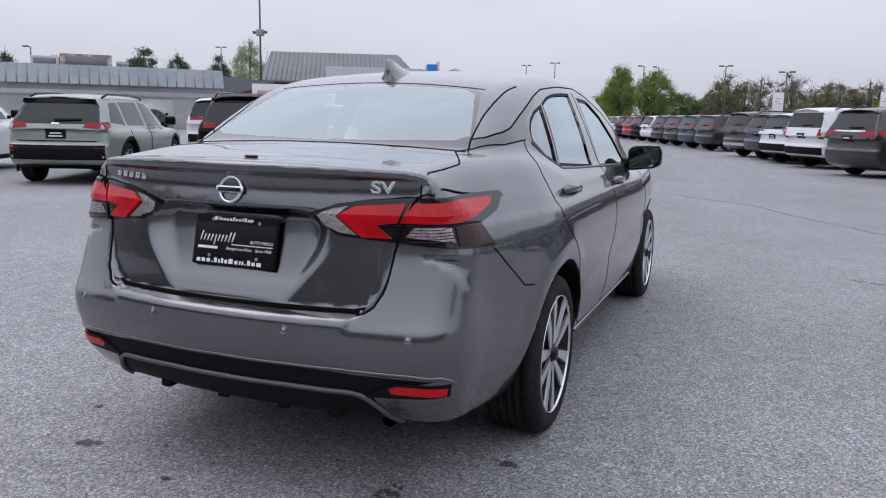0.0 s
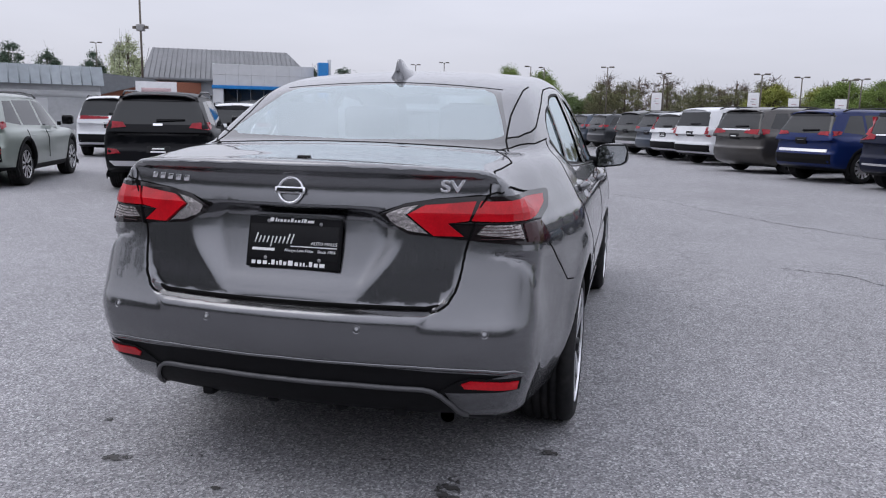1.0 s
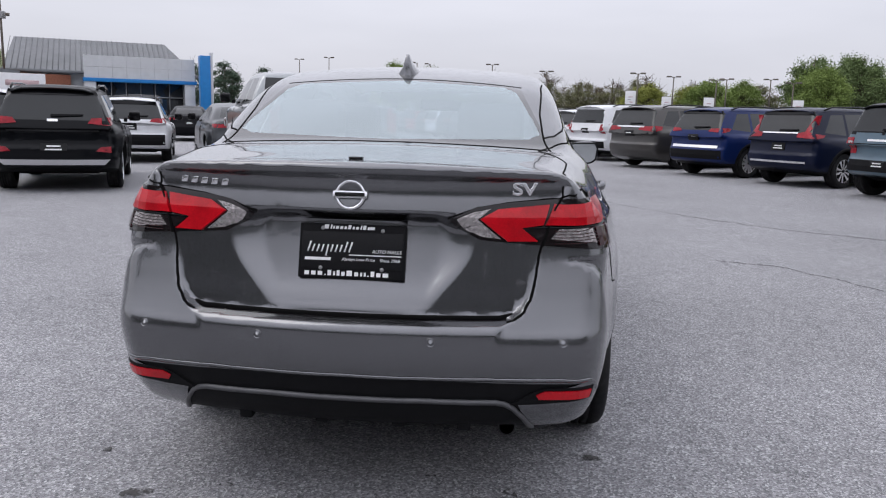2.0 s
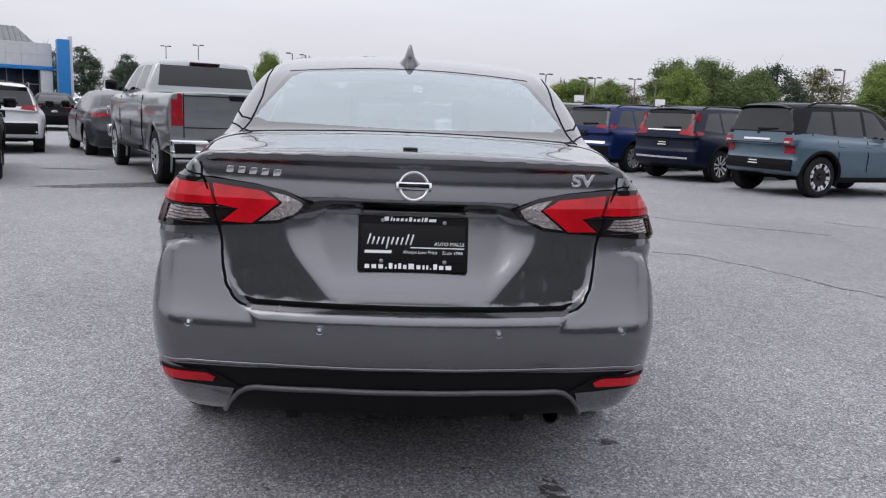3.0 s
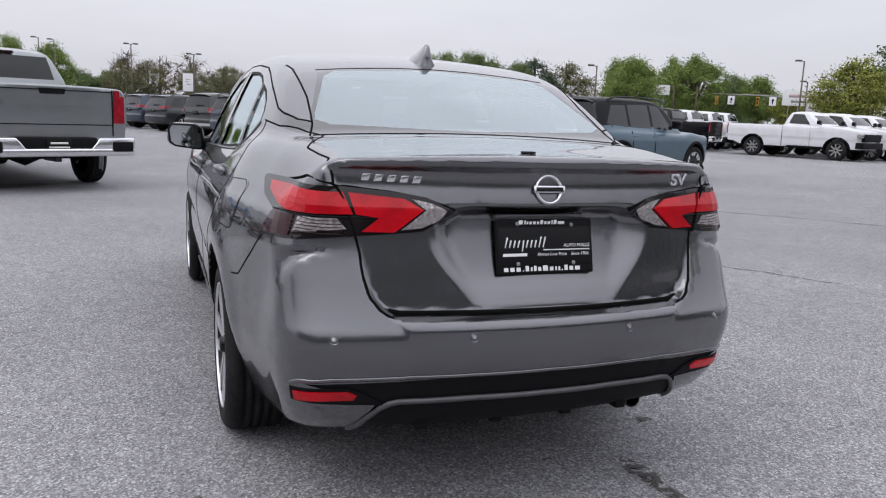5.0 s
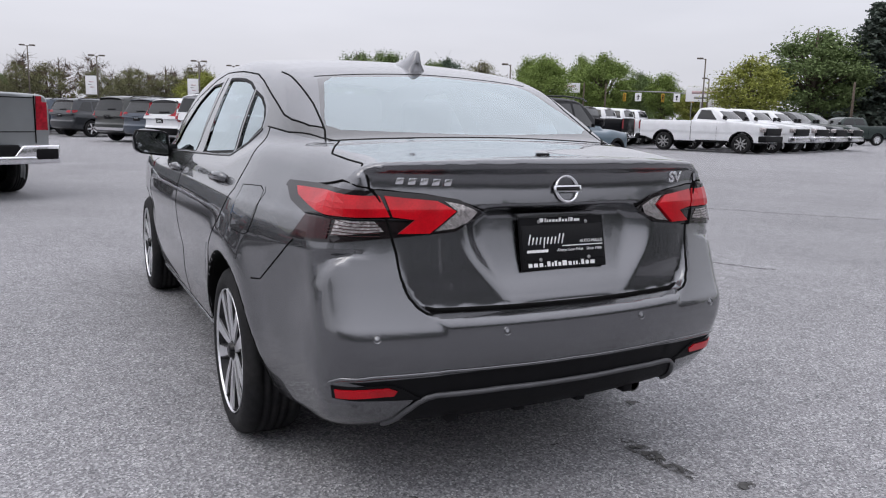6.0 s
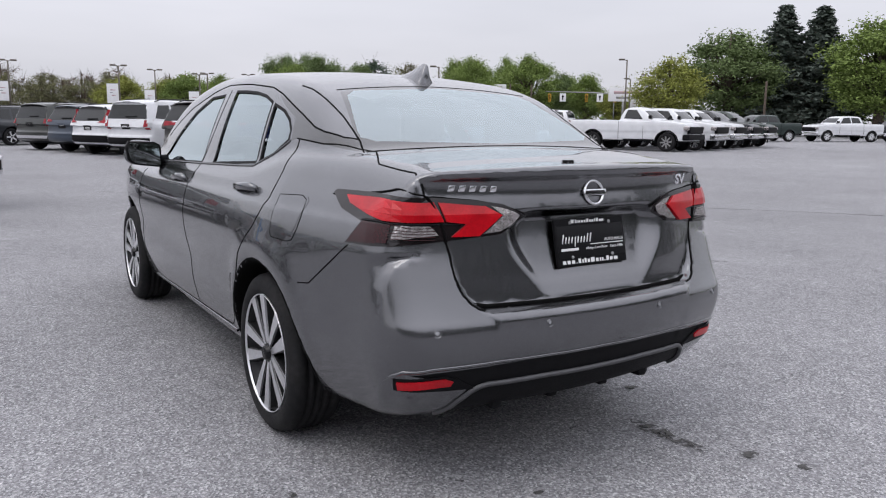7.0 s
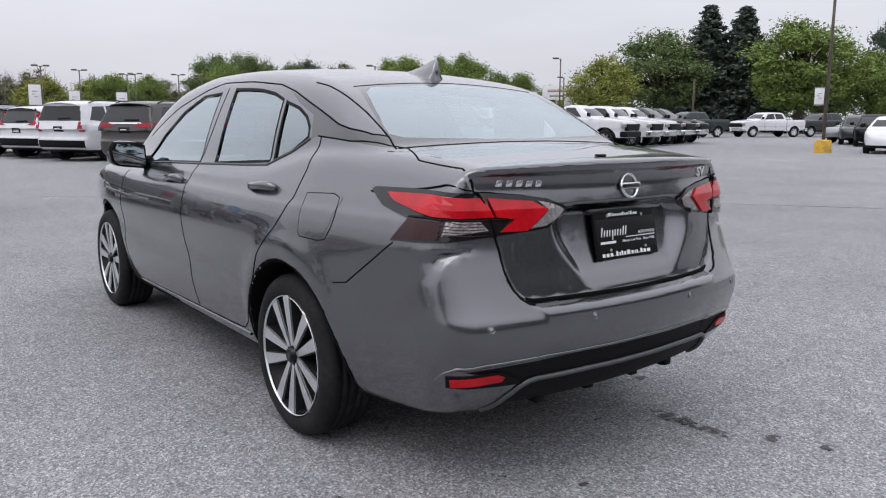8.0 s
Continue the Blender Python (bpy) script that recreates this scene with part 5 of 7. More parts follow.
def pickup_spec(L=5.76, W=1.03, H=1.93, bed=1.78, cab=2.25, wr=0.405):
    ar = 1.06 if bed < 2 else 1.25
    af = L - 0.96
    c0 = bed + 0.02
    base = curve((0.2, W - 0.13), (0.42, W - 0.06), (0.58, W - 0.030), (0.78, W - 0.026), (0.90, W - 0.004), (1.12, W - 0.004), (1.26, W - 0.025), (1.36, W - 0.06), (1.5, W - 0.11))
    taper = curve((0.0, 0.035), (0.3, 0.01), (0.6, 0.0), (L - 1.2, 0.0), (L - 0.4, 0.05), (L, 0.16))
    top = curve((0.0, 1.375), (c0, 1.385), (c0 + cab, 1.33), (c0 + cab + 0.3, 1.36), (L - 0.5, 1.28), (L - 0.1, 1.20), (L, 1.05))
    roof = curve((c0 - 0.10, 0.9), (c0 + 0.02, 1.40), (c0 + 0.12, 1.70), (c0 + 0.22, 1.87), (c0 + 0.45, 1.915), (c0 + 1.0, 1.93), (c0 + cab - 0.75, 1.92), (c0 + cab - 0.50, 1.85), (c0 + cab + 0.10, 1.38), (c0 + cab + 0.35, 1.1))
    house = curve((1.25, W - 0.07), (1.40, W - 0.10), (1.75, W - 0.24), (1.88, W - 0.30), (2.0, W - 0.38))

    def field(x, y, z):
        a = np.abs(x)
        f = smax(a - base(z) + taper(y), z - top(y) + 0.03 * a * a, 0.06)
        f = smax(f, 0.03 + 0.03 * a * a - y, 0.03)
        f = smax(f, y - L + 0.15 * a * a, 0.15)
        f = smax(f, 0.42 + 0.18 * step01(0.9, 0.2, y) - z, 0.05)
        g = smax(a - house(z), z - roof(y) + 0.05 * a * a, 0.09)
        f = smin(f, smax(g, 1.2 - z, 0.02), 0.03)
        bedbox = np.maximum(np.maximum(a - (W - 0.10), 0.95 - z), np.maximum(0.10 - y, y - bed))
        f = np.maximum(f, -bedbox)
        for yc in (ar, af):
            f = smax(f, np.minimum(wr + 0.075 - np.hypot(y - yc, z - wr - 0.02), a - 0.60), 0.015)
        return f

    b = 1.40
    if cab > 2:
        windows = [[(c0 + 0.22, b + 0.01), (c0 + 0.98, b), (c0 + 1.0, 1.81), (c0 + 0.36, 1.79)], [(c0 + 1.06, b), (c0 + 1.98, b - 0.03), (c0 + 1.62, 1.78), (c0 + 1.08, 1.82)]]
    else:
        windows = [[(c0 + 0.22, b + 0.01), (c0 + 1.12, b - 0.02), (c0 + 0.75, 1.79), (c0 + 0.32, 1.80)]]
    back = [(-(W - 0.27), 1.47), (W - 0.27, 1.47), (W - 0.33, 1.80), (-(W - 0.33), 1.80)]
    return dict(field=field, L=L, W=W, H=H, ar=ar, af=af, wr=wr, windows=windows, back=back, ride=0.42, belt=b, cab=c0)


SHELLS = {}


def shell_data(key, spec):
    """The scored skin of a kind of vehicle as plain lists, made once."""
    if key in SHELLS:
        return SHELLS[key]
    W, L, H = spec["W"], spec["L"], spec["H"]
    pts, quads, grad = skin(spec["field"], (-W - 0.055, -0.12, 0.10), (W + 0.055, L + 0.12, H + 0.10), 0.036 if key in ("truck", "box") else 0.045)
    bm = bmesh.new()
    vs = [bm.verts.new(p) for p in pts]
    for q in quads:
        if len(set(q)) == 4:
            try:
                bm.faces.new([vs[i] for i in q])
            except ValueError:
                pass
    pickup = "cab" in spec
    for g in spec["windows"]:
        score(bm, g, 0, lambda c: abs(c.x) > 0.4, reach=0.1)
    b0, b1 = ((spec["cab"] - 0.15, spec["cab"] + 0.5) if pickup else (-0.1, 1.6))
    score(bm, spec["back"], 1, lambda c: b0 < c.y < b1 and c.z > 0.95, reach=0.1)
    front = [(-(W - 0.24), spec["belt"] + 0.03), (W - 0.24, spec["belt"] + 0.03), (W - 0.36, H - 0.16), (-(W - 0.36), H - 0.16)]
    y_front = L - 2.3 - spec.get("hood", 0.0)
    score(bm, front, 1, lambda c: c.y > y_front and c.z > 0.95, reach=0.1)
    clad = spec["ride"] + (0.13 if not pickup else 0.05)
    score(bm, [(-1.5, clad), (1.5, clad)], 1, lambda c: abs(c.z - clad) < 0.1, closed=False, reach=0.1)
    bm.verts.index_update()
    bm.normal_update()
    c = np.array([f.calc_center_median() for f in bm.faces])
    n = np.array([f.normal for f in bm.faces])
    x, y, z = c.T
    nm = np.full(len(c), "body", object)
    nm[z < clad] = "cladding"
    for yc in (spec["ar"], spec["af"]):
        d = np.hypot(y - yc, z - spec["wr"])
        nm[(d < spec["wr"] + 0.10) & (np.abs(n[:, 0]) < 0.6) & (z < spec["wr"] * 2.2 + 0.06) & (d > 0.1)] = "wheel_housing"
    if pickup:
        nm[(np.abs(x) < W - 0.085) & (y > 0.08) & (y < spec["cab"] - 0.03) & (z < 1.40) & (z > 0.8) & (np.abs(n[:, 2]) + np.abs(n[:, 0]) + np.abs(n[:, 1]) > 0)] = "bed_liner"
        nm[(nm == "bed_liner") & (n[:, 1] < -0.5) & (y < 0.2)] = "body"
    nm[(nm == "body") & (z > spec["belt"] + 0.02) & ((y > spec["cab"]) if pickup else (y > -1)) & (y < L - 0.9)] = "roof"
    for g in spec["windows"]:
        nm[inside(g, y, z) & (np.abs(x) > 0.4)] = "side_glass"
    nm[inside(spec["back"], x, z) & (y > b0) & (y < b1) & (n[:, 1] < -0.2)] = "rear_glass"
    nm[inside(front, x, z) & (y > y_front) & (n[:, 1] > 0.2)] = "windscreen"
    nm[(nm == "side_glass") & (x > 0)] = "side_glass+"
    for k, where in (("wheel_housing-", (x < 0) & (y > L / 2)), ("wheel_housing+", (x > 0) & (y > L / 2)), ("wheel_housing*", (x > 0) & (y < L / 2))):
        nm[(nm == "wheel_housing") & where] = k
    verts = np.array([v.co for v in bm.verts])
    groups = {}
    for f, k in zip(bm.faces, nm):
        groups.setdefault(k, []).append([v.index for v in f.verts])
    bm.free()
    data = {}
    for k, faces in groups.items():
        used = sorted({i for f in faces for i in f})
        place = {i: j for j, i in enumerate(used)}
        p = verts[used]
        g = grad(p)
        g /= np.maximum(np.linalg.norm(g, axis=1), 1e-6)[:, None]
        data[k] = (p.tolist(), [[place[i] for i in f] for f in faces], g.tolist())
    tree = BVHTree.FromPolygons([tuple(p) for p in pts], [tuple(q) for q in quads if len(set(q)) == 4])
    SHELLS[key] = (data, tree, grad)
    return SHELLS[key]


def on_skin(name, tree, outline, mat, parent, lift=0.012, label="", face=1, cell=0.09):
    """A thin panel laid on a vehicle's tail (face 1, outline in x and z) or flank (face 0, outline in y and z, both sides apart)."""
    bm = bmesh.new()
    bm.faces.new([bm.verts.new((u, v, 0)) for u, v in outline])
    for k in (0, 1):
        lo, hi = min(f[k] for f in outline), max(f[k] for f in outline)
        for i in range(1, int((hi - lo) / cell) + 1):
            co, no = [0, 0, 0], [0, 0, 0]
            co[k], no[k] = lo + i * cell, 1
            bmesh.ops.bisect_plane(bm, geom=bm.verts[:] + bm.edges[:] + bm.faces[:], dist=1e-5, plane_co=co, plane_no=no)
    for v in bm.verts:
        u, z = v.co.x, v.co.y
        if face == 1:
            hit = tree.ray_cast(Vector((u, -2.0, z)), Vector((0, 1, 0)))
            v.co = (Vector((u, min(hit[0].y, 0.30), z)) if hit[0] is not None else Vector((u, 0.30, z))) + Vector((0, -lift, 0))
        else:
            hit = tree.ray_cast(Vector((2.0 * face, u, z)), Vector((-face, 0, 0)).normalized())
            v.co = (hit[0] if hit[0] is not None else Vector((0.42 * face, u, z))) + Vector((face * lift * 0.5, 0, 0))
    geo = bmesh.ops.extrude_face_region(bm, geom=bm.faces[:])
    move = Vector((0, lift + 0.02, 0)) if face == 1 else Vector((-face * (lift + 0.01), 0, 0))
    bmesh.ops.translate(bm, vec=move, verts=[g for g in geo["geom"] if isinstance(g, bmesh.types.BMVert)])
    bmesh.ops.recalc_face_normals(bm, faces=bm.faces)
    return part(name, bm, mat, parent, label, smooth=False)


def arch_trim(car, tree, s, yc, wr, mat=BLACK_PLASTIC, words="black wheel arch trim"):
    """A black plastic band round a wheel arch."""
    bm = bmesh.new()
    rows = []
    for k in range(25):
        a = math.radians(-22 + 224 * k / 24)
        row = []
        wide = 0.02 if wr > 0.4 else 0.0
        for rad, lift in ((wr + 0.050 + wide, -0.03), (wr + 0.052 + wide, 0.010), (wr + 0.090 + wide, 0.014), (wr + 0.112 + wide, 0.004), (wr + 0.116 + wide, -0.01)):
            y, z = yc + rad * math.cos(a), wr + rad * math.sin(a)
            far = wr + 0.10
            hit = tree.ray_cast(Vector((2.0 * s, yc + far * math.cos(a), max(0.25, wr + far * math.sin(a)))), Vector((-s, 0, 0)))
            x = hit[0].x if hit[0] is not None and abs(hit[0].x) > 0.6 else 0.86 * s
            row.append(bm.verts.new((x + s * lift, y, z)))
        rows.append(row)
    for i in range(24):
        for k in range(4):
            bm.faces.new((rows[i][k], rows[i][k + 1], rows[i + 1][k + 1], rows[i + 1][k]))
    bmesh.ops.recalc_face_normals(bm, faces=bm.faces)
    part("wheel_arch_trim", bm, mat, car, words)


def vehicle(name, label, category, key, spec, coat_mat, m, style="five", lamps=(), group="parked cars", dark=True, rails=True, cladding=True, roof_mat=None, arches=False):
    car = thing(name, label, category, group, m)
    data, tree, grad = shell_data(key, spec)
    look_up = {"body": coat_mat, "roof": roof_mat or coat_mat, "cladding": BLACK_PLASTIC if cladding else coat_mat, "wheel_housing": SEAM, "side_glass": TINTED_SKIN, "rear_glass": TINTED_SKIN, "windscreen": TINTED_SKIN, "bed_liner": DARK_PLASTIC}
    for k, (p, f, g) in data.items():
        plain = k.rstrip("+-*")
        mk = (key, k, look_up[plain].name)
        if mk not in MESHES:
            me = bpy.data.meshes.new(plain)
            me.from_pydata(p, [], f)
            me.materials.append(look_up[plain])
            me.polygons.foreach_set("use_smooth", [True] * len(me.polygons))
            me.normals_split_custom_set_from_vertices(g)
            MESHES[mk] = me
        ob = new(plain, MESHES[mk])
        ob.parent = car
    W, L, wr = spec["W"], spec["L"], spec["wr"]
    for s in (-1, 1):
        for y in (spec["ar"], spec["af"]):
            wheel(car, s * (W - 0.045), y, wr, wr * 0.66, 0.22, s, style)
        zb = spec["belt"]
        ym = spec["af"] - 0.72 - spec.get("hood", 0.0)
        hous = box(s * (W - 0.06) - 0.03, s * (W - 0.06) + 0.03, ym - 0.02, ym + 0.05, zb - 0.02, zb + 0.05, 0.01)
        mir = part("mirror_arm", hous, BLACK_PLASTIC, car)
        part("mirror_housing", box(min(s * W, s * (W + 0.19)), max(s * W, s * (W + 0.19)), ym - 0.05, ym + 0.08, zb, zb + 0.17, 0.04, 3), coat_mat if not dark else GLOSS_BLACK, mir)
        for w in spec["windows"][-2:]:
            y = sum(p[0] for p in w) / len(w) - 0.30
            part("door_handle", box(s * (W - 0.035) - 0.022, s * (W - 0.035) + 0.022, y - 0.10, y + 0.10, zb - 0.19, zb - 0.155, 0.012), coat_mat, car)
        for i, w in enumerate(spec["windows"]):
            if i:
                y = max(p[0] for p in spec["windows"][i - 1][:2]) + 0.03
                seam_b = tube([(s * (W + 0.001), y, spec["ride"] + 0.22), (s * (W + 0.006), y + 0.01, 0.75), (s * (W - 0.045), y, zb - 0.07)], 0.006, 5)
                part("door_gap", seam_b, SEAM, car)
        if rails and "cab" not in spec:
            h = spec["H"]
            part("roof_rail", tube([(s * (W - 0.33), 0.55, h - 0.075), (s * (W - 0.32), 0.75, h - 0.015), (s * (W - 0.31), 1.6, h + 0.008), (s * (W - 0.32), 2.3, h - 0.02), (s * (W - 0.34), 2.5, h - 0.075)], 0.018, 6), GLOSS_BLACK, car, "roof rail")
    if arches:
        for s in (-1, 1):
            for yc in (spec["ar"], spec["af"]):
                arch_trim(car, tree, s, yc, spec["wr"], *((BLACK_PLASTIC, "black wheel arch trim") if arches != "painted" else (coat_mat, "painted wheel arch lip")))
    if "cab" not in spec and "spoil" in spec and rails:
        y0, zt, half = spec["spoil"]
        bm = bmesh.new()
        rows = []
        for i in range(9):
            x = half * (i - 4) / 4
            sag = -0.09 * x * x - 0.03 * (abs(i - 4) == 4)
            rows.append([bm.verts.new((x, y0 + dy + 0.10 * x * x, zt + dz + sag)) for dy, dz in ((0.20, 0.014), (0.0, 0.004), (-0.085, -0.014), (-0.09, -0.030), (0.02, -0.050), (0.20, -0.03))])
        for i in range(8):
            for k in range(5):
                bm.faces.new((rows[i][k], rows[i][k + 1], rows[i + 1][k + 1], rows[i + 1][k]))
        bm.faces.new(rows[0])
        bm.faces.new(rows[-1])
        bmesh.ops.recalc_face_normals(bm, faces=bm.faces)
        sp_ = part("roof_spoiler", bm, roof_mat or coat_mat, car, "roof spoiler over the rear window", smooth=False)
        part("brake_light", box(-0.13, 0.13, y0 - 0.096, y0 - 0.08, zt - 0.028, zt - 0.017), MAROON_LENS, sp_, "high brake light")
        zw = spec["belt"] + 0.085
        on_skin("rear_wiper", tree, [(-0.02, zw - 0.012), (0.40, zw + 0.012), (0.40, zw + 0.028), (-0.02, zw + 0.022)], BLACK_PLASTIC, car, 0.03, "black rear wiper")
    for nm, outline, mat, lab in lamps:
        side = min(p[0] for p in outline) > 0.02
        lim = W - (0.15 if "cab" not in spec else 0.075)
        for s in ((-1, 1) if side else (1,)):
            ob = on_skin(nm, tree, [(s * max(-lim, min(lim, u)), min(v, 1.335) if "cab" in spec else v) for u, v in outline], mat, car, label=lab)
            if nm == "plate":
                z = sum(p[1] for p in outline) / 4
                for dz, w in ((0.012, 0.09), (-0.035, 0.11)):
                    on_skin("lettering_bar", tree, [(-w, z + dz - 0.010), (w, z + dz - 0.010), (w, z + dz + 0.010), (-w, z + dz + 0.010)], WHITE_INK, ob, 0.016)
            if nm == "tail_lamp" and side and "cab" not in spec and not lab.startswith("upright"):
                xm = max(p[0] for p in outline)
                zs = [p[1] for p in outline if p[0] > xm - 0.09]
                z0, z1 = min(zs), max(zs)
                y0, y1 = 0.155, 0.40
                on_skin("lamp_side", tree, [(y0, z0), (y1 - 0.06, z0 + 0.3 * (z1 - z0)), (y1, z1 - 0.01), (y0, z1)], mat, ob, 0.014, "", face=2 * s, cell=0.06)
    return car, tree


MESHES = {}
# darker copy of the red lens: the parked cars' shade is in its colour
SHADED_LENS = material("shaded_parked_car_lens", (0.24, 0.005, 0.014), 0.3, coat=0.3, spec=0.2, grain=(30, 0.3), mix=(12, (0.33, 0.008, 0.02), 0.4, 0.6))
TINTED_SKIN = material("dark_tinted_glass", (0.010, 0.012, 0.013), 0.03, spec=0.55, grain=(3, 0.3))
PLATE_WHITE = material("pale_dealer_plate", (0.30, 0.30, 0.31), 0.5, grain=(80, 0.2))


def plate_at(z, w=0.16, h=0.075):
    return ("plate", [(-w, z - h), (w, z - h), (w, z + h), (-w, z + h)], PLATE_BLACK, "dark dealer plate")


def strip_at(z, w, h, mat=WHITE_INK, nm="lettering_bar"):
    return (nm, [(-w, z - h), (w, z - h), (w, z + h), (-w, z + h)], mat, "")


P_SAGE = paint("pale_grey_green_paint", (0.31, 0.35, 0.315), 0.3)
P_BLACK = material("black_paint", (0.003, 0.0035, 0.005), 0.5, 0.0, 0.30, 0.02, spec=0.04, grain=(900, 0.1))
P_WHITE = paint("white_paint", (0.72, 0.73, 0.75), 0.0)
P_NAVY = material("dark_navy_paint", (0.005, 0.008, 0.026), 0.45, 0.0, 0.35, 0.02, spec=0.06, grain=(900, 0.1))
P_BLUE = material("deep_blue_paint", (0.006, 0.018, 0.095), 0.42, 0.2, 0.38, 0.02, spec=0.1, grain=(900, 0.1))
P_BROWN = paint("grey_brown_paint", (0.060, 0.056, 0.053), 0.5)
P_GREEN_GREY = paint("dark_olive_grey_paint", (0.045, 0.048, 0.045), 0.4)
P_CHARCOAL = paint("charcoal_paint", (0.035, 0.038, 0.043), 0.5)
P_SILVER = material("mid_grey_metallic_paint", (0.30, 0.315, 0.322), 0.30, 0.85, 0.9, 0.03, grain=(900, 0.1), mix=(3.0, (0.28, 0.295, 0.30), 0.4, 0.6))
P_RED = paint("bright_red_paint", (0.38, 0.012, 0.02), 0.1)
P_TEAL = paint("blue_grey_paint", (0.075, 0.125, 0.165), 0.3)
P_BLUEGREY = paint("slate_blue_paint", (0.05, 0.065, 0.09), 0.4)
P_FOREST = paint("dark_green_paint", (0.018, 0.032, 0.028), 0.3)


def put(x, y, heading, spec):
    """A pose that sets the rear axle's middle at x, y with the nose towards heading (degrees from +x)."""
    return pose(x, y, 0, 0, 0, heading - 90) @ Matrix.Translation((0, -spec["ar"], 0))


S_TRAX = suv_spec(4.53, 0.91, 1.51)
S_BLAZER = suv_spec(4.41, 0.905, 1.57, 0.35)
S_ATLAS = suv_spec(5.03, 0.99, 1.68, 0.45)
S_CRV = suv_spec(4.62, 0.925, 1.60, 0.1)
S_ROGUE = suv_spec(4.64, 0.92, 1.61, 0.15)
S_VAN = suv_spec(5.16, 0.99, 1.68, 0.25, 0.14)
S_PILOT = suv_spec(4.95, 0.99, 1.73, 0.8)
S_BOX = suv_spec(4.22, 0.935, 1.68, 0.95, 0.24, 0.365, 0.28, 0.15)
S_BOX["back"] = [(-0.73, 1.15), (0.73, 1.15), (0.65, 1.54), (-0.65, 1.54)]
S_LARGE = suv_spec(5.0, 0.99, 1.68, 0.6)
S_SEDAN = sedan_spec()
S_TRUCK = pickup_spec()
S_WORK = pickup_spec(5.73, 1.03, 1.92, 2.50, 1.45)

BLADE = lambda z, x0=0.50, x1=0.86, h=0.07: ("tail_lamp", [(x0, z - h * 0.5), (x1, z - h), (x1, z + h), (x0 + 0.05, z + h * 0.7)], SHADED_LENS, "red tail lamp")
TALL = lambda x0, x1, z0, z1: ("tail_lamp", [(x0, z0), (x1, z0), (x1, z1), (x0 + 0.02, z1)], SHADED_LENS, "upright red tail lamp")
# flat black band: shade under the spoiler painted on, together with dark upper glass
SHADE_AND_GLASS_BAND = lambda h, w=0.60: ("spoiler", [(-w, h - 0.17), (w, h - 0.17), (w - 0.03, h - 0.10), (-w + 0.03, h - 0.10)], GLOSS_BLACK, "dark tailgate spoiler")


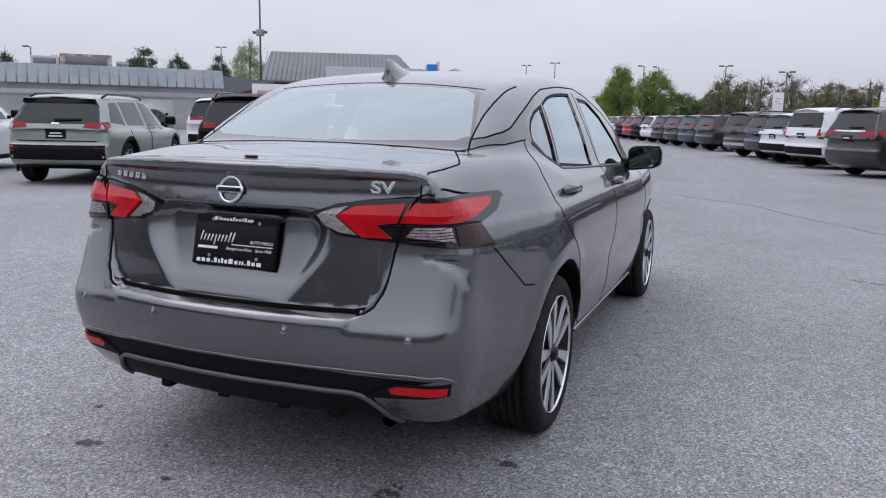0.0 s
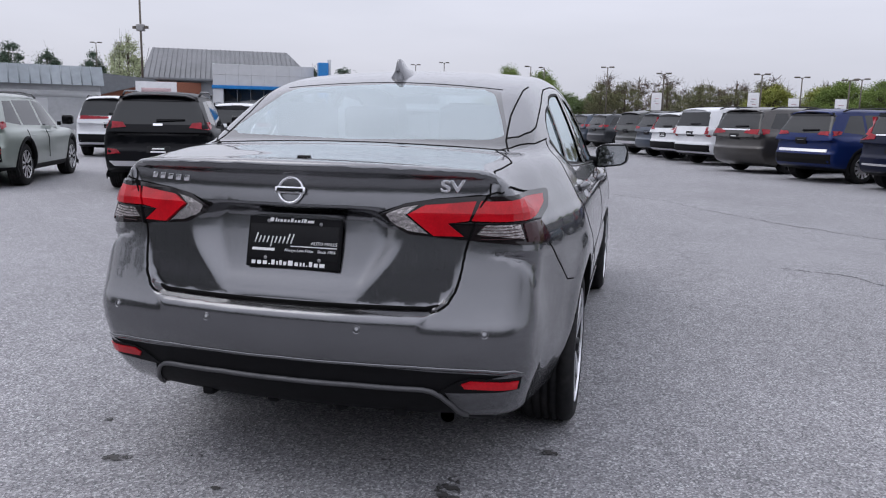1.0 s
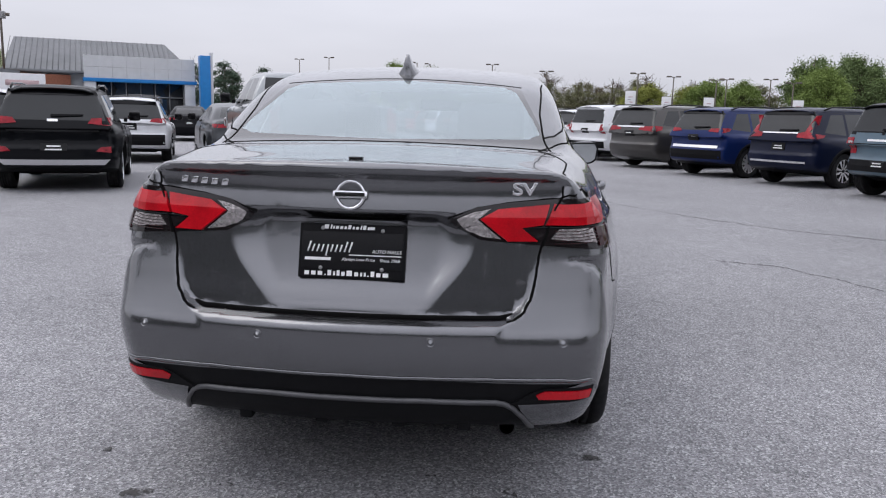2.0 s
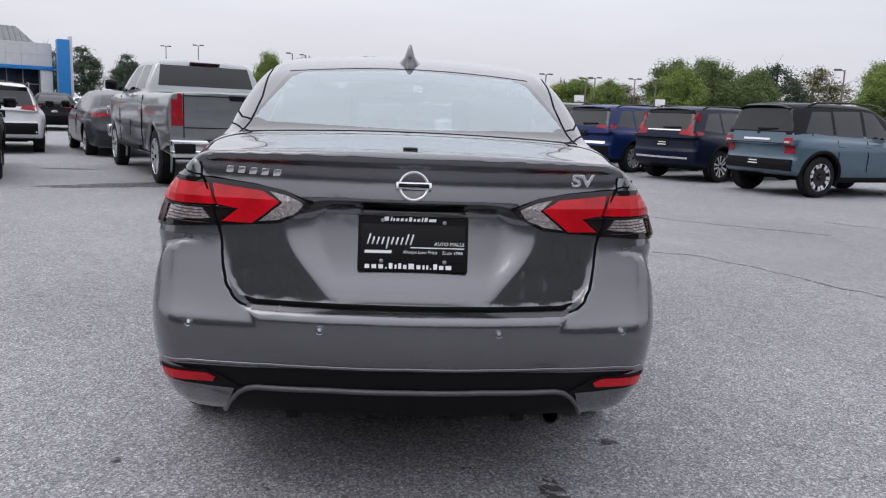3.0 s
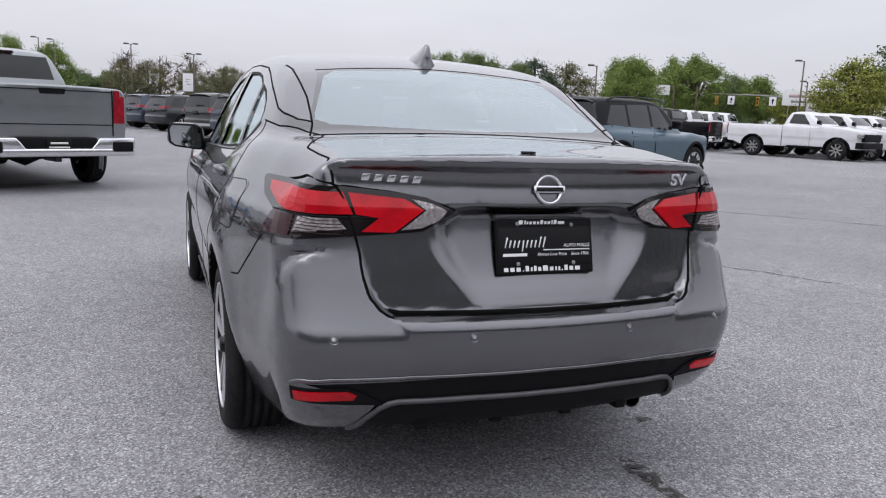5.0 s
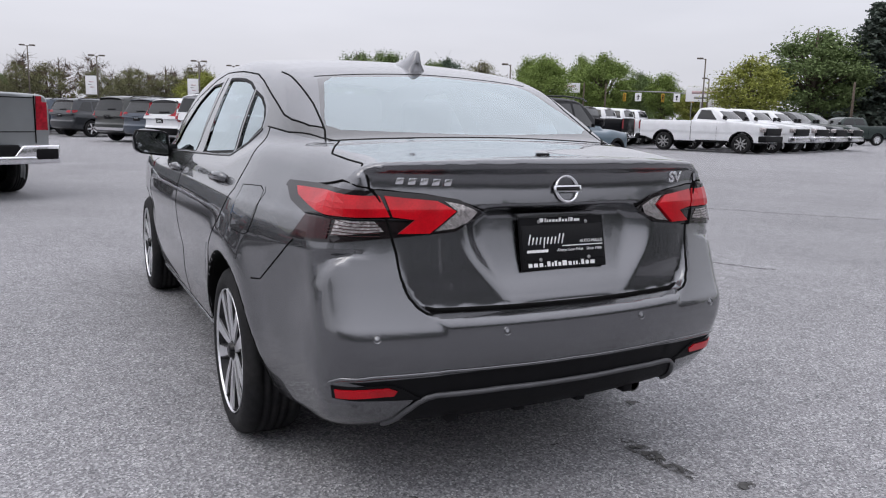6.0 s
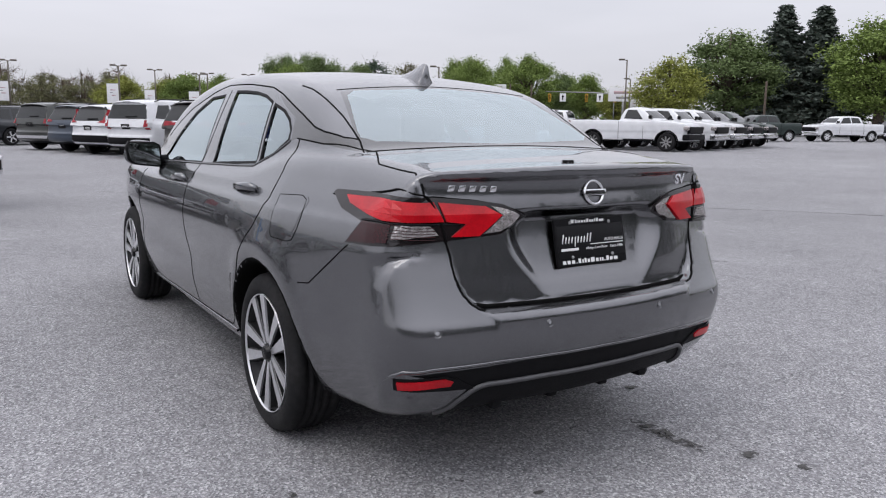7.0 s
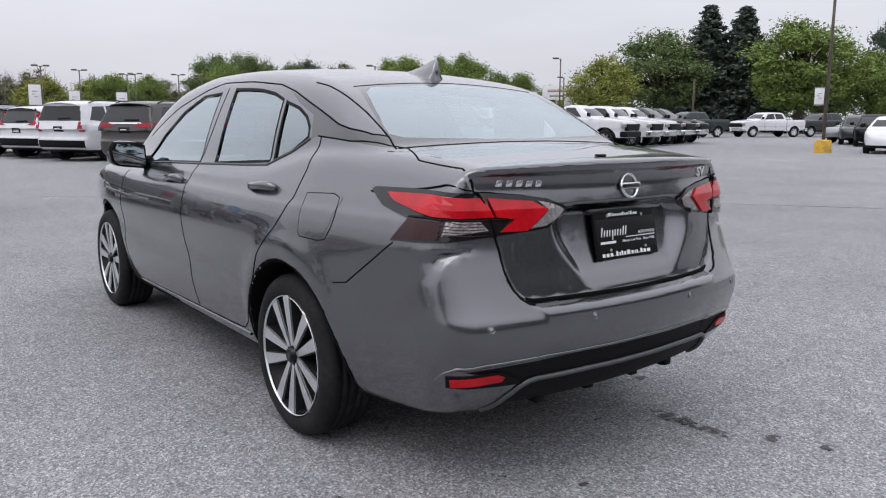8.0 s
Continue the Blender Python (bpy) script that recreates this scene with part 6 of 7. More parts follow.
def all_cars():
    row = 33
    # the row with the sage crossover
    vehicle("crossover", "pale grey-green crossover with black lower trim, parked nose away", "car", "trax", S_TRAX, P_SAGE, put(-9.45, 8.25, 115, S_TRAX), "split", arches=True, lamps=[BLADE(0.98, 0.44, 0.88, 0.06), plate_at(0.84), ("tailgate_line", [(-0.60, 0.72), (0.60, 0.72), (0.66, 0.735), (-0.66, 0.735)], SEAM, ""), ("rear_skirt", [(-0.80, 0.42), (0.80, 0.42), (0.84, 0.66), (-0.84, 0.66)], BLACK_PLASTIC, "black rear skirt"), ("reflector", [(0.58, 0.58), (0.78, 0.55), (0.80, 0.62), (0.62, 0.63)], SHADED_LENS, "red reflector"), strip_at(1.01, 0.06, 0.012, CHROME, "badge"), SHADE_AND_GLASS_BAND(1.51)])
    vehicle("crossover", "black compact crossover with a silver skid plate, parked nose away", "car", "blazer", S_BLAZER, P_BLACK, put(-6.50, 9.28, 115, S_BLAZER), "five", arches=True, lamps=[BLADE(1.03, 0.46, 0.86, 0.06), plate_at(0.66, 0.17, 0.05), ("skid_plate", [(-0.66, 0.40), (0.66, 0.40), (0.74, 0.48), (-0.74, 0.48)], ALLOY, "silver skid plate"), ("reflector", [(0.55, 0.60), (0.80, 0.58), (0.82, 0.67), (0.62, 0.66)], SHADED_LENS, "red reflector"), strip_at(1.04, 0.07, 0.018, CHROME, "badge"), strip_at(0.89, 0.6, 0.012, DARK_PLASTIC, "tailgate_line"), SHADE_AND_GLASS_BAND(1.57)])
    vehicle("suv", "large white SUV with a red light bar across its tail", "car", "atlas", S_ATLAS, P_WHITE, put(-13.3, 17.2, 115, S_ATLAS), "five", arches=True, lamps=[("tail_lamp", [(0.03, 1.04), (0.90, 1.02), (0.92, 1.12), (0.03, 1.10)], SHADED_LENS, "red light bar"), plate_at(0.86), ("rear_skirt", [(-0.86, 0.40), (0.86, 0.40), (0.88, 0.62), (-0.88, 0.62)], BLACK_PLASTIC, "black rear skirt"), strip_at(1.07, 0.05, 0.05, CHROME, "badge"), SHADE_AND_GLASS_BAND(1.68)])
    vehicle("crossover", "white compact crossover with black lower trim", "car", "trax", S_TRAX, P_WHITE, put(-8.65, 15.7, 113, S_TRAX), "five", [BLADE(0.98, 0.44, 0.88, 0.06), plate_at(0.84), ("rear_skirt", [(-0.80, 0.42), (0.80, 0.42), (0.84, 0.66), (-0.84, 0.66)], BLACK_PLASTIC, "black rear skirt"), SHADE_AND_GLASS_BAND(1.51)])
    vehicle("suv", "white SUV beside the grey-green crossover", "car", "rogue", S_ROGUE, P_WHITE, put(-12.7, 7.4, 115, S_ROGUE), "five", [BLADE(1.02, 0.44, 0.88, 0.06), plate_at(0.84), SHADE_AND_GLASS_BAND(1.61)])
    vehicle("sedan", "black sedan parked further down the aisle", "car", "sedan", S_SEDAN, P_BLACK, put(-13.1, 29.2, 113, S_SEDAN), "multi", [BLADE(0.90, 0.35, 0.80, 0.045), plate_at(0.75)], cladding=False, rails=False)
    vehicle("sedan", "dark grey sedan beside the pickup", "car", "sedan", S_SEDAN, P_CHARCOAL, put(-6.05, 16.0, 118, S_SEDAN), "multi", [BLADE(0.90, 0.35, 0.80, 0.045), plate_at(0.75)], cladding=False, rails=False)
    for i, (x, y, mat, words) in enumerate(((-21.5, 54, P_WHITE, "white"), (-26, 68, P_RED, "red"), (-22.3, 66, P_RED, "red"), (-19.5, 62, P_CHARCOAL, "dark grey"), (-31, 60, P_SILVER, "silver grey"), (-17, 57, P_RED, "red"), (-35, 45, P_WHITE, "white"), (-30, 42, P_SILVER, "silver grey"), (-38, 40, P_CHARCOAL, "charcoal"), (-26, 36, P_WHITE, "white"), (-43, 36, P_SILVER, "silver grey"))):
        sp, ky = ((S_SEDAN, "sedan"), (S_CRV, "crv"))[i % 2]
        vehicle("sedan" if i % 2 == 0 else "suv", words + (" sedan" if i % 2 == 0 else " SUV") + " parked far off near the showroom", "car", ky, sp, mat, put(x, y, 112, sp), "five", [BLADE(0.92, 0.42, 0.84, 0.05)], rails=False)
    # the row of SUVs
    vehicle("suv", "dark navy SUV with tall red tail lamps and bright window trim", "car", "crv", S_CRV, P_NAVY, put(6.45, 14.75, row, S_CRV), "split", arches=True, lamps=[("tail_lamp", [(0.42, 0.99), (0.88, 0.97), (0.90, 1.05), (0.66, 1.10), (0.74, 1.42), (0.64, 1.42), (0.56, 1.10), (0.42, 1.07)], SHADED_LENS, "hooked red tail lamp"), plate_at(0.80), strip_at(1.075, 0.42, 0.012, CHROME, "chrome_bar"), strip_at(0.50, 0.66, 0.02, CHROME, "chrome_bar"), SHADE_AND_GLASS_BAND(1.60)])
    vehicle("suv", "deep blue SUV with slim red tail lamps", "car", "rogue", S_ROGUE, P_BLUE, put(5.25, 17.0, row + 2, S_ROGUE), "six", arches=True, lamps=[BLADE(1.07, 0.40, 0.88, 0.05), plate_at(0.90, 0.15, 0.07), ("rear_skirt", [(-0.82, 0.42), (0.82, 0.42), (0.84, 0.62), (-0.84, 0.62)], BLACK_PLASTIC, "black rear skirt"), strip_at(0.70, 0.66, 0.03, ALLOY, "chrome_bar"), SHADE_AND_GLASS_BAND(1.61)])
    vehicle("minivan", "grey-brown minivan with red tail lamps joined by chrome", "car", "van", S_VAN, P_BROWN, put(4.25, 19.75, row + 2, S_VAN), "split", [BLADE(1.05, 0.34, 0.95, 0.07), plate_at(0.92), strip_at(1.10, 0.5, 0.018, CHROME, "chrome_bar"), SHADE_AND_GLASS_BAND(1.68)], cladding=False)
    vehicle("suv", "white boxy SUV with upright red tail lamps", "car", "pilot", S_PILOT, P_WHITE, put(3.35, 23.1, row, S_PILOT), "five", [TALL(0.70, 0.86, 0.84, 1.12), plate_at(0.92), ("rear_skirt", [(-0.86, 0.40), (0.86, 0.40), (0.90, 0.60), (-0.90, 0.60)], BLACK_PLASTIC, "black rear skirt")])
    vehicle("suv", "white SUV with tall red tail lamps", "car", "crv", S_CRV, P_WHITE, put(2.55, 25.3, row, S_CRV), "five", [("tail_lamp", [(0.44, 1.02), (0.88, 1.0), (0.90, 1.07), (0.72, 1.42), (0.64, 1.42), (0.64, 1.10)], SHADED_LENS, "tall red tail lamp"), plate_at(0.85), ("rear_skirt", [(-0.80, 0.40), (0.80, 0.40), (0.84, 0.62), (-0.84, 0.62)], BLACK_PLASTIC, "black rear skirt"), SHADE_AND_GLASS_BAND(1.60)])
    vehicle("suv", "slate blue compact SUV in the row", "car", "rogue", S_ROGUE, P_BLUEGREY, put(2.05, 27.3, row, S_ROGUE), "five", [BLADE(1.05, 0.45, 0.86, 0.05), plate_at(0.88), SHADE_AND_GLASS_BAND(1.61)])
    vehicle("suv", "dark olive-grey large SUV with bright window trim", "car", "large", S_LARGE, P_GREEN_GREY, put(1.35, 29.6, row, S_LARGE), "five", [TALL(0.70, 0.86, 0.86, 1.10), plate_at(0.90), ("skid_plate", [(-0.75, 0.42), (0.75, 0.42), (0.80, 0.52), (-0.80, 0.52)], ALLOY, "silver skid plate"), SHADE_AND_GLASS_BAND(1.68)])
    x, y = -0.2, 34.8
    for i, (mat, words, ky, sp) in enumerate(((P_CHARCOAL, "charcoal", "crv", S_CRV), (P_BLUEGREY, "slate blue", "rogue", S_ROGUE), (P_GREEN_GREY, "dark olive-grey", "crv", S_CRV), (P_CHARCOAL, "charcoal", "rogue", S_ROGUE), (P_WHITE, "white", "crv", S_CRV), (P_BLACK, "black", "rogue", S_ROGUE), (P_RED, "dark red", "crv", S_CRV), (P_NAVY, "navy", "rogue", S_ROGUE), (P_WHITE, "white", "crv", S_CRV), (P_SILVER, "silver grey", "rogue", S_ROGUE), (P_CHARCOAL, "charcoal", "crv", S_CRV), (P_WHITE, "white", "rogue", S_ROGUE))):
        vehicle("suv", words + " SUV parked further along the row", "car", ky, sp, mat, put(x, y, row - 2, sp), "five", [BLADE(1.04, 0.44, 0.86, 0.06), plate_at(0.88), SHADE_AND_GLASS_BAND(sp["H"])])
        x, y = x - 1.02, y + 2.9
    vehicle("boxy_suv", "blue-grey boxy SUV with black roof and rugged wheels", "car", "box", S_BOX, P_TEAL, put(7.22, 12.02, 20, S_BOX), "rugged", arches=True, lamps=[TALL(0.60, 0.78, 0.76, 1.04), ("lamp_window", [(0.63, 0.94), (0.74, 0.94), (0.74, 0.98), (0.63, 0.98)], CLEAR_LENS, "clear lamp window"), plate_at(0.60, 0.15, 0.06), strip_at(1.00, 0.30, 0.018), ("rear_skirt", [(-0.86, 0.38), (0.86, 0.38), (0.88, 0.66), (-0.88, 0.66)], BLACK_PLASTIC, "black rear bumper"), ("rear_panel", [(-0.60, 0.93), (0.60, 0.93), (0.60, 0.942), (-0.60, 0.942)], SEAM, "")], roof_mat=P_BLACK)
    # pickups
    def truck(label, mat, m, chrome=True, sp=S_TRUCK, ky="truck", style="six"):
        car, tree = vehicle("pickup_truck", label, "pickup", ky, sp, mat, m, style, [("tail_lamp", [(0.80, 0.89), (0.985, 0.89), (0.975, 1.33), (0.815, 1.33)], SHADED_LENS, "tall red tail lamp"), ("tailgate_gap", [(0.785, 0.72), (0.795, 0.72), (0.795, 1.35), (0.785, 1.35)], SEAM, ""), ("tailgate_line", [(-0.78, 0.86), (0.78, 0.86), (0.78, 0.872), (-0.78, 0.872)], SEAM, ""), ("tailgate_line", [(-0.78, 1.30), (0.78, 1.30), (0.78, 1.312), (-0.78, 1.312)], SEAM, ""), ("tailgate_handle", [(-0.15, 1.255), (0.15, 1.255), (0.17, 1.325), (-0.17, 1.325)], BLACK_PLASTIC, "black tailgate handle"), ("pressed_lettering", [(-0.60, 1.10), (0.60, 1.10), (0.60, 1.18), (-0.60, 1.18)], mat, "pressed lettering bar")], rails=False, arches=True if style == "steel" else "painted")
        cm = CHROME if chrome else BLACK_PLASTIC
        bump = part("rear_bumper", box(-0.99, 0.99, -0.17, 0.02, 0.46, 0.565, 0.03, 3), cm, car, "stepped rear bumper")
        for s in (-1, 1):
            wing = prism([(s * 0.40, 0.55), (s * 0.99, 0.55), (s * 0.995, 0.70), (s * 0.52, 0.70)], 0.18, "xz", -0.165)
            bmesh.ops.bevel(wing, geom=wing.edges[:], offset=0.018, segments=2, profile=0.6, affect="EDGES")
            part("bumper_end", wing, cm, bump)
            part("corner_step", box(min(s * 0.68, s * 0.97), max(s * 0.68, s * 0.97), -0.178, -0.12, 0.515, 0.655, 0.02, 2), BLACK_PLASTIC, bump, "black corner step")
        part("bumper_step", box(-0.50, 0.50, -0.12, 0.02, 0.55, 0.705, 0.02, 2), BLACK_PLASTIC, bump, "black centre step")
        part("plate", box(-0.155, 0.155, -0.135, -0.115, 0.56, 0.69, 0.005), PLATE_BLACK, bump, "dark dealer plate")
        part("lettering_bar", box(-0.13, 0.13, -0.139, -0.133, 0.572, 0.588), WHITE_INK, bump)
        part("lettering_bar", box(-0.11, 0.11, -0.139, -0.133, 0.62, 0.645), WHITE_INK, bump)
        part("hitch_loop", tube([(0.25, -0.05, 0.47), (0.25, -0.07, 0.40), (0.25, -0.03, 0.375), (0.25, 0.02, 0.40), (0.25, 0.02, 0.47)], 0.016, 6), DARK_ALLOY, car, "black tow hook")
        part("cargo_lamp", box(-0.24, 0.24, sp["cab"] + 0.14, sp["cab"] + 0.26, 1.825, 1.862, 0.012), MAROON_LENS, car, "high brake light over the cab window")
        part("hitch", box(-0.04, 0.04, -0.10, 0.3, 0.39, 0.46, 0.01), DARK_ALLOY, car)
        part("rear_axle", tube([(-0.85, sp["ar"], sp["wr"]), (-0.2, sp["ar"], sp["wr"]), (0.0, sp["ar"], sp["wr"]), (0.2, sp["ar"], sp["wr"]), (0.85, sp["ar"], sp["wr"])], [0.05, 0.06, 0.15, 0.06, 0.05], 12), DARK_ALLOY, car, "rear axle")
        part("exhaust_tip", tube([(0.55, 0.15, 0.50), (0.55, 0.9, 0.50)], 0.045, 10), DARK_ALLOY, car)
        part("chassis", box(-0.5, 0.5, 0.25, sp["L"] - 0.6, 0.46, 0.60, 0.03), SEAM, car, "black chassis frame")
        part("front_bumper", box(-0.98, 0.98, sp["L"] - 0.25, sp["L"] + 0.06, 0.50, 0.75, 0.05, 3), cm, car, "front bumper")
        for s in (-1, 1):
            x = s * (sp["W"] + 0.001)
            y = sp["cab"] + 0.01
            part("bed_gap", tube([(x - s * 0.02, y, 0.50), (x, y, 0.75), (x, y, 1.05), (x - s * 0.03, y, 1.30)], 0.010, 5), SEAM, car, "dark gap between cab and bed")
            y = sp["windows"][-1][1][0] + 0.06
            part("door_gap", tube([(x - s * 0.02, y, 0.52), (x, y, 0.75), (x, y, 1.05), (x - s * 0.035, y - 0.01, 1.30)], 0.006, 5), SEAM, car)
            part("rocker_trim", box(min(x, x - s * 0.08) , max(x, x - s * 0.08), sp["cab"] + 0.25, sp["af"] - 0.55, 0.44, 0.52, 0.015), BLACK_PLASTIC, car, "black rocker trim")
        part("grille", box(-0.80, 0.80, sp["L"] - 0.12, sp["L"] + 0.03, 0.78, 1.08, 0.04, 3), BLACK_PLASTIC, car, "black grille")
        for s in (-1, 1):
            part("headlamp", box(min(s * 0.66, s * 0.98), max(s * 0.66, s * 0.98), sp["L"] - 0.22, sp["L"] + 0.0, 0.92, 1.10, 0.03, 2), CLEAR_LENS, car, "clear headlamp")
        return car

    truck("mid-grey metallic crew-cab pickup with chrome bumper, parked nose away", P_SILVER, put(-2.72, 10.31, 117.5, S_TRUCK))
    truck("black crew-cab pickup parked tail towards the aisle", P_BLACK, put(22.9, 28.5, 122, S_TRUCK))
    hd = -70
    truck("white single-cab work pickup with steel wheels", P_WHITE, put(24.15, 25.33, hd, S_WORK), False, S_WORK, "work", "steel")
    for i in range(4):
        mat, words = ((P_WHITE, "white"), (P_WHITE, "white"), (P_CHARCOAL, "charcoal"), (P_FOREST, "dark green"))[i]
        truck(words + " pickup in the row beside the white work pickup", mat, put(26.73 + 2.585 * i, 26.25 + 0.94 * i, hd, S_TRUCK), True)
    for x, y, mat, words, hdg in ((25.2, 30.0, P_WHITE, "white", 122), (27.6, 31.4, P_WHITE, "white", 122), (29.9, 32.9, P_WHITE, "white", 122), (45.0, 33.0, P_WHITE, "white", 150), (50.5, 34.0, P_FOREST, "dark green", 160), (57.5, 31.8, P_WHITE, "white", 158), (62.8, 30.0, P_CHARCOAL, "charcoal", 158)):
        truck(words + " pickup parked far across the lot", mat, put(x, y, hdg, S_TRUCK), True)
    for x, y, mat, words, hdg, ky, sp in ((43.2, 19.5, P_CHARCOAL, "charcoal", 205, "crv", S_CRV), (40.6, 17.5, P_BLACK, "black", 205, "rogue", S_ROGUE), (32.2, 12.9, P_WHITE, "white", 200, "sedan", S_SEDAN), (46, 19.5, P_SILVER, "silver grey", 160, "crv", S_CRV)):
        vehicle("sedan" if ky == "sedan" else "suv", words + " car parked near the lamp post with the yellow base", "car", ky, sp, mat, put(x, y, hdg, sp), "multi", rails=False)


all_cars()


# ---- stains and cracks in the asphalt ----
def blot(name, x, y, rx, ry, turn, seed, mat, label, z=0.004):
    rnd = random.Random(seed)
    bm = bmesh.new()
    n = 26
    wob = [0.72 + 0.5 * rnd.random() for _ in range(n)]
    wob = [(wob[i - 1] + wob[i] * 2 + wob[(i + 1) % n]) / 4 for i in range(n)]
    c, s = math.cos(radians(turn)), math.sin(radians(turn))
    ring = []
    for i in range(n):
        a = 2 * math.pi * i / n
        u, v = rx * wob[i] * math.cos(a), ry * wob[i] * math.sin(a)
        ring.append(bm.verts.new((x + c * u - s * v, y + s * u + c * v, z)))
    mid = bm.verts.new((x, y, z + 0.001))
    for i in range(n):
        bm.faces.new((mid, ring[i], ring[(i + 1) % n]))
    return tagged(part(name, bm, mat), label, "stain")


def soft_stain(name, colour, edge):
    """A dark soaked patch: see-through between its blotches."""
    m = material(name, colour, 0.7, grain=(60, 0.4))
    nt = m.node_tree
    tc = nt.nodes.new("ShaderNodeTexCoord")
    n = nt.nodes.new("ShaderNodeTexNoise")
    n.inputs["Scale"].default_value, n.inputs["Detail"].default_value = 28.0, 6.0
    nt.links.new(tc.outputs["Object"], n.inputs["Vector"])
    r = nt.nodes.new("ShaderNodeMapRange")
    r.inputs[1].default_value, r.inputs[2].default_value = edge, edge + 0.16
    nt.links.new(n.outputs["Fac"], r.inputs[0])
    nt.links.new(r.outputs[0], nt.nodes["Principled BSDF"].inputs["Alpha"])
    return m


SOAKED = soft_stain("soaked_oil_stain", (0.05, 0.048, 0.046), 0.42)
for i, (x, y, rx, ry, turn) in enumerate(((-0.70, 0.16, 0.055, 0.03, 20), (0.77, 0.635, 0.045, 0.025, 0), (0.485, 0.24, 0.05, 0.11, 5), (0.49, 0.10, 0.03, 0.13, 8), (0.62, -0.12, 0.04, 0.03, 0), (0.70, -0.29, 0.03, 0.025, 0), (-0.44, 0.25, 0.022, 0.015, 0), (-0.96, 0.45, 0.02, 0.02, 0), (0.22, 0.41, 0.02, 0.012, 0), (-0.25, 0.05, 0.02, 0.012, 0), (-3.6, 9.6, 1.5, 0.35, 35), (-5.6, 11.8, 0.5, 0.12, 10))):
    blot("oil_stain", x, y, rx, ry, turn, 40 + i, SOAKED, "dark oil stain soaked into the asphalt")


def crack(points, seed, width=0.012):
    rnd = random.Random(seed)
    pts = []
    for (x0, y0), (x1, y1) in zip(points, points[1:]):
        n = max(2, int(math.hypot(x1 - x0, y1 - y0) / 0.12))
        pts += [(x0 + (x1 - x0) * i / n + rnd.uniform(-0.035, 0.035), y0 + (y1 - y0) * i / n + rnd.uniform(-0.035, 0.035)) for i in range(n)]
    bm = bmesh.new()
    last = None
    for i, (x, y) in enumerate(pts[:-1]):
        dx, dy = pts[i + 1][0] - x, pts[i + 1][1] - y
        l = math.hypot(dx, dy) or 1
        w = width * rnd.uniform(0.4, 1.3)
        row = [bm.verts.new((x - dy / l * w, y + dx / l * w, 0.004)), bm.verts.new((x, y, 0.001)), bm.verts.new((x + dy / l * w, y - dx / l * w, 0.004))]
        if last:
            for k in (0, 1):
                bm.faces.new((last[k], last[k + 1], row[k + 1], row[k]))
        last = row
    return tagged(part("crack", bm, soft_crack), "thin dark crack across the asphalt", "crack")


soft_crack = soft_stain("dark_crack", (0.05, 0.05, 0.052), 0.40)
crack([(0.2, 11.8), (1.5, 10.6), (2.1, 9.3), (2.9, 8.1), (3.7, 7.2), (5.2, 6.3)], 3, 0.014)
crack([(2.3, 5.0), (2.8, 4.75), (3.1, 4.2), (3.4, 3.5), (4.1, 2.4)], 4, 0.010)
crack([(5.6, 7.6), (7.0, 6.24), (8.4, 4.6), (9.6, 3.0)], 5, 0.016)


# ---- trees ----
def leaf_cloud(centres, radii, count, size, rnd, flat=1.0, shell=0.55):
    """Many small leaf cards round clump centres: vertices and faces."""
    c = np.repeat(np.array(centres), count, 0)
    r = np.repeat(np.array(radii), count)
    n = len(c)
    d = rnd.normal(size=(n, 3))
    d /= np.linalg.norm(d, axis=1)[:, None]
    far = r * (shell + (1 - shell) * rnd.random(n)) * rnd.uniform(0.75, 1.1, n)
    p = c + d * far[:, None] * np.array((1, 1, flat))
    u = rnd.normal(size=(n, 3))
    u /= np.linalg.norm(u, axis=1)[:, None]
    w = np.cross(u, d + 0.6 * rnd.normal(size=(n, 3)))
    w /= np.maximum(np.linalg.norm(w, axis=1), 1e-6)[:, None]
    s = size * rnd.uniform(0.6, 1.3, n)[:, None]
    verts = np.stack([p - u * s, p + u * s * 0.7 + w * s * 0.6, p + u * s * 0.7 - w * s * 0.6], 1).reshape(-1, 3)
    faces = np.arange(3 * n).reshape(-1, 3)
    return verts, faces


def leaf_object(name, verts, faces, mat, parent, label):
    me = bpy.data.meshes.new(name)
    me.from_pydata(verts.tolist(), [], faces.tolist())
    me.materials.append(mat)
    ob = new(name, me)
    ob.parent = parent
    return tagged(ob, label) if label else ob


def tree_model(seed, h, r, mat, label, kind="broad", dens=120, size=0.20, clumps=46):
    """A tree at the origin: trunk, limbs and crown."""
    rnd = np.random.RandomState(seed)
    t = thing("tree", label, "tree", "trees round the lot")
    trunk_h = h * (0.22 if kind == "broad" else 0.12)
    lean = rnd.uniform(-0.15, 0.15, 2)
    trunk = tube([(0, 0, -0.1), (lean[0] * 0.3, lean[1] * 0.3, trunk_h), (lean[0], lean[1], h * 0.55), (lean[0] * 1.3, lean[1] * 1.3, h * 0.93)], [0.035 * h, 0.026 * h, 0.016 * h, 0.004 * h], 9)
    part("trunk", trunk, BARK, t, "grey-brown trunk")
    centres, radii, limbs = [], [], []
    if kind == "spruce":
        tiers = 30
        for i in range(tiers):
            f = i / (tiers - 1)
            z = h * (0.10 + 0.87 * f)
            reach = r * (1 - f) ** 0.85 * rnd.uniform(0.62, 1.2) + 0.12
            m = max(3, int(8 * (1 - f)) + 3)
            a0 = rnd.uniform(0, 6)
            for k in range(m):
                a = a0 + 2 * math.pi * k / m + rnd.uniform(-0.2, 0.2)
                rr = reach * rnd.uniform(0.6, 1.2)
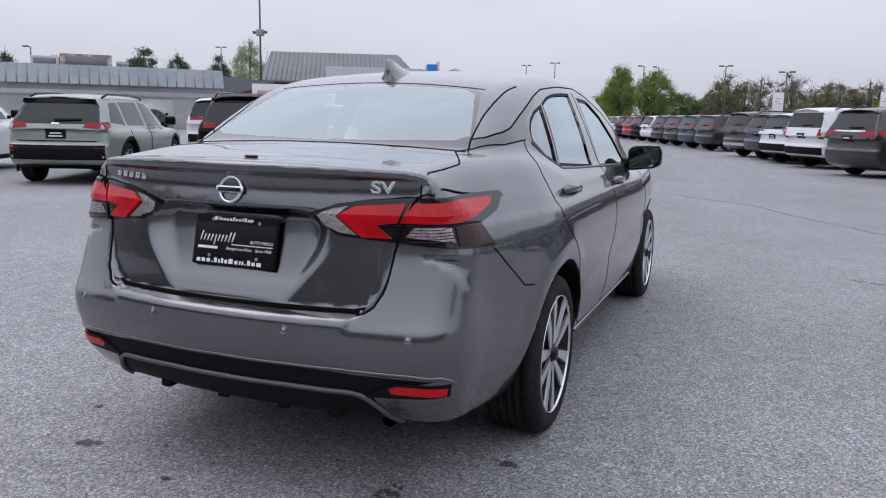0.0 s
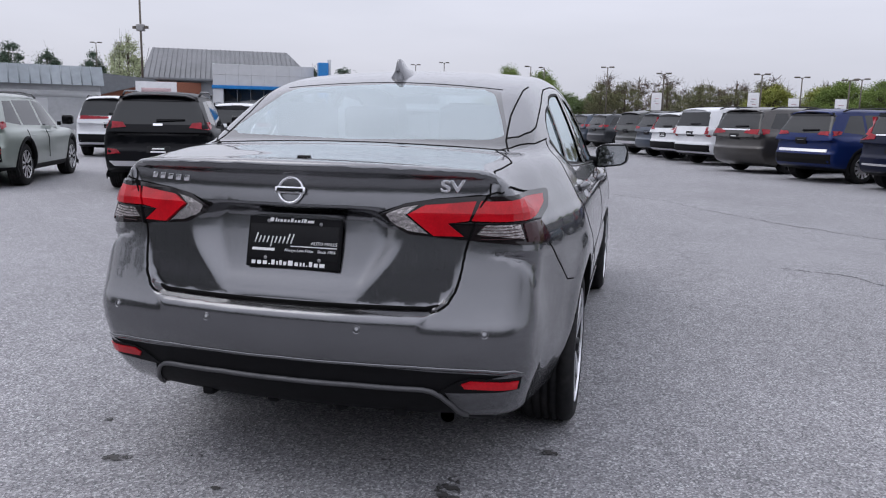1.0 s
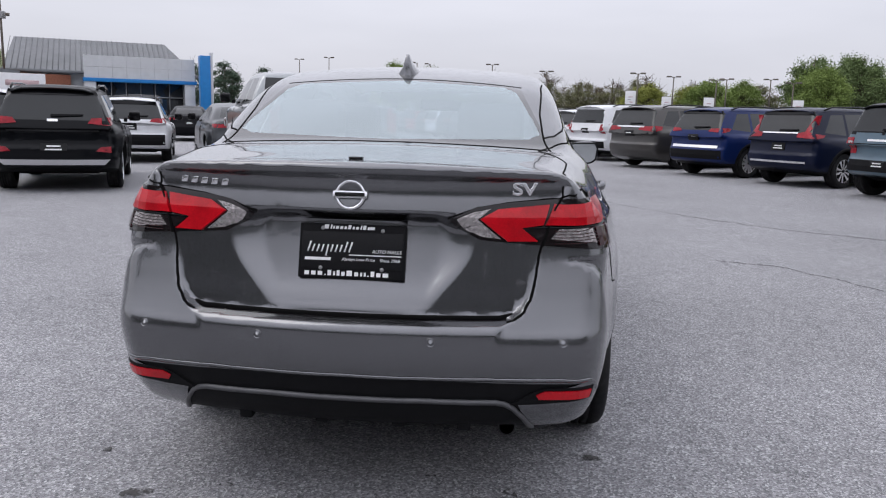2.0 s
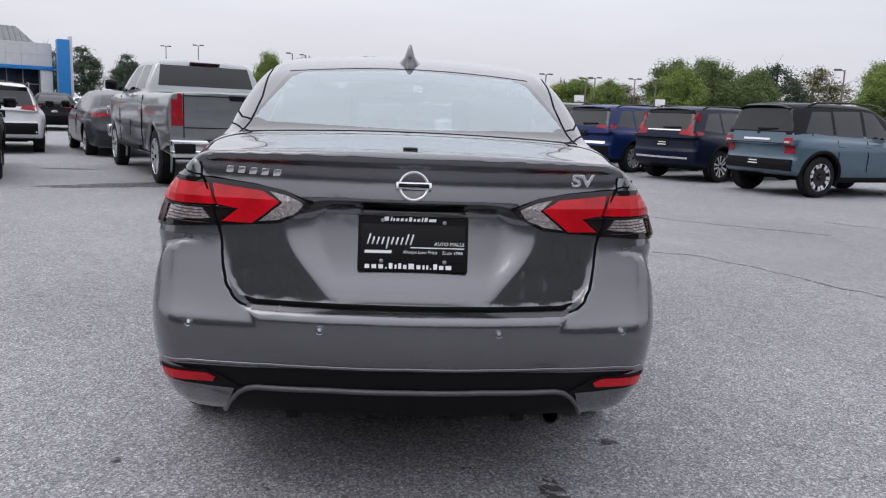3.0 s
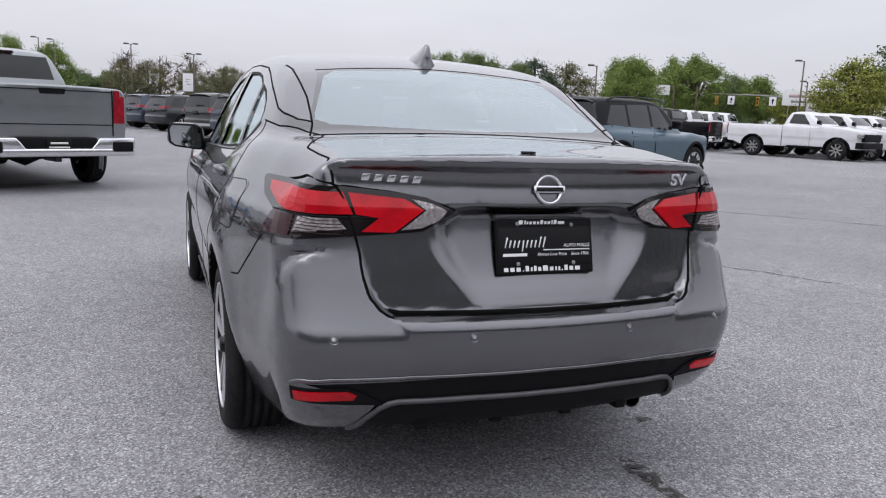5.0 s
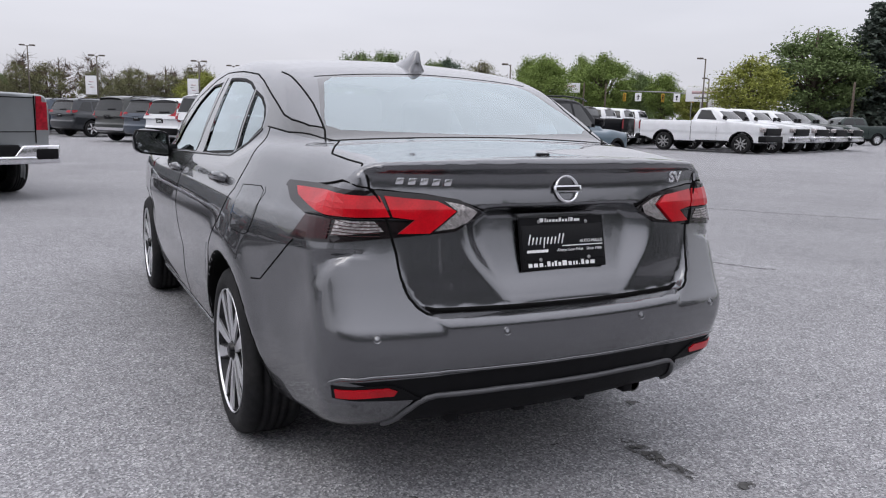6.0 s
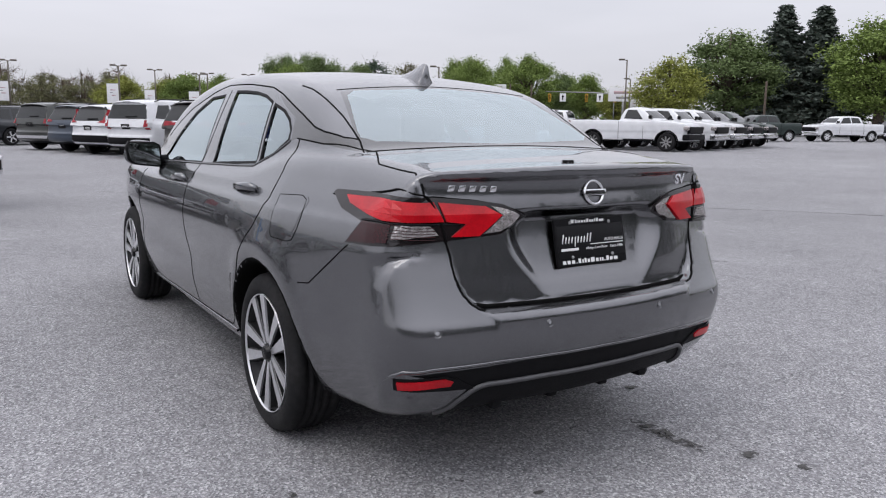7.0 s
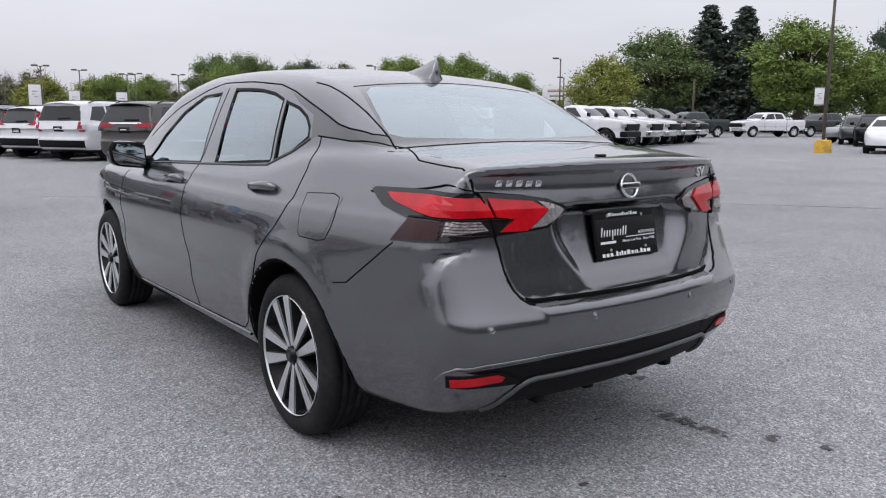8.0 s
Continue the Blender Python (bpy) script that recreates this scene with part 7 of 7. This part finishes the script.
                limbs.append([(0, 0, z), (math.cos(a) * rr * 0.6, math.sin(a) * rr * 0.6, z - 0.10 * rr), (math.cos(a) * rr, math.sin(a) * rr, z - 0.16 * rr)])
                for q in (0.35, 0.65, 0.92):
                    centres.append((math.cos(a) * rr * q, math.sin(a) * rr * q, z - 0.13 * rr * q - 0.05))
                    radii.append((0.30 + 0.22 * (1 - f)) * h / 11)
        dens_, size_, flat = 22, size * 0.75, 0.8
    else:
        zc, zr = h * (0.55 if kind != "bare" else 0.56), h * 0.45
        for i in range(clumps):
            while True:
                d = rnd.uniform(-1, 1, 3)
                if 0.25 < np.dot(d, d) < 1:
                    break
            d = d * (0.80 + 0.24 * rnd.random())
            narrow = 1.0 - 0.45 * max(0, d[2]) - 0.2 * max(0, -d[2])
            centres.append((d[0] * r * 0.86 * narrow + lean[0], d[1] * r * 0.86 * narrow + lean[1], zc + d[2] * zr * 0.88))
            radii.append(r * (rnd.uniform(0.20, 0.42) if kind != 'bare' else 0.3))
        dens_, size_, flat = dens, size, 0.8
        for c in centres[:: (1 if kind == "bare" else 2)]:
            z0 = trunk_h + (c[2] - trunk_h) * rnd.uniform(0.15, 0.5)
            limbs.append([(lean[0] * 0.4, lean[1] * 0.4, z0), (c[0] * 0.5, c[1] * 0.5, z0 + (c[2] - z0) * 0.62), c])
            if kind in ("bare", "thin"):
                for _ in range(16 if kind == 'bare' else 8):
                    e = np.array(c) + (rnd.normal(size=3) + np.array((0, 0, 0.7))) * r * 0.17
                    limbs.append([c, tuple((np.array(c) + e) / 2 + rnd.normal(size=3) * 0.06), tuple(e)])
    bm = bmesh.new()
    for l in limbs:
        k = 0.010 * h if kind not in ("bare", "thin") else 0.0026 * h
        tube(l, [k, k * 0.6, k * 0.25], 4, bm=bm)
    part("branchwork", bm, BARK, t, "forking limbs")
    v, f = leaf_cloud(centres, radii, dens_, size_, rnd, flat, 0.1)
    crown = leaf_object("crown", v, f, mat, t, "")
    crown["kind"] = "stuff"
    return t


MODELS = {
    "fresh": [tree_model(11 + i, 9.0, 3.4, LEAF_FRESH, "broad fresh green spring tree behind the lot", "broad", 210, 0.098, 130) for i in range(3)],
    "mid": [tree_model(21 + i, 9.0, 3.4, LEAF_MID, "mid-green leafy tree behind the lot", "broad", 210, 0.098, 130) for i in range(2)],
    "yellow": [tree_model(31 + i, 9.0, 3.6, LEAF_YELLOW, "yellow-green spring tree behind the lot", "broad", 150, 0.11, 120) for i in range(2)],
    "olive": [tree_model(41 + i, 9.0, 3.4, LEAF_OLIVE, "thin olive budding tree behind the lot", "thin", 120, 0.095, 90) for i in range(2)],
    "bare": [tree_model(51 + i, 9.0, 3.4, LEAF_RUSSET, "almost bare twiggy tree in bud", "bare", 12, 0.12, 46) for i in range(2)],
    "pale": [tree_model(81, 9.0, 3.4, LEAF_PALE, "pale blossoming tree behind the buildings", "thin", 110, 0.11, 90)],
    "pine": [tree_model(61 + i, 9.0, 3.0, NEEDLE_BLUE, "ragged grey-green pine behind the buildings", "thin", 190, 0.115, 64) for i in range(2)],
    "spruce": [tree_model(71 + i, 12.0, 2.7, NEEDLE, "tall dark spruce with drooping boughs", "spruce", 26, 0.24) for i in range(2)],
}
SIZES = {"spruce": (12.0, 2.7), "pine": (9.0, 3.0), "yellow": (9.0, 3.6)}
PLANTED = {k: 0 for k in MODELS}


def plant(kind, rows, k=1.45):
    """Sets trees of a kind at (x, y, height, radius) as seen from near the origin, pushed k times further out."""
    for x, y, h, r in rows:
        px, py, hh, rr = x * k, (y + 2) * k - 2, 1.2 + (h - 1.2) * k, r * k
        base_h, base_r = SIZES.get(kind, (9.0, 3.4))
        i = PLANTED[kind]
        models = MODELS[kind]
        sx, sz = rr / base_r, hh / (base_h * 0.95)
        m = Matrix.Translation((px, py, 0)) @ Matrix.Rotation(i * 2.4, 4, "Z")
        if i < len(models):
            t = models[i]
            t.matrix_world = m
        else:
            t = copy_thing(models[i % len(models)], m)
        t.scale = (sx, sx, sz)
        PLANTED[kind] = i + 1


plant("fresh", [(52.6, 27.7, 8.5, 4.9), (58.1, 25.4, 6.1, 3.1), (64.2, 98.5, 10.5, 3.2), (64.6, 85.9, 10.1, 3.0), (77.5, 88.2, 7.8, 3.6), (43.9, 64.5, 7.5, 3.3), (47.3, 59.5, 7.7, 3.8), (53.0, 57.3, 5.9, 2.5), (24.4, 63.5, 6.0, 2.5), (21.3, 75.1, 5.4, 2.6), (38.5, 56.3, 6.6, 2.7), (25.8, 68.6, 6.3, 2.7), (-9.2, 77.4, 6.3, 2.7), (-11.5, 72.2, 6.2, 2.0), (19.5, 80.6, 5.7, 3.1), (33.0, 75.8, 6.9, 2.9)])
plant("mid", [(50.4, 38.4, 8.5, 4.8), (35.0, 86.1, 8.7, 3.0), (40.1, 83.9, 7.8, 3.3), (54.4, 62.8, 6.4, 2.4), (28.7, 67.2, 7.2, 2.9), (32.1, 65.7, 6.3, 2.6), (-29.4, 88.4, 5.8, 2.2), (-9.4, 107.8, 5.1, 3.6), (26.3, 71.0, 7.4, 3.2), (-5.8, 107.9, 5.1, 2.6), (57.5, 33.0, 6.0, 3.4), (63.0, 31.0, 6.5, 3.2), (70.0, 24.0, 6.0, 3.6)])
plant("yellow", [(53.8, 53.8, 4.6, 2.2), (41.7, 36.4, 6.0, 3.0), (19.4, 86.0, 5.4, 3.6), (-14.9, 86.6, 4.9, 3.2), (13.5, 82.0, 5.3, 3.2), (60.0, 60.0, 5.0, 3.0)])
plant("pale", [(-51.7, 70.7, 9.2, 2.9)])
plant("olive", [(48.0, 85.4, 8.3, 4.8), (8.5, 92.6, 5.7, 3.5), (-0.8, 83.1, 5.5, 2.4), (7.0, 88.0, 5.6, 2.5), (14.1, 92.3, 6.2, 2.8), (3.4, 83.0, 5.2, 2.2), (10.7, 87.5, 5.1, 3.0), (-3.5, 83.1, 5.5, 2.2), (24.0, 79.7, 5.2, 3.4)])
plant("bare", [(14.9, 91.9, 6.3, 3.1), (0.4, 97.9, 6.9, 3.1), (3.8, 93.1, 6.6, 3.0), (10.7, 89.7, 6.1, 2.8), (-2.9, 93.1, 6.6, 3.1), (20.5, 92.0, 6.2, 3.0)])
plant("pine", [(66.9, 27.9, 9.9, 3.2), (-63.6, 67.3, 8.1, 2.8), (-60.9, 69.8, 7.8, 2.3), (-60.5, 76.6, 8.0, 2.3), (-84.6, 66.6, 8.2, 2.8), (-33.6, 86.5, 6.8, 2.9), (-37.5, 86.0, 6.9, 3.0), (-28.1, 83.5, 6.1, 2.2), (42.0, 82.6, 8.3, 3.8), (-80.0, 70.0, 7.6, 2.6)])
plant("spruce", [(54.2, 36.5, 10.0, 4.0), (55.6, 34.2, 9.8, 4.2)])


def woods(name, a0, a1, rad, tall, mat, label, seed, count, size):
    """A far belt of scrub and woodland along an arc round the lot."""
    rnd = np.random.RandomState(seed)
    n = int((a1 - a0) / 1.1)
    cs, rs = [], []
    for i in range(n):
        a = radians(a0 + (a1 - a0) * (i + rnd.random()) / n)
        d = rad * rnd.uniform(0.96, 1.08)
        hgt = tall * rnd.uniform(0.5, 1.0)
        for z in np.arange(0.5, hgt, 1.3):
            cs.append((d * math.cos(a) + rnd.normal() * 0.8, d * math.sin(a) + rnd.normal() * 0.8, z))
            rs.append(1.5 * rnd.uniform(0.7, 1.2))
    v, f = leaf_cloud(cs, rs, count, size, rnd, 0.9, 0.3)
    ob = leaf_object(name, v, f, mat, None, "")
    return tagged(ob, label, "woods", kind="stuff")


woods("far_woods", 24, 76, 148, 5.0, LEAF_MID, "belt of green woodland beyond the lot", 5, 40, 0.42)
woods("far_woods", 76, 112, 140, 4.6, LEAF_OLIVE, "belt of olive budding scrub beyond the lot", 6, 40, 0.40)
woods("far_woods", 80, 100, 132, 2.6, LEAF_RUSSET, "low russet shrubs beyond the lot", 7, 34, 0.36)
woods("far_woods", 112, 150, 165, 5.0, LEAF_MID, "belt of green woodland behind the showroom", 8, 36, 0.42)
# out of view: added so the sedan's flank reflects woodland at the horizon
woods("far_woods", 150, 205, 110, 5.0, LEAF_MID, "unseen belt of low woodland added for reflections", 9, 30, 0.46)
# out of view: height follows the tree line mirrored in the sedan's tail
woods("far_woods", 196, 342, 50, 15.5, LEAF_GREY, "belt of tall woodland on the near edge of the lot", 10, 34, 0.66)
# mostly out of view: added to close the ring for reflections
woods("far_woods", 330, 384, 105, 6.0, LEAF_MID, "belt of woodland added for reflections, mostly out of view", 12, 30, 0.46)


# ---- lamp posts and banners ----
def lamp_post(x, y, h, heads=2, turn=0.0, label="tall dark steel lamp post with flat lamp heads", banner=None, yellow=False):
    t = thing("lamp_post", label, "lamp post", "lamp posts", pose(x, y, 0, 0, 0, turn))
    w = 0.085 if h < 12 else 0.11
    z0 = 0.0
    if yellow:
        base = revolve([(0.0, 0.33), (0.44, 0.31), (0.50, 0.27), (0.52, 0.0)], 28, "z")
        part("base", base, CONCRETE_YELLOW, t, "worn yellow concrete base")
        z0 = 0.48
        w = 0.065
    else:
        part("base", revolve([(0.0, 0.26), (0.34, 0.26), (0.40, 0.22), (0.40, 0.0)], 16, "z"), GREY_WALL, t, "concrete foot")
        z0 = 0.35
    part("pole", tube([(0, 0, z0), (0, 0, h)], [w, w * 0.7], 10), STEEL, t, "square dark pole")
    for i in range(heads):
        s = (-1, 1)[i % 2]
        arm = part("arm", tube([(0, 0, h - 0.15), (s * 0.15, 0, h - 0.02), (s * 0.28, 0, h)], 0.035, 6), STEEL, t)
        part("lamp_head", box(min(s * 0.22, s * 0.78), max(s * 0.22, s * 0.78), -0.18, 0.18, h - 0.05, h + 0.10, 0.04, 2), STEEL, t, "flat lamp head")
    if banner:
        z, bw, bh, side = banner
        b = part("banner", box(side * 0.10 if side > 0 else -0.10 - bw, 0.10 + bw if side > 0 else -0.10, -0.02, 0.02, z - bh, z, 0.006), SIGN_WHITE, t, "white banner with faded print")
        for k, (fx, fz, fw, fh) in enumerate(((0.3, 0.30, 0.45, 0.05), (0.25, 0.45, 0.3, 0.04), (0.4, 0.58, 0.35, 0.05))):
            x0 = (0.10 if side > 0 else -0.10 - bw) + fx * bw
            part("print_bar", box(x0, x0 + fw * bw, -0.026, 0.026, z - (fz + fh) * bh, z - fz * bh), SIGN_RED if k != 1 else GALV, b)
        for zz in (z + 0.03, z - bh - 0.03):
            part("bracket", tube([(0, 0, zz), (side * (bw + 0.12), 0, zz)], 0.02, 6), GALV, t)
    return t


def far_post(x, y, h, k=1.75, **kw):
    return lamp_post(x * k, (y + 2) * k - 2, 1.2 + (h - 1.2) * k, **kw)


for x, y, h, n, tr in ((-40.8, 33.3, 5.0, 1, 20), (-42.0, 53.0, 6.7, 2, 20), (-20.2, 69.9, 6.2, 2, 10), (-16.4, 65.8, 6.1, 2, 10), (-6.8, 59.6, 5.3, 1, 0), (-1.7, 53.1, 4.9, 2, -10), (-27.4, 53.2, 5.9, 2, 20), (-27.8, 57.5, 6.0, 2, 20), (-7.3, 55.5, 5.1, 1, 0), (16.3, 50.5, 4.1, 2, -20), (20.2, 32.3, 3.9, 1, -30), (30.9, 29.8, 4.65, 1, -40), (35.2, 32.2, 4.1, 1, -40), (34.4, 58.4, 5.2, 1, -30), (13.7, 51.1, 4.1, 2, -20), (43.2, 38.8, 4.5, 1, -40)):
    far_post(x, y, h, heads=n, turn=tr)
for x, y, h, zb, s in ((1.9, 48.1, 4.2, 3.05, -1), (7.1, 45.0, 4.0, 3.0, -1), (12.0, 46.7, 3.8, 2.75, -1), (16.4, 46.5, 3.7, 2.7, 1), (10.0, 49.5, 4.1, 2.85, -1), (35.0, 33.5, 3.9, 2.75, 1)):
    k = 1.75
    far_post(x, y, h, heads=2 if x < 20 else 1, turn=-10, label="dark steel lamp post carrying a white banner", banner=(1.2 + (zb - 1.2) * k, 1.05, 1.85, s))
lamp_post(28.4, 13.9, 9.5, 2, -60, "lamp post on a worn yellow concrete base with a white sign", (2.50, 0.34, 0.62, -1), True)
mast = far_post(-33.4, 46.9, 11.8, 1.3, heads=0, label="very tall thin communication mast with a cabinet")
part("mast_cabinet", box(-0.34, 0.34, -0.22, 0.22, 8.55, 9.15, 0.04), GALV, mast, "grey equipment cabinet")
for s in (-1, 1):
    part("floodlight", box(s * 0.62 - 0.16, s * 0.62 + 0.16, -0.14, 0.10, 8.75, 9.0, 0.04), STEEL, mast, "dark floodlight")

for x, y, h in ((47.1, 32.8, 4.2), (47.0, 62.3, 5.0), (48.7, 61.0, 4.9), (52.5, 45.0, 4.6)):
    t = thing("utility_pole", "plain weathered wooden utility pole", "pole", "utility poles", pose(x * 1.3, (y + 2) * 1.3 - 2, 0))
    part("pole", tube([(0, 0, -0.1), (0.03, 0, 1.2 + (h - 1.2) * 1.3)], [0.13, 0.09], 8), BARK, t)


def board(x, y, z0, z1, w, turn, label):
    t = thing("sign_board", label, "sign", "", pose(x, y, 0, 0, 0, turn))
    for s in (-1, 1):
        part("post", tube([(s * w * 0.35, 0.06, -0.05), (s * w * 0.35, 0.06, z1 - 0.1)], 0.05, 6), GALV, t)
    part("panel", box(-w / 2, w / 2, -0.04, 0.04, z0, z1, 0.01), SIGN_WHITE, t, "white sign panel")
    part("print_bar", box(-w * 0.36, w * 0.36, -0.05, -0.038, z0 + 0.55 * (z1 - z0), z0 + 0.75 * (z1 - z0)), SIGN_RED, t)
    part("print_bar", box(-w * 0.30, w * 0.30, -0.05, -0.038, z0 + 0.2 * (z1 - z0), z0 + 0.35 * (z1 - z0)), GALV, t)
    return t


board(-24.4 * 1.25, 37.2 * 1.25 - 2, 1.6, 3.3, 2.6, 35, "white free-standing dealer sign board on two posts")
board(62.0, 88.0, 5.0, 6.3, 5.2, -35, "white roadside sign board behind the trees")
board(74.0, 73.0, 4.0, 5.8, 5.0, -40, "white roadside sign board beside the junction")


def traffic_signals():
    t = thing("traffic_signal", "traffic signals and lane signs on a mast arm", "traffic light", "", pose(71.0, 80.0, 0, 0, 0, -42))
    part("mast", tube([(6.5, 0, 0), (6.5, 0, 5.2)], [0.16, 0.11], 10), GALV, t)
    part("mast_arm", tube([(6.5, 0, 5.0), (2, 0, 5.25), (-4.0, 0, 5.35)], [0.10, 0.08, 0.05], 8), GALV, t)
    for x in (-3.4, 1.6, 5.4):
        hd = part("signal_head", box(x - 0.2, x + 0.2, -0.2, 0.15, 3.95, 5.05, 0.04), SIGNAL, t, "yellow signal head")
        for z in (4.2, 4.5, 4.8):
            part("signal_lens", revolve([(0.0, 0.0), (0.0, 0.13), (0.12, 0.14)], 14, "z"), DARK_PLASTIC, hd).matrix_local = Matrix.Translation((x, -0.2, z)) @ Matrix.Rotation(radians(90), 4, "X")
    for x in (-1.6, 3.4):
        sg = part("lane_sign", box(x - 0.42, x + 0.42, -0.16, -0.12, 4.0, 5.1, 0.01), SIGN_WHITE, t, "white lane sign with a black arrow")
        part("arrow", prism([(x - 0.06, 4.2), (x + 0.06, 4.2), (x + 0.06, 4.6), (x + 0.2, 4.6), (x, 4.9), (x - 0.2, 4.6), (x - 0.06, 4.6)], 0.01, "xz", -0.175), GLOSS_BLACK, sg, smooth=False)


traffic_signals()


# ---- buildings ----
def showroom():
    b = thing("showroom_building", "grey showroom with seamed metal roof and blue-banded pale front", "building", "", Matrix.Translation((-46.6, 68.6, 0)) @ Matrix.Rotation(radians(29.5), 4, "Z"))
    part("wall", box(-0.2, 13.6, -7.0, 7.0, 0, 4.6), GREY_WALL, b, "grey block wall", smooth=False)
    # roof: two slopes with a hipped end
    bm = bmesh.new()
    v = [bm.verts.new(p) for p in ((-0.9, -7.6, 4.45), (15.2, -7.6, 4.45), (12.9, 0, 7.75), (-0.4, 0, 7.75), (-0.9, 7.6, 4.45), (15.2, 7.6, 4.45))]
    for f in ((0, 1, 2, 3), (3, 2, 5, 4), (1, 5, 2), (0, 3, 4), (0, 4, 5, 1)):
        bm.faces.new([v[i] for i in f])
    bmesh.ops.recalc_face_normals(bm, faces=bm.faces)
    roof = part("roof", bm, ROOF_METAL, b, "grey standing-seam metal roof", smooth=False)
    for i in range(34):
        x = -0.7 + i * 0.46
        top = min(1.0, max(0.0, (15.2 - x) / 2.3)) if x > 12.9 else 1.0
        z1 = 4.45 + 3.3 * top
        y1 = -7.6 * (1 - top)
        part("roof_seam", tube([(x, -7.62, 4.49), (x, y1, z1 + 0.03)], 0.03, 4), ROOF_METAL, roof)
    part("fascia", box(-0.95, 15.25, -7.75, -7.60, 4.25, 4.50), DARK_WALL, b)
    # pale panel front
    fr = part("front_panel", box(5.5, 14.6, -10.4, -6.9, 3.85, 5.75, 0.02), WHITE_PANEL, b, "pale grey panel parapet", smooth=False)
    for i in range(1, 8):
        part("panel_joint", box(5.5 + i * 1.14 - 0.01, 5.5 + i * 1.14 + 0.01, -10.415, -10.40, 3.9, 5.7), GREY_WALL, fr)
    part("panel_joint", box(5.5, 14.6, -10.415, -10.40, 4.79, 4.81), GREY_WALL, fr)
    part("blue_band", box(5.4, 14.75, -10.55, -6.9, 3.55, 3.85, 0.02), BLUE_PANEL, b, "blue band")
    for x in (5.5, 13.7):
        part("pier", box(x, x + 0.9, -10.4, -9.5, 0, 3.55, 0.01), WHITE_PANEL, b, "pale panel pier")
    part("shopfront", box(6.4, 13.7, -9.75, -9.65, 0.0, 3.55), SHOP_GLASS, b, "dark shopfront glass")
    for i in range(7):
        part("mullion", box(6.4 + i * 1.2, 6.47 + i * 1.2, -9.85, -9.70, 0, 3.55), GALV, b)
    part("transom", box(6.4, 13.7, -9.85, -9.70, 2.3, 2.4), GALV, b)
    part("lit_interior", box(7.0, 9.6, -9.64, -9.6, 2.0, 3.2), BRICK, b, "warm brown entrance wall")
    part("blue_tower", box(14.9, 15.8, -11.8, -10.6, 0, 6.1, 0.02), BLUE_PANEL, b, "blue entrance tower")
    part("tower_edge", box(15.82, 16.05, -11.6, -10.7, 0, 6.4, 0.02), WHITE_PANEL, b)


def long_shop():
    b = thing("service_building", "long low grey service building with a ribbed metal mansard", "building", "", Matrix.Translation((-68.3, 13.3, 0)) @ Matrix.Rotation(radians(45.7), 4, "Z") @ Matrix.Diagonal((1, 1, 0.88, 1)))
    part("wall", box(0, 46, 0, 14, 0, 3.7), GREY_WALL, b, "pale grey wall", smooth=False)
    part("wall_band", box(0, 46, 0.0 - 0.02, 0.3, 2.5, 3.0), WHITE_PANEL, b, "pale band")
    bm = prism([(-0.45, 3.45), (0.25, 4.95), (0.6, 4.95), (0.6, 3.45)], 46.4, "yz", -0.2)
    mans = part("mansard", bm, MANSARD, b, "ribbed grey metal mansard", smooth=False)
    for i in range(72):
        x = 0.0 + i * 0.64
        part("rib", tube([(x, -0.47, 3.46), (x, 0.23, 4.97)], 0.035, 4), MANSARD, mans)
    for i in range(7):
        x = 3 + i * 6.0
        d = part("bay_door", box(x, x + 3.6, 0.0 - 0.03, 0.1, 0, 2.4), WHITE_PANEL, b, "pale service bay door")
    for i, (x, y, w, h, mat) in enumerate(((38.1, 5, 1.9, 1.0, WHITE_PANEL), (40.9, 5, 3.6, 1.25, RTU), (43.4, 5.5, 0.8, 0.8, RTU))):
        u = part("roof_unit", box(x - w / 2 - 4, x + w / 2 - 4, y, y + 2.0, 4.4, 4.9 + h, 0.05), mat, b, "weathered rooftop unit", smooth=False)
        part("unit_grille", box(x - w * 0.4 - 4, x + w * 0.4 - 4, y - 0.03, y + 0.02, 5.0, 4.7 + h), DARK_WALL, u)
    # link block between the two buildings
    l = thing("link_building", "brown brick link block with a dark sloping roof", "building", "", Matrix.Translation((-46.0, 58.5, 0)) @ Matrix.Rotation(radians(40), 4, "Z"))
    part("wall", box(0, 9.0, 0, 6, 0, 4.1), BRICK, l, "brown brick wall", smooth=False)
    part("roof", prism([(-0.3, 2.6), (5.0, 4.0), (5.0, 4.25), (-0.3, 4.7)], 0.25, "xz", -0.4), DARK_WALL, l, smooth=False)


showroom()
long_shop()
